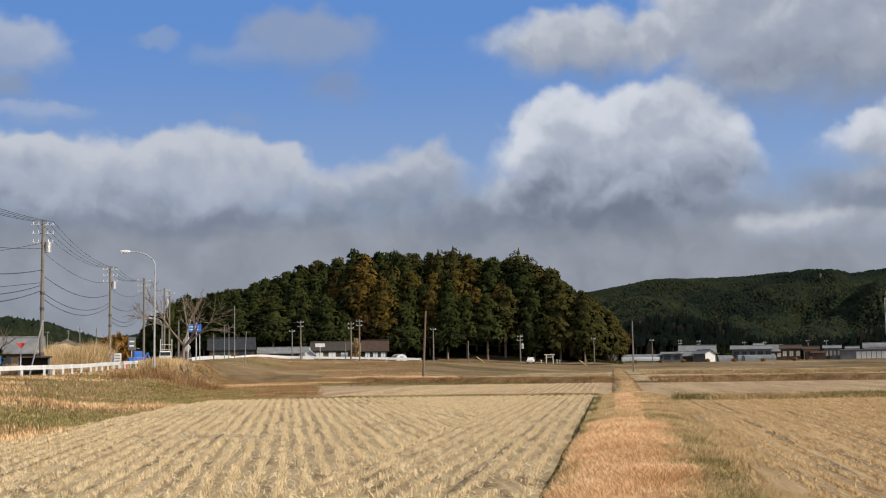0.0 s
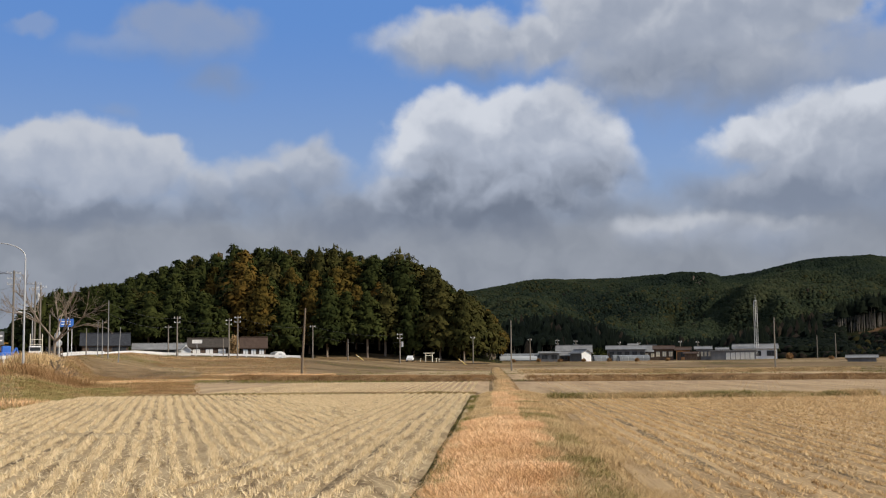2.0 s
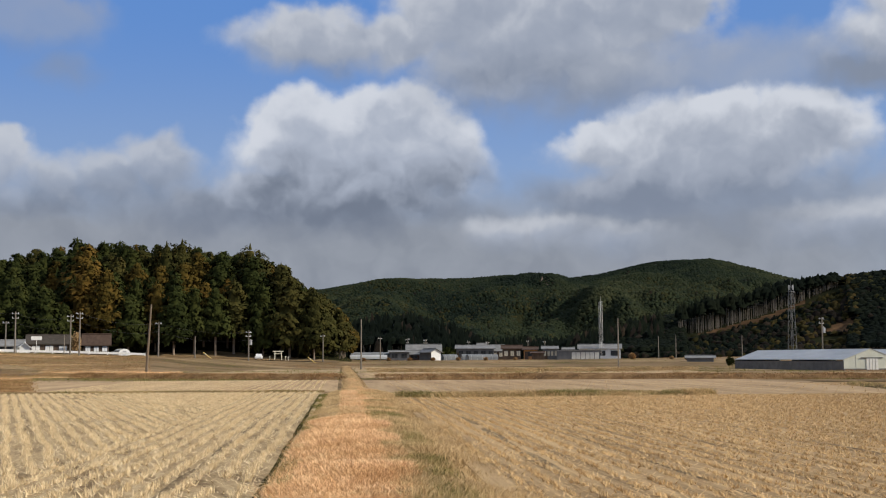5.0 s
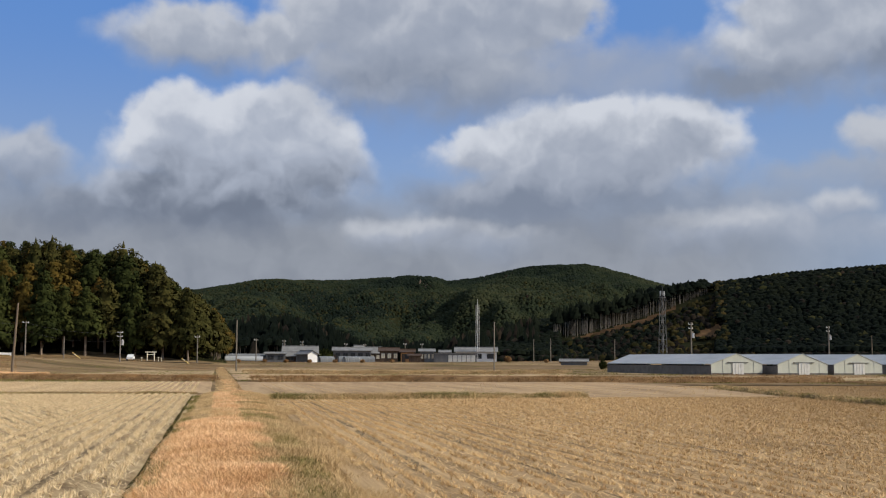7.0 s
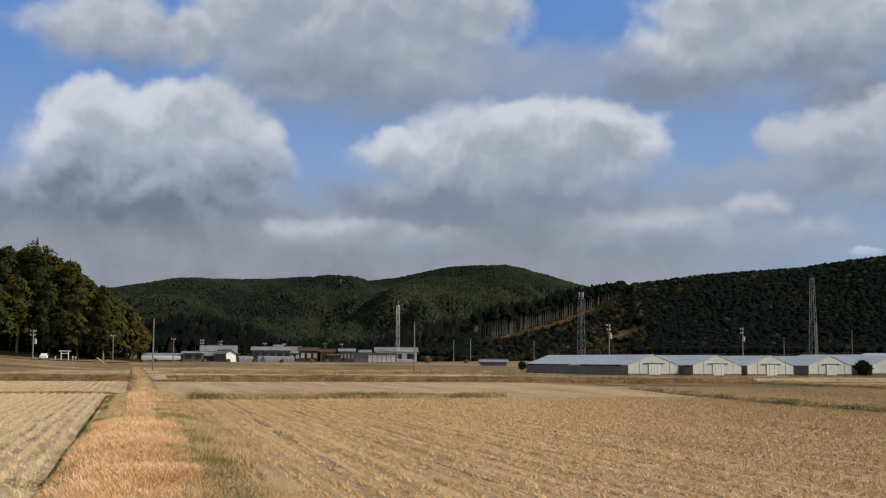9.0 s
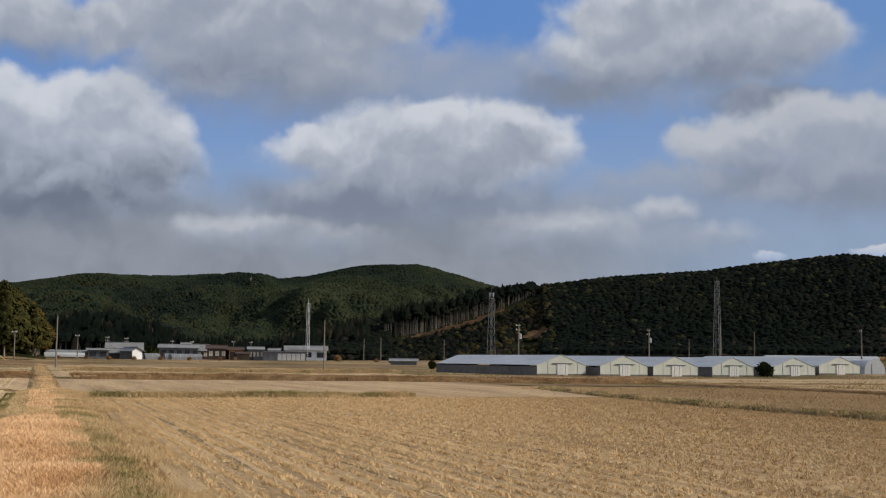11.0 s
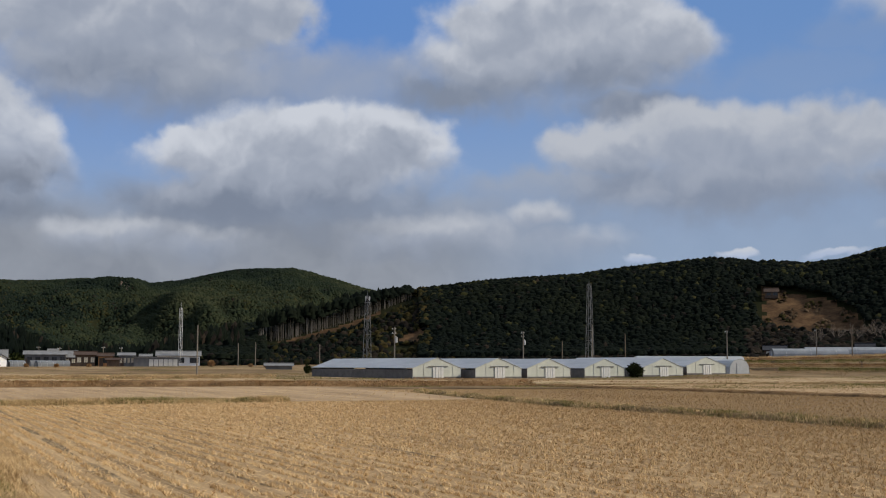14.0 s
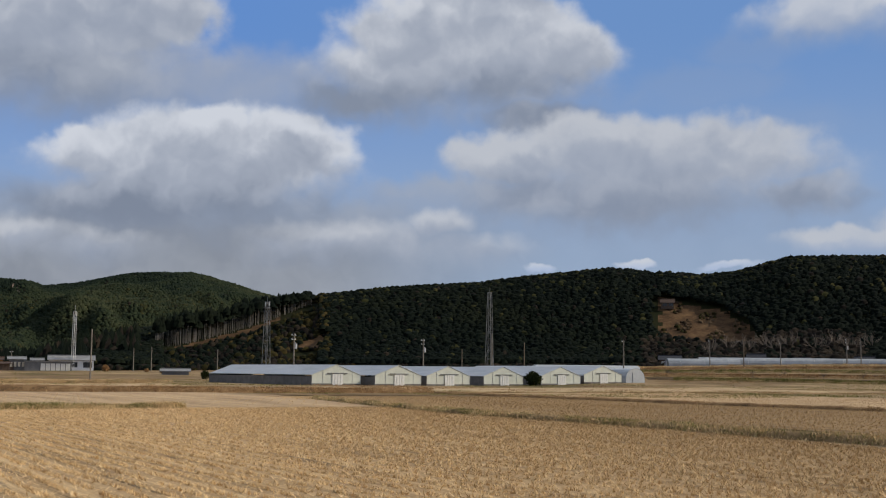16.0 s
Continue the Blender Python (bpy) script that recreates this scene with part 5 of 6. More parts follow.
GH = "gabled film greenhouse with cream end wall and white doors"
for b0, b1, r, ln in ((31.55, 33.85, 160, 32.6), (34.53, 36.7, 163, 33), (36.98, 39.0, 168, 33), (39.68, 41.5, 176, 33), (42.4, 44.18, 183, 33), (44.4, 46.1, 189, 33)):
    w = r * radians(b1 - b0) * 1.0
    p = at((b0 + b1) / 2, r)
    e0 = radians(0.63 * 160 / r)
    gable_house((p.x, p.y, p.z - 0.02), -3.0, w / math.cos(radians((b0 + b1) / 2 + 3)) * 0.93, ln, 1.38, 2.72, GH)
p = at(46.75, 196)
tunnel_house(p, -3, 4.2, 26, 2.3, "round-topped film tunnel beside the gabled greenhouses", ends=FILM)
for b0, b1, r, h in ((36.7, 39.6, 258, 1.75), (39.0, 44.6, 262, 1.6), (42.0, 46.8, 270, 1.7)):
    p, q = at(b0, r), at(b1, r + 6)
    tunnel_house(p, math.degrees(math.atan2(q.y - p.y, q.x - p.x)) - 90, 5.4, (q - p).length, h, "long pale film tunnel behind the gabled greenhouses", "long film tunnels")
for b0, b1, r, h, w in ((48.15, 51.4, 332, 2.6, 7), (49.6, 55.4, 338, 2.9, 8), (55.4, 58.6, 344, 2.2, 6), (58.0, 62.0, 346, 2.4, 6)):
    p, q = at(b0, r), at(b1, r + 4)
    tunnel_house(p, math.degrees(math.atan2(q.y - p.y, q.x - p.x)) - 90, w, (q - p).length, h, "long pale film greenhouse below the hill", "long film tunnels", ends=FILM_OLD, film=FILM_MID)
for b0, b1, r, h, w in ((8.75, 10.5, 296, 1.0, 3.0), (8.8, 10.6, 303, 1.7, 4.5), (13.12, 13.79, 300, 1.45, 4.0), (14.05, 15.74, 304, 1.45, 4.2), (14.32, 15.12, 298, 1.35, 3.6)):
    p, q = at(b0, r), at(b1, r + 1)
    tunnel_house(p, math.degrees(math.atan2(q.y - p.y, q.x - p.x)) - 90, w, (q - p).length, h, "grey film tunnel beside the farm sheds", "farm tunnels", ends=FILM_OLD, film=FILM_OLD if b0 > 8.78 else FILM)

# ---- poles, lamps, towers ----
def pole_height(b, r, top):
    return EYE + r * math.tan(radians(top)) - at(b, r).z


def utility_pole(b, r, top, arms=0, mat=CONCRETE, radius=0.16, can=False, lean=0.0, turn=20.0, label="grey concrete utility pole by the road"):
    h = pole_height(b, r, top)
    t = thing("utility_pole", pose(*at(b, r), 0, lean, turn), label, "utility pole", "utility poles")
    one_rod("pole", (0, 0, -0.4), (0, 0, h), radius, radius * 0.62, mat, t, 9)
    for k in range(arms):
        z = h - 0.35 - 0.75 * k
        a = one_box("crossarm", (0, 0.12, z), ((1.9 if r < 195 else 1.2) - 0.14 * k, 0.07, 0.08), STEEL, t)
        for x in (-0.78, -0.36, 0.36, 0.78) if r < 195 else (-0.48, 0.48):
            one_rod("insulator", (x, 0.12, z + 0.04), (x, 0.12, z + 0.25), 0.045, 0.035, PORCELAIN, a, 6)
    if arms and r < 160:
        for z in (h * 0.42, h * 0.52):
            one_rod("band", (0, 0, z), (0, 0, z + 0.22), radius * 0.9 + 0.02, radius * 0.9 + 0.02, DARK_STEEL, t, 9, "dark clamp band")
        one_rod("guard_sleeve", (0, 0, 0.6), (0, 0, 1.9), radius + 0.025, radius + 0.02, DARK_STEEL, t, 9, "dark protective sleeve")
    if can:
        c = one_rod("transformer", (0.42, 0, h - 2.7), (0.42, 0, h - 1.8), 0.27, 0.27, STEEL, t, 10, "grey transformer can")
        one_rod("bushing", (0.42, 0, h - 1.8), (0.42, 0, h - 1.6), 0.06, 0.04, PORCELAIN, c, 6)
        one_box("bracket", (0.2, 0, h - 2.2), (0.3, 0.1, 0.5), DARK_STEEL, t)
    return t, h


POLES = [
    (-18.05, 105, 6.76, 3, 0.19, True), (-15.08, 150, 4.69, 3, 0.19, True), (-13.57, 170, 4.18, 3, 0.18, False), (-12.65, 185, 3.70, 2, 0.17, True), (-12.42, 187, 3.55, 1, 0.17, False),
    (-6.36, 215, 2.15, 2, 0.16, False), (-6.76, 232, 1.73, 1, 0.15, False), (-3.99, 215, 2.04, 2, 0.16, False), (-3.59, 210, 2.17, 2, 0.16, False), (-0.09, 228, 1.72, 1, 0.15, False),
    (4.03, 232, 1.32, 2, 0.15, True), (7.5, 258, 1.13, 1, 0.14, False), (10.2, 290, 1.00, 1, 0.14, False), (11.5, 318, 0.94, 2, 0.15, True), (12.35, 322, 0.90, 2, 0.15, False),
    (14.4, 340, 0.80, 1, 0.14, False), (15.3, 345, 0.78, 1, 0.14, False), (17.2, 345, 0.82, 1, 0.14, False), (18.0, 345, 0.80, 1, 0.14, False),
    (30.65, 212, 1.80, 2, 0.15, True), (36.75, 240, 1.61, 2, 0.15, True), (46.19, 242, 1.64, 1, 0.15, False), (50.13, 310, 1.66, 1, 0.15, False), (53.29, 320, 1.54, 1, 0.15, False), (56.16, 310, 1.73, 2, 0.15, True),
    (-16.4, 330, 1.95, 2, 0.2, False), (-16.9, 420, 1.8, 2, 0.2, False), (-17.8, 400, 1.75, 1, 0.2, False), (-13.1, 240, 2.7, 2, 0.18, False),
]
for b, r, top, arms, rad, can in POLES:
    utility_pole(b, r, top, arms, CONCRETE, rad, can)
for b, r, top, rad, mat, lean, lab in (
        (-9.44, 170, 2.87, 0.09, GREY_STEEL, 0, "plain slim steel pole"), (-8.98, 165, 1.65, 0.08, GREY_STEEL, 3.0, "leaning slim steel pole"), (-9.70, 172, 1.98, 0.07, GREY_STEEL, 0, "plain slim steel pole"),
        (-9.9, 176, 1.95, 0.07, GREY_STEEL, 0, "plain slim steel pole"), (-12.0, 150, 2.2, 0.13, CONCRETE, 0, "short concrete pole by the road"), (-11.2, 152, 2.1, 0.1, STEEL, 0, "plain slim steel pole"),
        (-10.4, 172, 1.6, 0.1, CONCRETE, 0, "short concrete pole by the road"), (-4.25, 214, 1.1, 0.1, CONCRETE, 0, "short grey concrete pole by the road"),
        (-0.60, 150, 2.53, 0.17, OLD_WOOD, 3.2, "leaning dark wooden pole in the fields"), (1.57, 226, 1.05, 0.12, CONCRETE, 0, "short pale pole before the woods"),
        (9.31, 190, 1.86, 0.14, CONCRETE, 0, "bare pale pole beside the footpath"), (21.45, 200, 1.83, 0.14, CONCRETE, 0, "bare pale pole in the fields"),
        (40.0, 232, 1.9, 0.15, CONCRETE, 0, "bare concrete pole behind the greenhouses"), (38.58, 262, 1.15, 0.12, OLD_WOOD, 0, "short dark wooden pole by the greenhouses"), (41.52, 300, 1.5, 0.15, OLD_WOOD, 0, "dark wooden pole before the hill"),
        (51.66, 290, 1.72, 0.14, OLD_WOOD, 0, "thin dark pole in the terraces"), (56.76, 310, 1.73, 0.14, CONCRETE, 0, "pale pole at the hill foot"), (23.3, 300, 1.0, 0.13, CONCRETE, 0, "short pale concrete pole by the fields"),
        (24.1, 300, 1.05, 0.13, CONCRETE, 0, "short pale concrete pole by the fields"), (27.1, 300, 1.0, 0.12, CONCRETE, 0, "short pale concrete pole by the fields"), (-15.7, 170, 1.9, 0.12, CONCRETE, 1.0, "short grey concrete pole by the road")):
    utility_pole(b, r, top, 0, mat, rad, False, lean, label=lab)


def street_lamp(b, r, top, reach):
    h = pole_height(b, r, top)
    t = thing("street_lamp", pose(*at(b, r), 0, 0, -b), "tall grey steel street lamp with a curved arm", "street lamp")
    one_rod("base", (0, 0, -0.2), (0, 0, 0.9), 0.12, 0.11, STEEL, t, 10)
    one_rod("pole", (0, 0, 0.9), (0, 0, h - 1.3), 0.1, 0.065, STEEL, t, 10)
    bm = bmesh.new()
    pts = [(-reach * (1 - math.cos(a)), 0, h - 1.3 + 1.2 * math.sin(a)) for a in np.linspace(0, 1.45, 9)]
    pts.append((-reach * 1.02, 0, h - 0.1))
    for a, c in zip(pts[:-1], pts[1:]):
        rod(bm, a, c, 0.055, 0.05, 7)
    part("arm", bm, STEEL, t)
    bm = bmesh.new()
    bmesh.ops.create_uvsphere(bm, u_segments=12, v_segments=7, radius=1.0, matrix=pose(-reach * 1.02 - 0.35, 0, h - 0.12) @ Matrix.Diagonal((0.55, 0.17, 0.13, 1)))
    lamp = part("lantern", bm, WHITE_STEEL, t, "pale lantern head")
    one_box("lens", (-reach * 1.02 - 0.4, 0, h - 0.24), (0.6, 0.22, 0.06), PORCELAIN, lamp, bevel=0.02)


street_lamp(-13.09, 110, 5.45, 2.2)
street_lamp(-12.75, 240, 2.35, 2.0)


def lattice_tower(b, r, top, w0, w1, mat, label, heads=0, bays=12):
    h = pole_height(b, r, top)
    t = thing("lattice_tower", pose(*at(b, r), 0, 0, 25), label, "tower", "lattice towers")
    c = [(-1, -1), (1, -1), (1, 1), (-1, 1)]
    half = lambda z: (w0 + (w1 - w0) * z / h) / 2
    for sx, sy in c:
        one_rod("leg", (sx * half(0), sy * half(0), -0.5), (sx * half(h), sy * half(h), h), 0.3 * w1 * 0.22, 0.05, mat, t, 5)
    zs = [h * (1 - (1 - i / bays) ** 1.25) for i in range(bays + 1)]
    for i in range(bays):
        for k in range(4):
            (ax, ay), (bx, by) = c[k], c[(k + 1) % 4]
            a, b2 = half(zs[i]), half(zs[i + 1])
            if (i + k) % 2:
                (ax, ay), (bx, by) = (bx, by), (ax, ay)
            one_rod("brace", (ax * a, ay * a, zs[i]), (bx * b2, by * b2, zs[i + 1]), 0.03, 0.03, mat, t, 4)
            one_rod("strut", (ax * b2, ay * b2, zs[i + 1]), (bx * b2, by * b2, zs[i + 1]), 0.03, 0.03, mat, t, 4)
    for k in range(heads):
        a = k * 6.283 / heads
        one_box("antenna_panel", (0.75 * math.cos(a), 0.75 * math.sin(a), h - 0.4), (0.16, 0.16, 1.3), STEEL, t, math.degrees(a))
    if heads:
        one_box("platform", (0, 0, h - 1.6), (1.5, 1.5, 0.08), mat, t)
    one_rod("mast", (0, 0, h - 0.5), (0, 0, h + 1.6), 0.05, 0.03, mat, t, 5)
    return t


lattice_tower(20.64, 342, 2.62, 0.75, 0.6, WHITE_STEEL, "slender white lattice mast behind the sheds", 0, 10)
lattice_tower(29.33, 348, 3.22, 1.8, 0.9, GREY_STEEL, "grey lattice tower with antennas below the felled slope", 4, 8)
lattice_tower(39.86, 348, 3.84, 1.9, 0.9, GREY_STEEL, "tall tapering grey lattice tower behind the greenhouses", 0, 9)


def line(a, c, sag, radius=0.022):
    bm = bmesh.new()
    a, c = Vector(a), Vector(c)
    pts = [a.lerp(c, i / 14) - Vector((0, 0, sag * 4 * (i / 14) * (1 - i / 14))) for i in range(15)]
    for p, q in zip(pts[:-1], pts[1:]):
        rod(bm, p, q, radius, radius, 4)
    tagged(part("power_line", bm, CABLE), "sagging black overhead power line", "power line", "power lines")


def pole_top(b, r, top, down, off=0.0):
    p = at(b, r)
    return Vector((p.x + off, p.y + off * 0.35, EYE + r * math.tan(radians(top)) - down))


_chain = [(-27.5, 62, 10.2), (-18.05, 105, 6.76), (-15.08, 150, 4.69), (-13.57, 170, 4.18), (-12.65, 185, 3.70)]
for k in range(len(_chain) - 1):
    far = 0.6 if k == 0 else 0.9
    for off in (-0.75, -0.25, 0.3, 0.75):
        line(pole_top(*_chain[k], 0.1, off), pole_top(*_chain[k + 1], 0.1, off), far, 0.018)
    for down, sg in ((2.6, 0.9), (4.6, 1.0), (6.0, 1.2), (6.5, 1.3)):
        if k < 3:
            line(pole_top(*_chain[k], down), pole_top(*_chain[k + 1], down * (0.72 if k else 0.9)), sg, 0.03 if down > 3 else 0.02)
line(pole_top(-26, 150, 4.4, 0.0), pole_top(-18.05, 105, 6.76, 1.9), 0.3, 0.02)
line(pole_top(-26, 150, 3.4, 0.0), pole_top(-18.05, 105, 6.76, 5.2), 0.3, 0.02)
for (b0, r0, e0), (b1, r1, e1) in (((-6.36, 215, 2.15), (-3.99, 215, 2.04)), ((-3.59, 210, 2.17), (-0.09, 228, 1.72)), ((-0.09, 228, 1.72), (4.03, 232, 1.32)), ((-9.44, 170, 2.87), (-6.36, 215, 2.15))):
    line(pole_top(b0, r0, e0, 0.3), pole_top(b1, r1, e1, 0.3), 0.8, 0.012)
    line(pole_top(b0, r0, e0, 1.8), pole_top(b1, r1, e1, 1.8), 0.9, 0.012)


# ---- road and guard rails ----
def ribbon(name, route, half, up, mat, label):
    pts = []
    for (b0, r0), (b1, r1) in zip(route[:-1], route[1:]):
        for i in range(8):
            pts.append(at(b0 + (b1 - b0) * i / 8, r0 + (r1 - r0) * i / 8))
    vs, fs = [], []
    for i, p in enumerate(pts):
        d = (pts[min(i + 1, len(pts) - 1)] - pts[max(i - 1, 0)]).to_2d().normalized()
        n = Vector((-d.y, d.x))
        for k in (-1, -0.33, 0.33, 1):
            x, y = p.x + n.x * k * half, p.y + n.y * k * half
            vs.append((x, y, max(float(terrain(x, y)), p.z) + up))
    for i in range(len(pts) - 1):
        for k in range(3):
            q = i * 4 + k
            fs.append((q, q + 1, q + 5, q + 4))
    return tagged(sheet(name, vs, fs, mat), label, "road", kind="structure")


ROUTE = [(-34, 84), (-26, 86), (-19.8, 90), (-16, 108), (-13.2, 138), (-11.2, 176), (-9.6, 218), (-8.6, 232)]
ribbon("road", ROUTE, 3.2, 0.03, ASPHALT, "asphalt road on a low bank")
ribbon("side_road", [(-8.6, 233), (-5, 234), (-0.7, 236), (4, 246), (9, 262)], 2.2, 0.03, ASPHALT, "narrow asphalt lane below the knoll")


def guard_rail(route, every, high, label, beam=0.32, posts=True):
    g = thing("guard_rail", pose(0, 0, 0), label, "guard rail", "guard rails")
    pts = []
    for (b0, r0), (b1, r1) in zip(route[:-1], route[1:]):
        a, c = at(b0, r0), at(b1, r1)
        n = max(1, round((c - a).length / every))
        pts += [at(b0 + (b1 - b0) * i / n, r0 + (r1 - r0) * i / n) for i in range(n)]
    pts.append(at(*route[-1]))
    for p, q in zip(pts[:-1], pts[1:]):
        bm = bmesh.new()
        d = q - p
        mid = (p + q) / 2
        ang = math.degrees(math.atan2(d.y, d.x))
        m = pose(mid.x, mid.y, mid.z + high - beam / 2, 0, -math.degrees(math.atan2(d.z, d.to_2d().length)), ang)
        for z, t in ((beam / 4, 0.07), (-beam / 4, 0.07), (0, 0.03)):
            bmesh.ops.create_cube(bm, size=1.0, matrix=m @ pose(0, 0, z) @ Matrix.Diagonal((d.length + 0.02, t, beam / 2 - 0.02 if t > 0.05 else 0.1, 1)))
        part("beam", bm, WHITE_STEEL, g)
    if posts:
        for p in pts:
            one_box("post", (p.x, p.y - 0.07, p.z + high / 2 - 0.15), (0.17, 0.12, high + 0.3), WHITE_STEEL, g, 20, 0.02)
    return g


guard_rail([(-30, 79), (-24, 81), (-19.8, 84), (-17.9, 90), (-15.9, 104), (-13.4, 130)], 2.7, 0.8, "white steel guard rail along the road")
guard_rail([(-12.4, 150), (-11.2, 166), (-10.2, 190), (-9.62, 216)], 3.0, 0.75, "white steel guard rail curving with the road", 0.5)
guard_rail([(-9.6, 220), (-7, 225), (-4, 226), (-0.69, 227)], 3.0, 0.62, "long low white guard rail along the lane", 0.42)


# ---- houses and sheds ----
def house(b, r, wide, deep, eave, ridge, wall, roof, label, turn=0.0, name="house", windows=2, pane=GLASS, door=True, gable_front=False, drop=0.0, end=None):
    p = at(b, r, -drop)
    h = thing(name, pose(*p, 0, 0, -b + turn + (90 if gable_front else 0)), label, "house" if name == "house" else "shed")
    if gable_front:
        wide, deep = deep, wide
    w, d = wide / 2, deep / 2
    bm = bmesh.new()
    box(bm, (0, 0, eave / 2 - 0.2), (wide, deep, eave + 0.4))
    part("wall", bm, wall, h)
    for sx in (-1, 1):
        bm = bmesh.new()
        a = [bm.verts.new(q) for q in ((sx * w, -d, eave), (sx * w, d, eave), (sx * w, 0, ridge - 0.06))]
        c = [bm.verts.new((v.co.x - sx * 0.12, v.co.y, v.co.z)) for v in a]
        bm.faces.new(a)
        bm.faces.new(c)
        for k in range(3):
            bm.faces.new((a[k], a[(k + 1) % 3], c[(k + 1) % 3], c[k]))
        part("gable", bm, wall, h)
    if end:
        bm = bmesh.new()
        face = bm.faces.new([bm.verts.new(q) for q in ((-w - 0.03, -d, -0.2), (-w - 0.03, d, -0.2), (-w - 0.03, d, eave), (-w - 0.03, 0, ridge - 0.08), (-w - 0.03, -d, eave))])
        got = bmesh.ops.extrude_face_region(bm, geom=[face])
        bmesh.ops.translate(bm, verts=[v for v in got["geom"] if isinstance(v, bmesh.types.BMVert)], vec=(0.025, 0, 0))
        part("end_wall", bm, end, h, "white end wall on the grey shed")
    o = 0.45
    slope = (ridge - eave) / d
    for sy in (-1, 1):
        bm = bmesh.new()
        lo, hi = eave - slope * o, ridge
        quad = [(-w - o, sy * (d + o), lo), (w + o, sy * (d + o), lo), (w + o, 0, hi), (-w - o, 0, hi)]
        top = [bm.verts.new((x, y, z + 0.14)) for x, y, z in quad]
        bot = [bm.verts.new(q) for q in quad]
        bm.faces.new(top)
        bm.faces.new(bot)
        for k in range(4):
            bm.faces.new((top[k], top[(k + 1) % 4], bot[(k + 1) % 4], bot[k]))
        part("roof", bm, roof, h)
    one_box("ridge_cap", (0, 0, ridge + 0.16), (wide + 2 * o, 0.35, 0.2), roof, h, bevel=0.04)
    front = -d - 0.03
    for k in range(windows):
        x = -w + wide * (k + 0.5 + (0.0 if not door else 0.1)) / windows
        zz = eave * 0.55
        win = one_box("window", (x, front, zz), (wide / windows * 0.62, 0.08, eave * 0.5), DARK_STEEL, h)
        for s in (-1, 1):
            one_box("pane", (x + s * wide / windows * 0.15, front - 0.05, zz), (wide / windows * 0.27, 0.04, eave * 0.43), pane, win)
    if door:
        one_box("door", (-w + 0.7, front, min(1.0, eave * 0.45)), (0.95, 0.08, min(2.0, eave * 0.9)), WALL_WOOD, h)
    return h


house(-9.57, 238, 8.4, 6, 2.2, 4.2, WALL_WOOD, TILE_DARK, "dark tiled farmhouse behind the guard rail")
house(-7.15, 241, 9.6, 4, 1.3, 2.2, WALL_CREAM, ROOF_GREY, "low cream outbuilding with a grey roof", name="shed", windows=1, door=False)
house(-5.95, 238, 1.8, 2.4, 1.2, 1.9, WALL_WHITE, WALL_WHITE, "small white storage hut", name="shed", windows=0, door=False, gable_front=True)
house(-4.95, 246, 7.4, 7, 2.0, 3.6, WALL_WOOD, ROOF_BROWN, "old farmhouse with brown tiled roof and pale screens", pane=WALL_WHITE, windows=3)
house(-2.85, 240, 4.6, 5, 2.1, 3.9, WALL_WOOD, TILE_BROWN, "small farmhouse with red-brown roof and pale screens", pane=WALL_WHITE, windows=3, door=False)
tunnel_house(at(-1.6, 240), 20, 2.4, 3.5, 1.4, "small white round-topped shed by the woods")
house(-19.2, 150, 6.0, 6, 2.6, 4.2, WALL_WOOD, ROOF_GREY, "grey-roofed house beyond the road")
house(-16.95, 195, 4.4, 5, 4.0, 4.8, WALL_CREAM, ROOF_GREY, "white two-storey building beyond the road", gable_front=True)
house(-15.6, 205, 5.2, 5, 3.3, 4.2, WALL_WOOD, TILE_BROWN, "long low brown building beyond the road")
house(-17.4, 150, 1.6, 1.8, 1.2, 1.9, YELLOW, YELLOW, "small yellow hut in the weeds", name="shed", windows=0, door=False, gable_front=True)
house(11.11, 300, 4.8, 4, 2.05, 2.3, WALL_GREY, ROOF_GREY, "flat-roofed dark grey farm shed", name="shed", windows=2, door=False)
house(12.26, 314, 8.6, 6, 2.4, 3.95, WALL_GREY, ROOF_GREY, "grey farm building with a pale roof", windows=3, door=False)
house(11.8, 304, 2.7, 3, 1.6, 2.4, WALL_WOOD, ROOF_GREY, "low lean-to shed between farm buildings", name="shed", windows=1, door=False)
house(12.57, 299, 2.7, 5.6, 2.05, 2.75, WALL_GREY, ROOF_GREY, "grey farm shed with a white gabled end", name="shed", windows=0, door=False, gable_front=True, turn=30, end=WALL_WHITE)
house(14.7, 320, 9.8, 6, 3.0, 3.75, WALL_GREY, ROOF_GREY, "long pale-roofed building behind the tunnels", windows=5)
house(15.02, 326, 2.0, 2, 3.9, 4.3, WALL_WHITE, ROOF_GREY, "small white tank house behind the farm roofs", name="shed", windows=0, door=False)
house(15.75, 324, 3.2, 5, 2.4, 3.8, WALL_WOOD, ROOF_GREY, "dark wooden house with a grey roof", windows=2, pane=WALL_CREAM)
house(16.43, 310, 4.7, 5, 2.8, 3.5, WALL_WOOD, TILE_BROWN, "brown wooden two-storey house with pale windows", windows=3, pane=WALL_CREAM)
house(17.32, 309, 3.4, 4, 2.5, 3.1, WALL_ORANGE, TILE_BROWN, "ochre-walled house among sheds", windows=1)
house(17.66, 301, 2.9, 3, 1.6, 1.9, WALL_WOOD, TILE_BROWN, "low brown wooden farm shed", name="shed", windows=0, door=False)
house(18.24, 308, 3.6, 5, 2.7, 3.2, WALL_GREY, ROOF_GREY, "grey house with open pale-framed front", windows=4, pane=WALL_CREAM)
house(19.1, 318, 2.6, 3, 2.6, 2.95, WALL_WHITE, ROOF_GREY, "small white outbuilding behind the garages", name="shed", windows=0, door=False)
house(20.57, 345, 11.6, 6, 2.9, 4.0, WALL_WHITE, ROOF_GREY, "long white-walled building with a grey roof", windows=3)
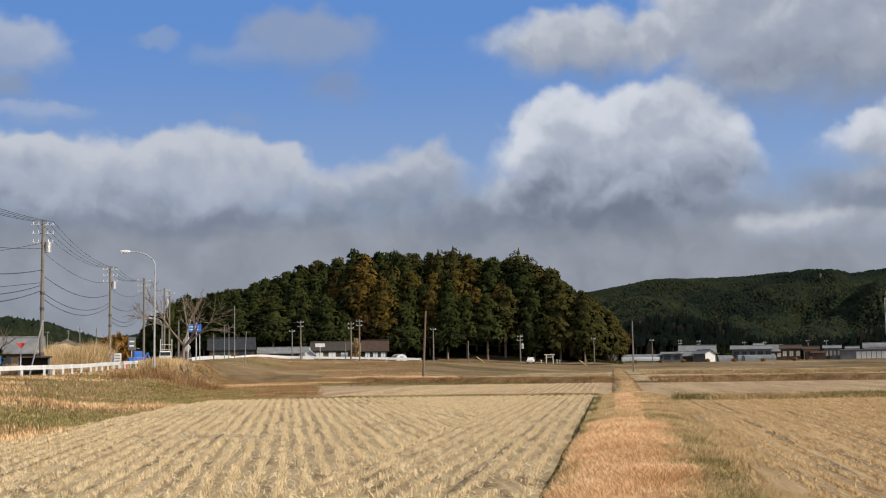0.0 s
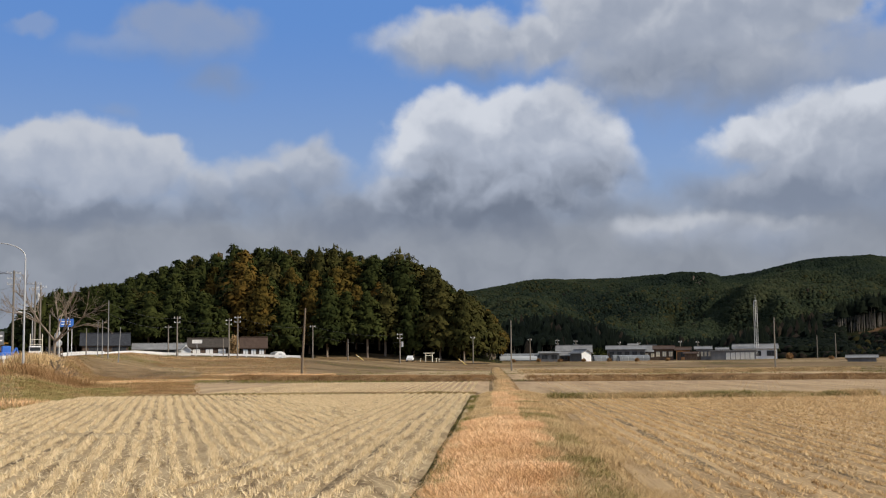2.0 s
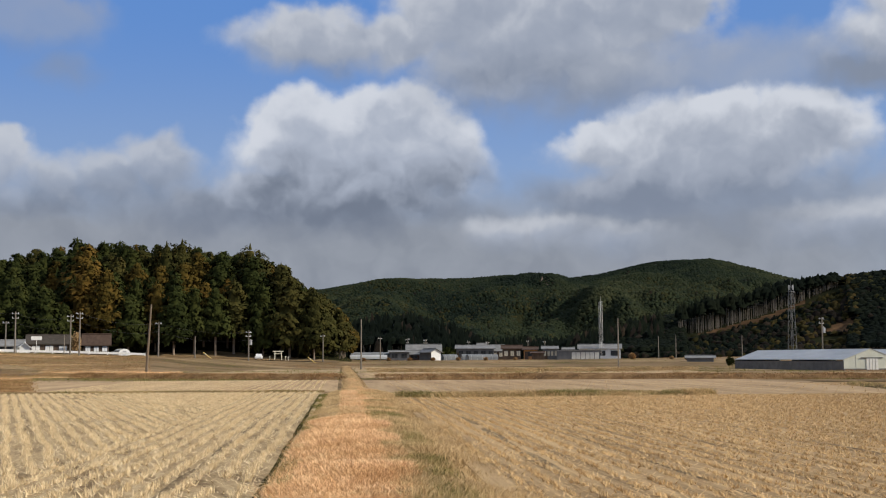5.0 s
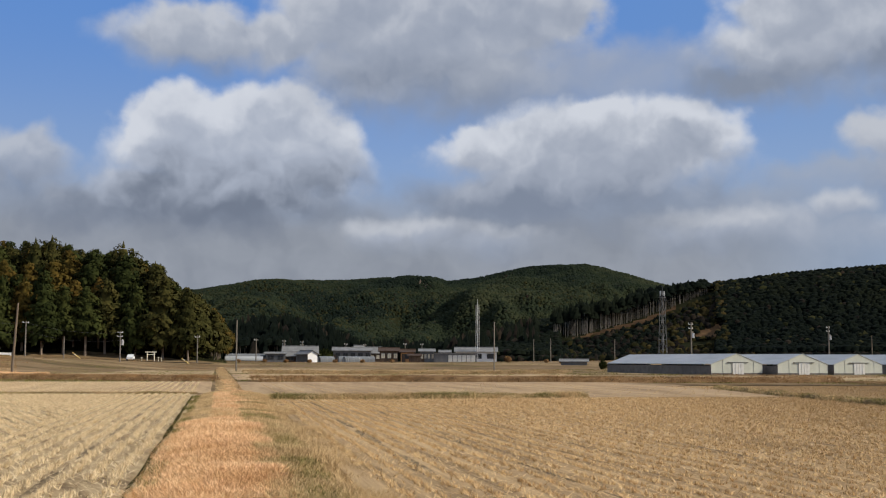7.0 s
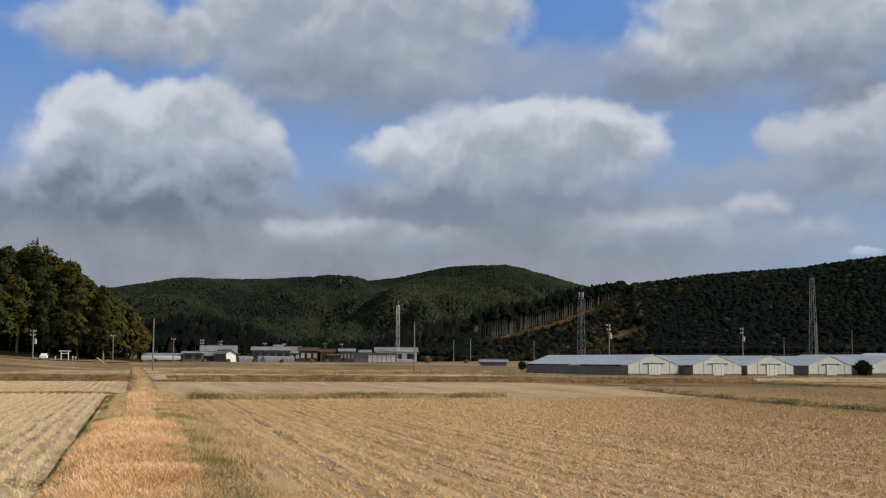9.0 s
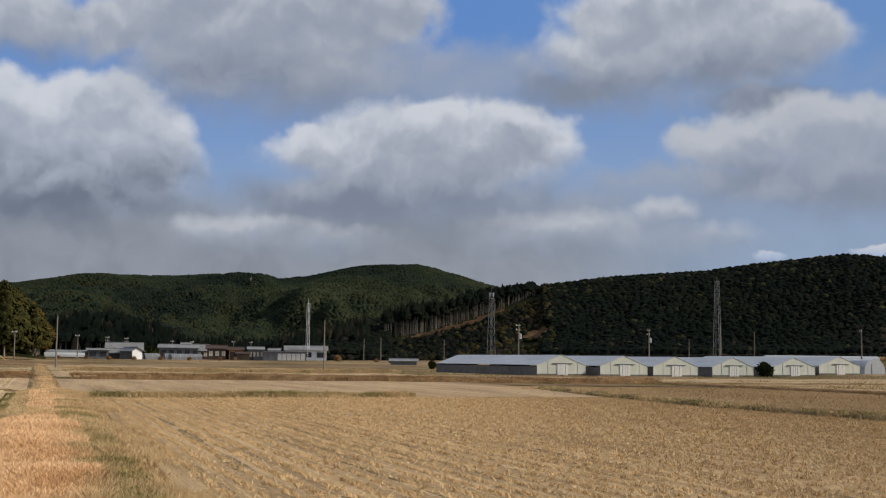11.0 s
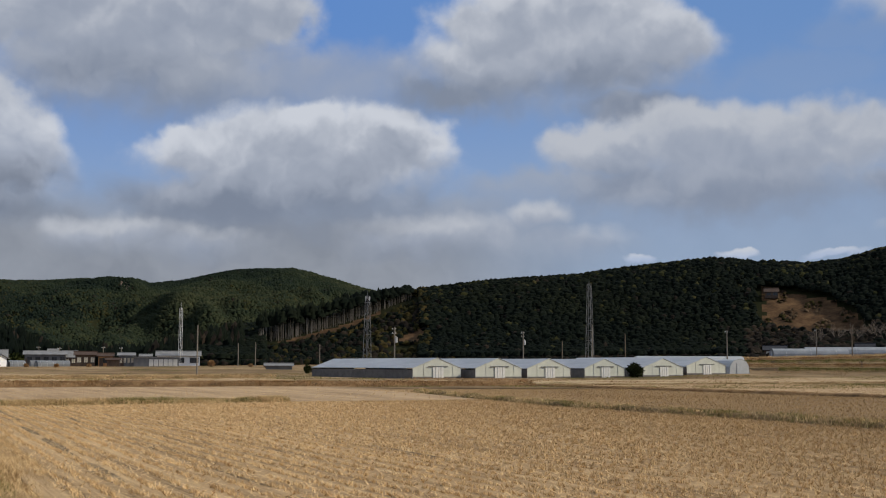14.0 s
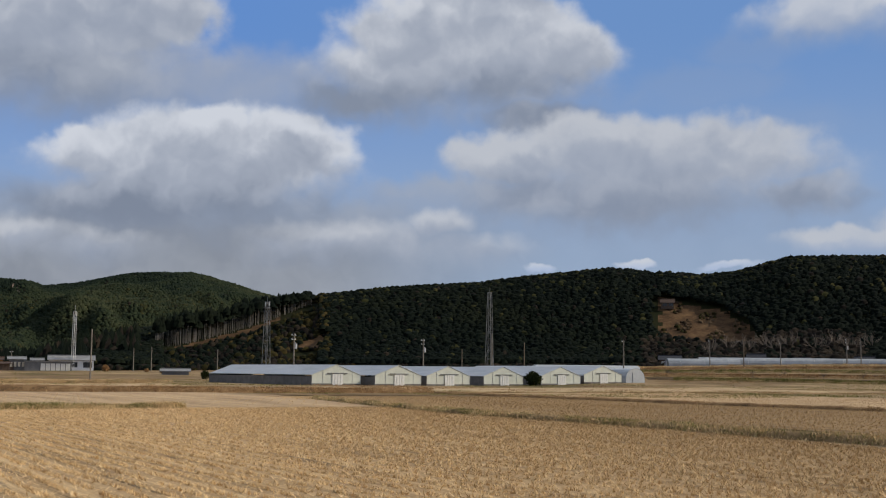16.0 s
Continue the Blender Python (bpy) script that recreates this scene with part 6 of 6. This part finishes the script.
house(25.2, 272, 5.8, 3, 0.8, 1.2, WALL_GREY, ROOF_GREY, "low pale-roofed hut at the field edge", name="shed", windows=0, door=False)
house(48.3, 384, 6.5, 6, 2.0, 3.2, WALL_WOOD, TILE_DARK, "dark house at the foot of the bare slope", windows=3, pane=WALL_WHITE)
house(52.2, 378, 5.0, 5, 2.4, 3.9, WALL_WHITE, TILE_DARK, "white house among bare trees", windows=2)
house(54.2, 372, 4.0, 4, 1.8, 2.7, WALL_CREAM, ROOF_GREY, "small cream hut at the hill foot", name="shed", windows=1)
house(56.9, 372, 5.0, 4, 2.0, 3.0, WALL_WOOD, TILE_DARK, "dark wooden house at the hill foot", windows=2)
house(48.2, 446, 4.5, 4, 2.0, 3.2, WALL_WOOD, TILE_BROWN, "small brown house on the bare slope", windows=2)
# row of garages with white shutters
_g = thing("garage_row", pose(*at(19.58, 304), 0, 0, -19.0), "low garage block with white roller shutters", "garage")
one_box("wall", (0, 2, 1.0), (10.8, 4, 2.4), WALL_GREY, _g)
one_box("roof", (0, 2, 2.3), (11.2, 4.6, 0.18), ROOF_GREY, _g)
for k in range(6):
    sh = one_box("shutter", (-1.2 + 1.15 * k, -0.04, 0.95), (1.0, 0.06, 1.7), DOOR_WHITE, _g)
    one_box("slat", (-1.2 + 1.15 * k, -0.08, 0.95), (1.0, 0.03, 0.05), WHITE_STEEL, sh)
# shrine gate at the edge of the woods
_t = thing("shrine_gate", pose(*at(5.4, 258), 0, 0, -5), "small pale stone shrine gate by the woods", "shrine gate")
for s in (-1, 1):
    one_rod("pillar", (s * 0.75, 0, -0.2), (s * 0.68, 0, 1.75), 0.11, 0.1, WALL_CREAM, _t, 8)
one_box("lintel", (0, 0, 1.85), (2.3, 0.25, 0.2), WALL_CREAM, _t, bevel=0.04)
one_box("tie_beam", (0, 0, 1.35), (1.8, 0.14, 0.14), WALL_CREAM, _t)
for k, (db, hh) in enumerate(((0.35, 0.9), (0.48, 0.8), (-0.4, 0.7))):
    q = at(5.4 + db, 258)
    ln = thing("stone_lantern", pose(*q), "small pale stone lantern by the shrine gate", "stone lantern", "stone lanterns")
    one_rod("shaft", (0, 0, -0.1), (0, 0, hh * 0.6), 0.1, 0.08, WALL_CREAM, ln, 6)
    one_box("light_box", (0, 0, hh * 0.72), (0.26, 0.26, hh * 0.22), WALL_CREAM, ln, bevel=0.02)
    one_rod("cap", (0, 0, hh * 0.83), (0, 0, hh), 0.26, 0.05, WALL_CREAM, ln, 6)


# ---- roadside things ----
def sign(b, r, low, high, wide, mat, label, shape="board", posts=1, bars=None):
    p = at(b, r)
    z0, z1 = EYE + r * math.tan(radians(low)) - p.z, EYE + r * math.tan(radians(high)) - p.z
    t = thing("road_sign", pose(*p, 0, 0, -b), label, "sign")
    for k in range(posts):
        x = 0 if posts == 1 else (-0.4 + 0.8 * k) * wide
        one_rod("post", (x, 0.06, -0.3), (x, 0.06, z1 - 0.05), 0.045, 0.045, WHITE_STEEL, t, 7)
    bm = bmesh.new()
    if shape == "triangle":
        a = [bm.verts.new(q) for q in ((-wide / 2, 0, z1), (wide / 2, 0, z1), (0.0, 0, z0))]
        c = [bm.verts.new((v.co.x, 0.03, v.co.z)) for v in a]
        bm.faces.new(a)
        bm.faces.new(c)
        for k in range(3):
            bm.faces.new((a[k], a[(k + 1) % 3], c[(k + 1) % 3], c[k]))
    else:
        box(bm, (0, 0, (z0 + z1) / 2), (wide, 0.05, z1 - z0), 0, 0.015)
    pl = part("panel", bm, mat, t)
    for k in range(bars or 0):
        one_box("bar", (0, -0.034, z0 + (z1 - z0) * (k + 1) / (bars + 1)), (wide * 0.62, 0.012, (z1 - z0) * 0.12), WHITE_STEEL if mat is not WHITE_STEEL else DARK_STEEL, pl)
    return t


sign(-18.92, 98, 0.98, 1.22, 0.75, RED, "red triangular road sign on a white post", "triangle", 1, None)
sign(-15.05, 128, 0.22, 0.72, 0.6, BLUE, "blue roadside board with white bars", "board", 2, 2)
sign(-14.72, 132, 0.38, 0.72, 0.75, WHITE_STEEL, "white notice board with dark bars", "board", 2, 2)
sign(-14.1, 140, 0.85, 1.45, 0.85, WALL_GREY, "grey roadside panel with pale bars", "board", 1, 2)
sign(-11.3, 150, 1.65, 2.02, 1.75, BLUE, "large blue direction sign on steel posts", "board", 2, 2)
sign(-11.55, 152, 1.15, 1.4, 0.6, WHITE_STEEL, "round white sign below the direction board", "board", 1, None)
sign(-5.45, 226, 0.88, 1.05, 1.8, WHITE_STEEL, "white board on a post before the farmhouse", "board", 1, None)
sign(-19.9, 92, 0.3, 0.65, 0.5, BLUE, "blue board beside the road", "board", 1, 1)
_p = at(-18.55, 97)
_lp = thing("leaning_pole", pose(*_p, 0, 13, 0), "thin steel pole leaning over the road edge", "pole")
one_rod("pole", (0, 0, -0.3), (0, 0, 4.4), 0.06, 0.05, STEEL, _lp, 7)
# bus shelter
_s = thing("bus_shelter", pose(*at(-18.35, 101), 0, 0, 12), "small dark open roadside shelter", "shelter")
one_box("back_wall", (0, 0.7, 0.7), (2.3, 0.06, 1.5), WALL_WOOD, _s)
for s in (-1, 1):
    one_box("side_wall", (s * 1.12, 0.1, 0.7), (0.06, 1.2, 1.5), WALL_GREY, _s)
one_box("roof", (0, 0.05, 1.5), (2.6, 1.6, 0.1), WALL_WOOD, _s)
one_box("bench", (0, 0.45, 0.42), (1.9, 0.35, 0.06), OLD_WOOD, _s)
# ladder frame by the road
_l = thing("frame_rack", pose(*at(-12.56, 156), 0, 0, 12), "pale wooden rack with rungs beside the road", "rack")
for s in (-1, 1):
    one_rod("upright", (s * 0.7, 0, -0.2), (s * 0.7, 0, 3.4), 0.07, 0.06, WALL_CREAM, _l, 6)
for k in range(4):
    one_rod("rung", (-0.7, 0, 0.9 + 0.6 * k), (0.7, 0, 0.9 + 0.6 * k), 0.04, 0.04, WALL_CREAM, _l, 5)


def vehicle(b, r, turn, size, body_mat, label, name="car", cab=0.55):
    ln, wd, hi = size
    v = thing(name, pose(*at(b, r, 0.04), 0, 0, turn), label, "car" if name == "car" else "truck")
    bm = bmesh.new()
    box(bm, (0, 0, hi * 0.38), (ln, wd, hi * 0.46), 0, 0.09)
    part("body", bm, body_mat, v)
    bm = bmesh.new()
    got = bmesh.ops.create_cube(bm, size=1.0, matrix=pose(ln * (0.5 - cab / 2) - 0.04, 0, hi * 0.8) @ Matrix.Diagonal((ln * cab, wd * 0.94, hi * 0.42, 1)))
    for q in got["verts"]:
        if q.co.z > hi * 0.8:
            q.co.x = (q.co.x - ln * (0.5 - cab / 2)) * 0.72 + ln * (0.5 - cab / 2)
            q.co.y *= 0.88
    c = part("cab", bm, body_mat, v)
    one_box("windscreen", (ln * 0.5 - 0.12, 0, hi * 0.8), (0.08, wd * 0.78, hi * 0.26), GLASS, c)
    for s in (-1, 1):
        one_box("side_window", (ln * (0.5 - cab / 2), s * wd * 0.45, hi * 0.8), (ln * cab * 0.55, 0.06, hi * 0.24), GLASS, c)
        one_box("headlight", (ln / 2, s * wd * 0.36, hi * 0.42), (0.06, 0.22, 0.14), PORCELAIN, v)
    one_box("bumper", (ln / 2 + 0.02, 0, hi * 0.22), (0.1, wd * 0.95, 0.16), DARK_STEEL, v, bevel=0.02)
    for sx in (-0.31, 0.31):
        for sy in (-1, 1):
            w = one_rod("wheel", (sx * ln, sy * (wd / 2 - 0.17), 0.28), (sx * ln, sy * (wd / 2 + 0.01), 0.28), 0.28, 0.28, RUBBER, v, 12)
            one_rod("rim", (sx * ln, sy * (wd / 2 - 0.02), 0.28), (sx * ln, sy * (wd / 2 + 0.02), 0.28), 0.16, 0.16, STEEL, w, 8)
    return v


vehicle(-12.62, 150, -75, (3.3, 1.5, 1.75), WALL_WHITE, "small white truck parked by the road", "truck", 0.4)
vehicle(-11.88, 153, -60, (3.6, 1.6, 1.45), WALL_WOOD, "dark red-brown car parked by the road")
vehicle(4.5, 256, 80, (3.4, 1.4, 1.2), WALL_WHITE, "small white car at the edge of the woods")
_x = thing("blue_excavator", pose(*at(-13.86, 138), 0, 0, 20), "blue digger parked beside the road", "excavator")
one_box("track", (0, -0.55, 0.25), (2.0, 0.35, 0.5), RUBBER, _x, bevel=0.1)
one_box("track", (0, 0.55, 0.25), (2.0, 0.35, 0.5), RUBBER, _x, bevel=0.1)
one_box("body", (-0.1, 0, 0.85), (1.8, 1.3, 0.7), BLUE, _x, bevel=0.08)
one_box("cab", (0.1, 0.2, 1.5), (0.9, 0.8, 0.8), BLUE, _x, bevel=0.05)
one_rod("boom", (0.6, -0.2, 0.9), (1.1, -0.2, 1.7), 0.13, 0.1, BLUE, _x, 6)
one_rod("dipper", (1.1, -0.2, 1.7), (1.4, -0.2, 0.8), 0.1, 0.08, BLUE, _x, 6)
for b, r in ((-14.35, 132), (-13.5, 136), (-13.35, 137)):
    k = thing("traffic_cone", pose(*at(b, r)), "red-orange traffic cone at the roadside", "traffic cone", "traffic cones")
    one_box("foot", (0, 0, 0.03), (0.5, 0.5, 0.06), RED, k)
    one_rod("cone", (0, 0, 0.05), (0, 0, 0.95), 0.24, 0.06, RED, k, 10)
    one_rod("band", (0, 0, 0.5), (0, 0, 0.66), 0.155, 0.125, WHITE_STEEL, k, 10)


# ---- bare trees, shrubs ----
def bare_tree(place, high, seed, label, mat=BARK, spread=0.5, twigs=5, name="bare_tree", first=0.3, rad=0.13, long=0.27, rise=0.7):
    rng = np.random.default_rng(seed)
    t = thing(name, pose(*place), label, "tree")
    limbs = []
    bm = bmesh.new()

    def grow(bm, a, d, length, r, depth):
        bend = d + Vector(rng.normal(0, 0.18, 3))
        b2 = a + bend.normalized() * length
        rod(bm, a, b2, r, r * 0.62, 6 if depth < 2 else 4)
        if depth >= twigs:
            return
        for _ in range(3 if depth else 4):
            nd = (bend.normalized() + Vector(rng.normal(0, spread, 3)) + Vector((0, 0, 0.12))).normalized()
            grow(bm, a.lerp(b2, rng.uniform(0.55, 1.0)), nd, length * rng.uniform(0.55, 0.8), r * 0.58, depth + 1)

    rod(bm, (0, 0, -0.2), (0.1, 0, high * first), rad, rad * 0.8, 8)
    part("trunk", bm, mat, t)
    for k in range(5):
        bm = bmesh.new()
        a = k * 1.257 + rng.uniform(-0.3, 0.3)
        d = Vector((math.cos(a) * 0.9, math.sin(a) * 0.9, rise)).normalized()
        grow(bm, Vector((0.1, 0, high * first * rng.uniform(0.85, 1.0))), d, high * long, rad * 0.6, 1)
        part("limb", bm, mat, t)
    return t


bare_tree(at(-11.8, 116), 7.6, 3, "spreading leafless tree beside the road", PALE_BARK, 0.34, 5, rad=0.17, long=0.4, rise=0.85)
bare_tree(at(-11.2, 92), 2.4, 8, "leafless shrub on the grassy bank", BARK, 0.6, 4, "bare_shrub", 0.12, 0.05)
bare_tree(at(-11.75, 98), 2.2, 9, "leafless shrub on the grassy bank", BARK, 0.6, 4, "bare_shrub", 0.12, 0.05)
bare_tree(at(-20.2, 120), 6.0, 12, "leafless brown tree beyond the road", BARK, 0.45, 4)
for k, (b, r, h) in enumerate(((48.2, 236, 1.6), (49.45, 238, 1.7), (52.05, 232, 1.9), (53.45, 240, 1.5), (55.15, 230, 1.9), (56.85, 236, 1.7))):
    bare_tree(at(b, r), h, 20 + k, "small leafless orchard tree on the terraces", BARK, 0.6, 3, "orchard_tree", 0.3, 0.06)


def shrub(place, high, wide, seed, mat, label):
    """A leafy bush: many small leaf sprays round short stems."""
    rng = np.random.default_rng(seed)
    t = thing("shrub", pose(*place), label, "shrub")
    bm = bmesh.new()
    for k in range(5):
        a = k * 1.257
        rod(bm, (0, 0, -0.1), (math.cos(a) * wide * 0.4, math.sin(a) * wide * 0.4, high * 0.6), 0.04, 0.015, 5)
    part("stem", bm, BARK, t)
    vs, fs = [], []
    for _ in range(420):
        d = rng.normal(0, 1, 3)
        d /= np.linalg.norm(d)
        c = d * np.array([wide, wide, high * 0.5]) * rng.uniform(0.45, 1.08) + np.array([0, 0, high * 0.52])
        c[2] = max(c[2], 0.05)
        for _k in range(3):
            k = len(vs)
            for _q in range(3):
                vs.append(tuple(c + rng.normal(0, 0.13 * wide, 3)))
            fs.append((k, k + 1, k + 2))
    o = sheet("foliage", vs, fs, mat, t)
    return t


shrub(at(42.0, 176), 2.0, 1.1, 1, CEDAR, "dark evergreen shrub between two greenhouses")
shrub(at(34.2, 168), 1.2, 0.7, 2, CEDAR, "small dark shrub between two greenhouses")
shrub(at(26.55, 246), 1.7, 0.8, 3, CEDAR, "dark round shrub at the field edge")
shrub(at(-20.6, 108), 3.2, 1.6, 4, CEDAR, "dark evergreen shrub beside the road")
shrub(at(-14.75, 190), 5.0, 2.6, 5, AUTUMN, "orange autumn shrub beyond the road")
shrub(at(-15.3, 196), 3.6, 2.2, 7, AUTUMN, "low orange autumn shrub beyond the road")
shrub(at(-3.75, 250), 4.4, 1.0, 8, WEEDS, "tall tan dead shrub behind a farmhouse")
shrub(at(22.08, 290), 1.4, 0.8, 9, RUST_GRASS, "dark dry heap of brush at the field edge")
shrub(at(13.4, 330), 3.0, 2.6, 6, CEDAR, "dark evergreen shrub behind a white shed")
for k, b in enumerate(np.linspace(-8.6, -4.6, 9)):
    shrub(at(b, 256 + 3 * math.sin(k)), 2.2, 1.5, 10 + k, RUST_CEDAR if k % 2 else CEDAR, "shrub at the foot of the wooded knoll")
for k, b in enumerate((9.4, 10.6, 11.6, 12.7, 13.9, 15.2, 16.6, 23.9, 24.6, 28.2)):
    shrub(at(b, 284 + 2 * math.sin(k * 2.1)), 0.75, 0.55, 40 + k, RUST_GRASS, "small dry clump at the edge of the fields")
_pg = np.random.default_rng(77)
_pp = np.concatenate([np.stack([at(b, r).x + _pg.normal(0, w, 700), at(b, r).y + _pg.normal(0, w, 700)], 1) for b, r, w in ((-12.9, 116, 0.9), (-12.3, 112, 0.8), (-15.5, 148, 1.6), (-16.4, 142, 1.6), (-16.0, 132, 1.4), (-17.0, 128, 1.2), (-18.9, 104, 0.7))])
blades("pampas_grass", _pp, 1.05, 0.06, DRY_GRASS, "tall dry pampas grass beside the road", 0.35, 2, 0.0, "grass", 0.1, 78)
_b, _r = _pg.uniform(-17.7, -15.2, 12000), _pg.uniform(112, 134, 12000)
_x, _y = _r * np.sin(np.radians(_b)), _r * np.cos(np.radians(_b))
_tall = 2.4 + 0.7 * ripple(_x, _y, 6.0, 3.0)
_keep = (_tall > 0.7) & (_r > table(_b, (-18, 112), (-16, 118), (-15, 124)))
blades("pampas_grass", np.stack([_x, _y], 1)[_keep], _tall[_keep], 0.05, DRY_GRASS, "dense tan thicket of dry pampas grass", 0.4, 2, 0.0, "grass", 0.15, 79)
# salmon-coloured dead grass round the leaning pole
_b, _r = _pg.uniform(-3.2, 0.9, 16000), _pg.uniform(124, 150, 16000)
_x, _y = _r * np.sin(np.radians(_b)), _r * np.cos(np.radians(_b))
_keep = ripple(_x, _y, 20, 7.0) + 0.5 * ripple(_x, _y, 5, 2.0) > -0.35
blades("russet_grass", np.stack([_x, _y], 1)[_keep], 0.3, 0.05, RED_GRASS, "salmon-coloured dead grass on the rough ground", 0.7, 2, 0.0, "grass", 0.2, 81)
# traffic mirrors under the direction sign
for b, e in ((-11.62, 1.25), (-11.62, 0.93)):
    p = at(b, 151)
    mr = thing("traffic_mirror", pose(*p, 0, 0, -b), "round grey convex traffic mirror on a post", "traffic mirror", "traffic mirrors")
    z = EYE + 151 * math.tan(radians(e)) - p.z
    one_rod("post", (0, 0.12, -0.2), (0, 0.12, z), 0.04, 0.04, STEEL, mr, 7)
    one_rod("hood", (0, 0.1, z), (0, -0.06, z), 0.46, 0.42, ALU, mr, 18)
    one_rod("mirror_face", (0, -0.06, z), (0, -0.08, z), 0.37, 0.34, STEEL, mr, 18)
# leaning marker posts along the lane
for b, r in ((2.3, 240), (7.15, 246)):
    mk = thing("marker_post", pose(*at(b, r), 0, -52, -b), "short yellow marker post leaning over the lane", "post", "marker posts")
    one_rod("post", (0, 0, -0.2), (0, 0, 1.9), 0.09, 0.09, YELLOW, mk, 7)
    one_rod("band", (0, 0, 1.2), (0, 0, 1.45), 0.095, 0.095, WHITE_STEEL, mk, 7)
# leafless trees below the bare slope
_bt = bare_tree(at(51.0, 398), 7.5, 41, "grey leafless tree below the bare slope", PALE_BARK, 0.5, 4, rad=0.16, long=0.34, rise=1.0)
for k, (b, r) in enumerate(((51.8, 396), (52.6, 400), (53.1, 394), (53.7, 398), (54.8, 395), (55.6, 399), (56.3, 394), (57.2, 397), (50.2, 392))):
    copy_thing(_bt, pose(*at(b, r), 0, 0, 67 * k))
# dry clumps and green grass on the bank
_pp = np.concatenate([np.stack([at(b, r).x + _pg.normal(0, w, 350), at(b, r).y + _pg.normal(0, w, 350)], 1) for b, r, w in ((-13.0, 96, 0.8), (-12.5, 90, 0.6), (-11.9, 94, 0.8), (-11.4, 88, 0.5), (-10.7, 92, 0.6), (-14.4, 88, 0.5))])
blades("bank_clumps", _pp, 0.7, 0.03, RUST_GRASS, "dry russet clumps on the grassy road bank", 0.7, 2, 0.0, "grass", 0.12, 84)
_b, _r = _pg.uniform(-13.0, -8.4, 14000), _pg.uniform(58, 84, 14000)
_x, _y = _r * np.sin(np.radians(_b)), _r * np.cos(np.radians(_b))
_keep = (ripple(_x, _y, 9, 5.0) > -0.2) & (_r > table(_b, (-13, 56), (-10.3, 70), (-8.4, 72)))
blades("green_grass", np.stack([_x, _y], 1)[_keep], 0.14, 0.035, PATH_GREEN, "low green grass at the foot of the bank", 0.7, 2, 0.0, "grass", 0.1, 83)
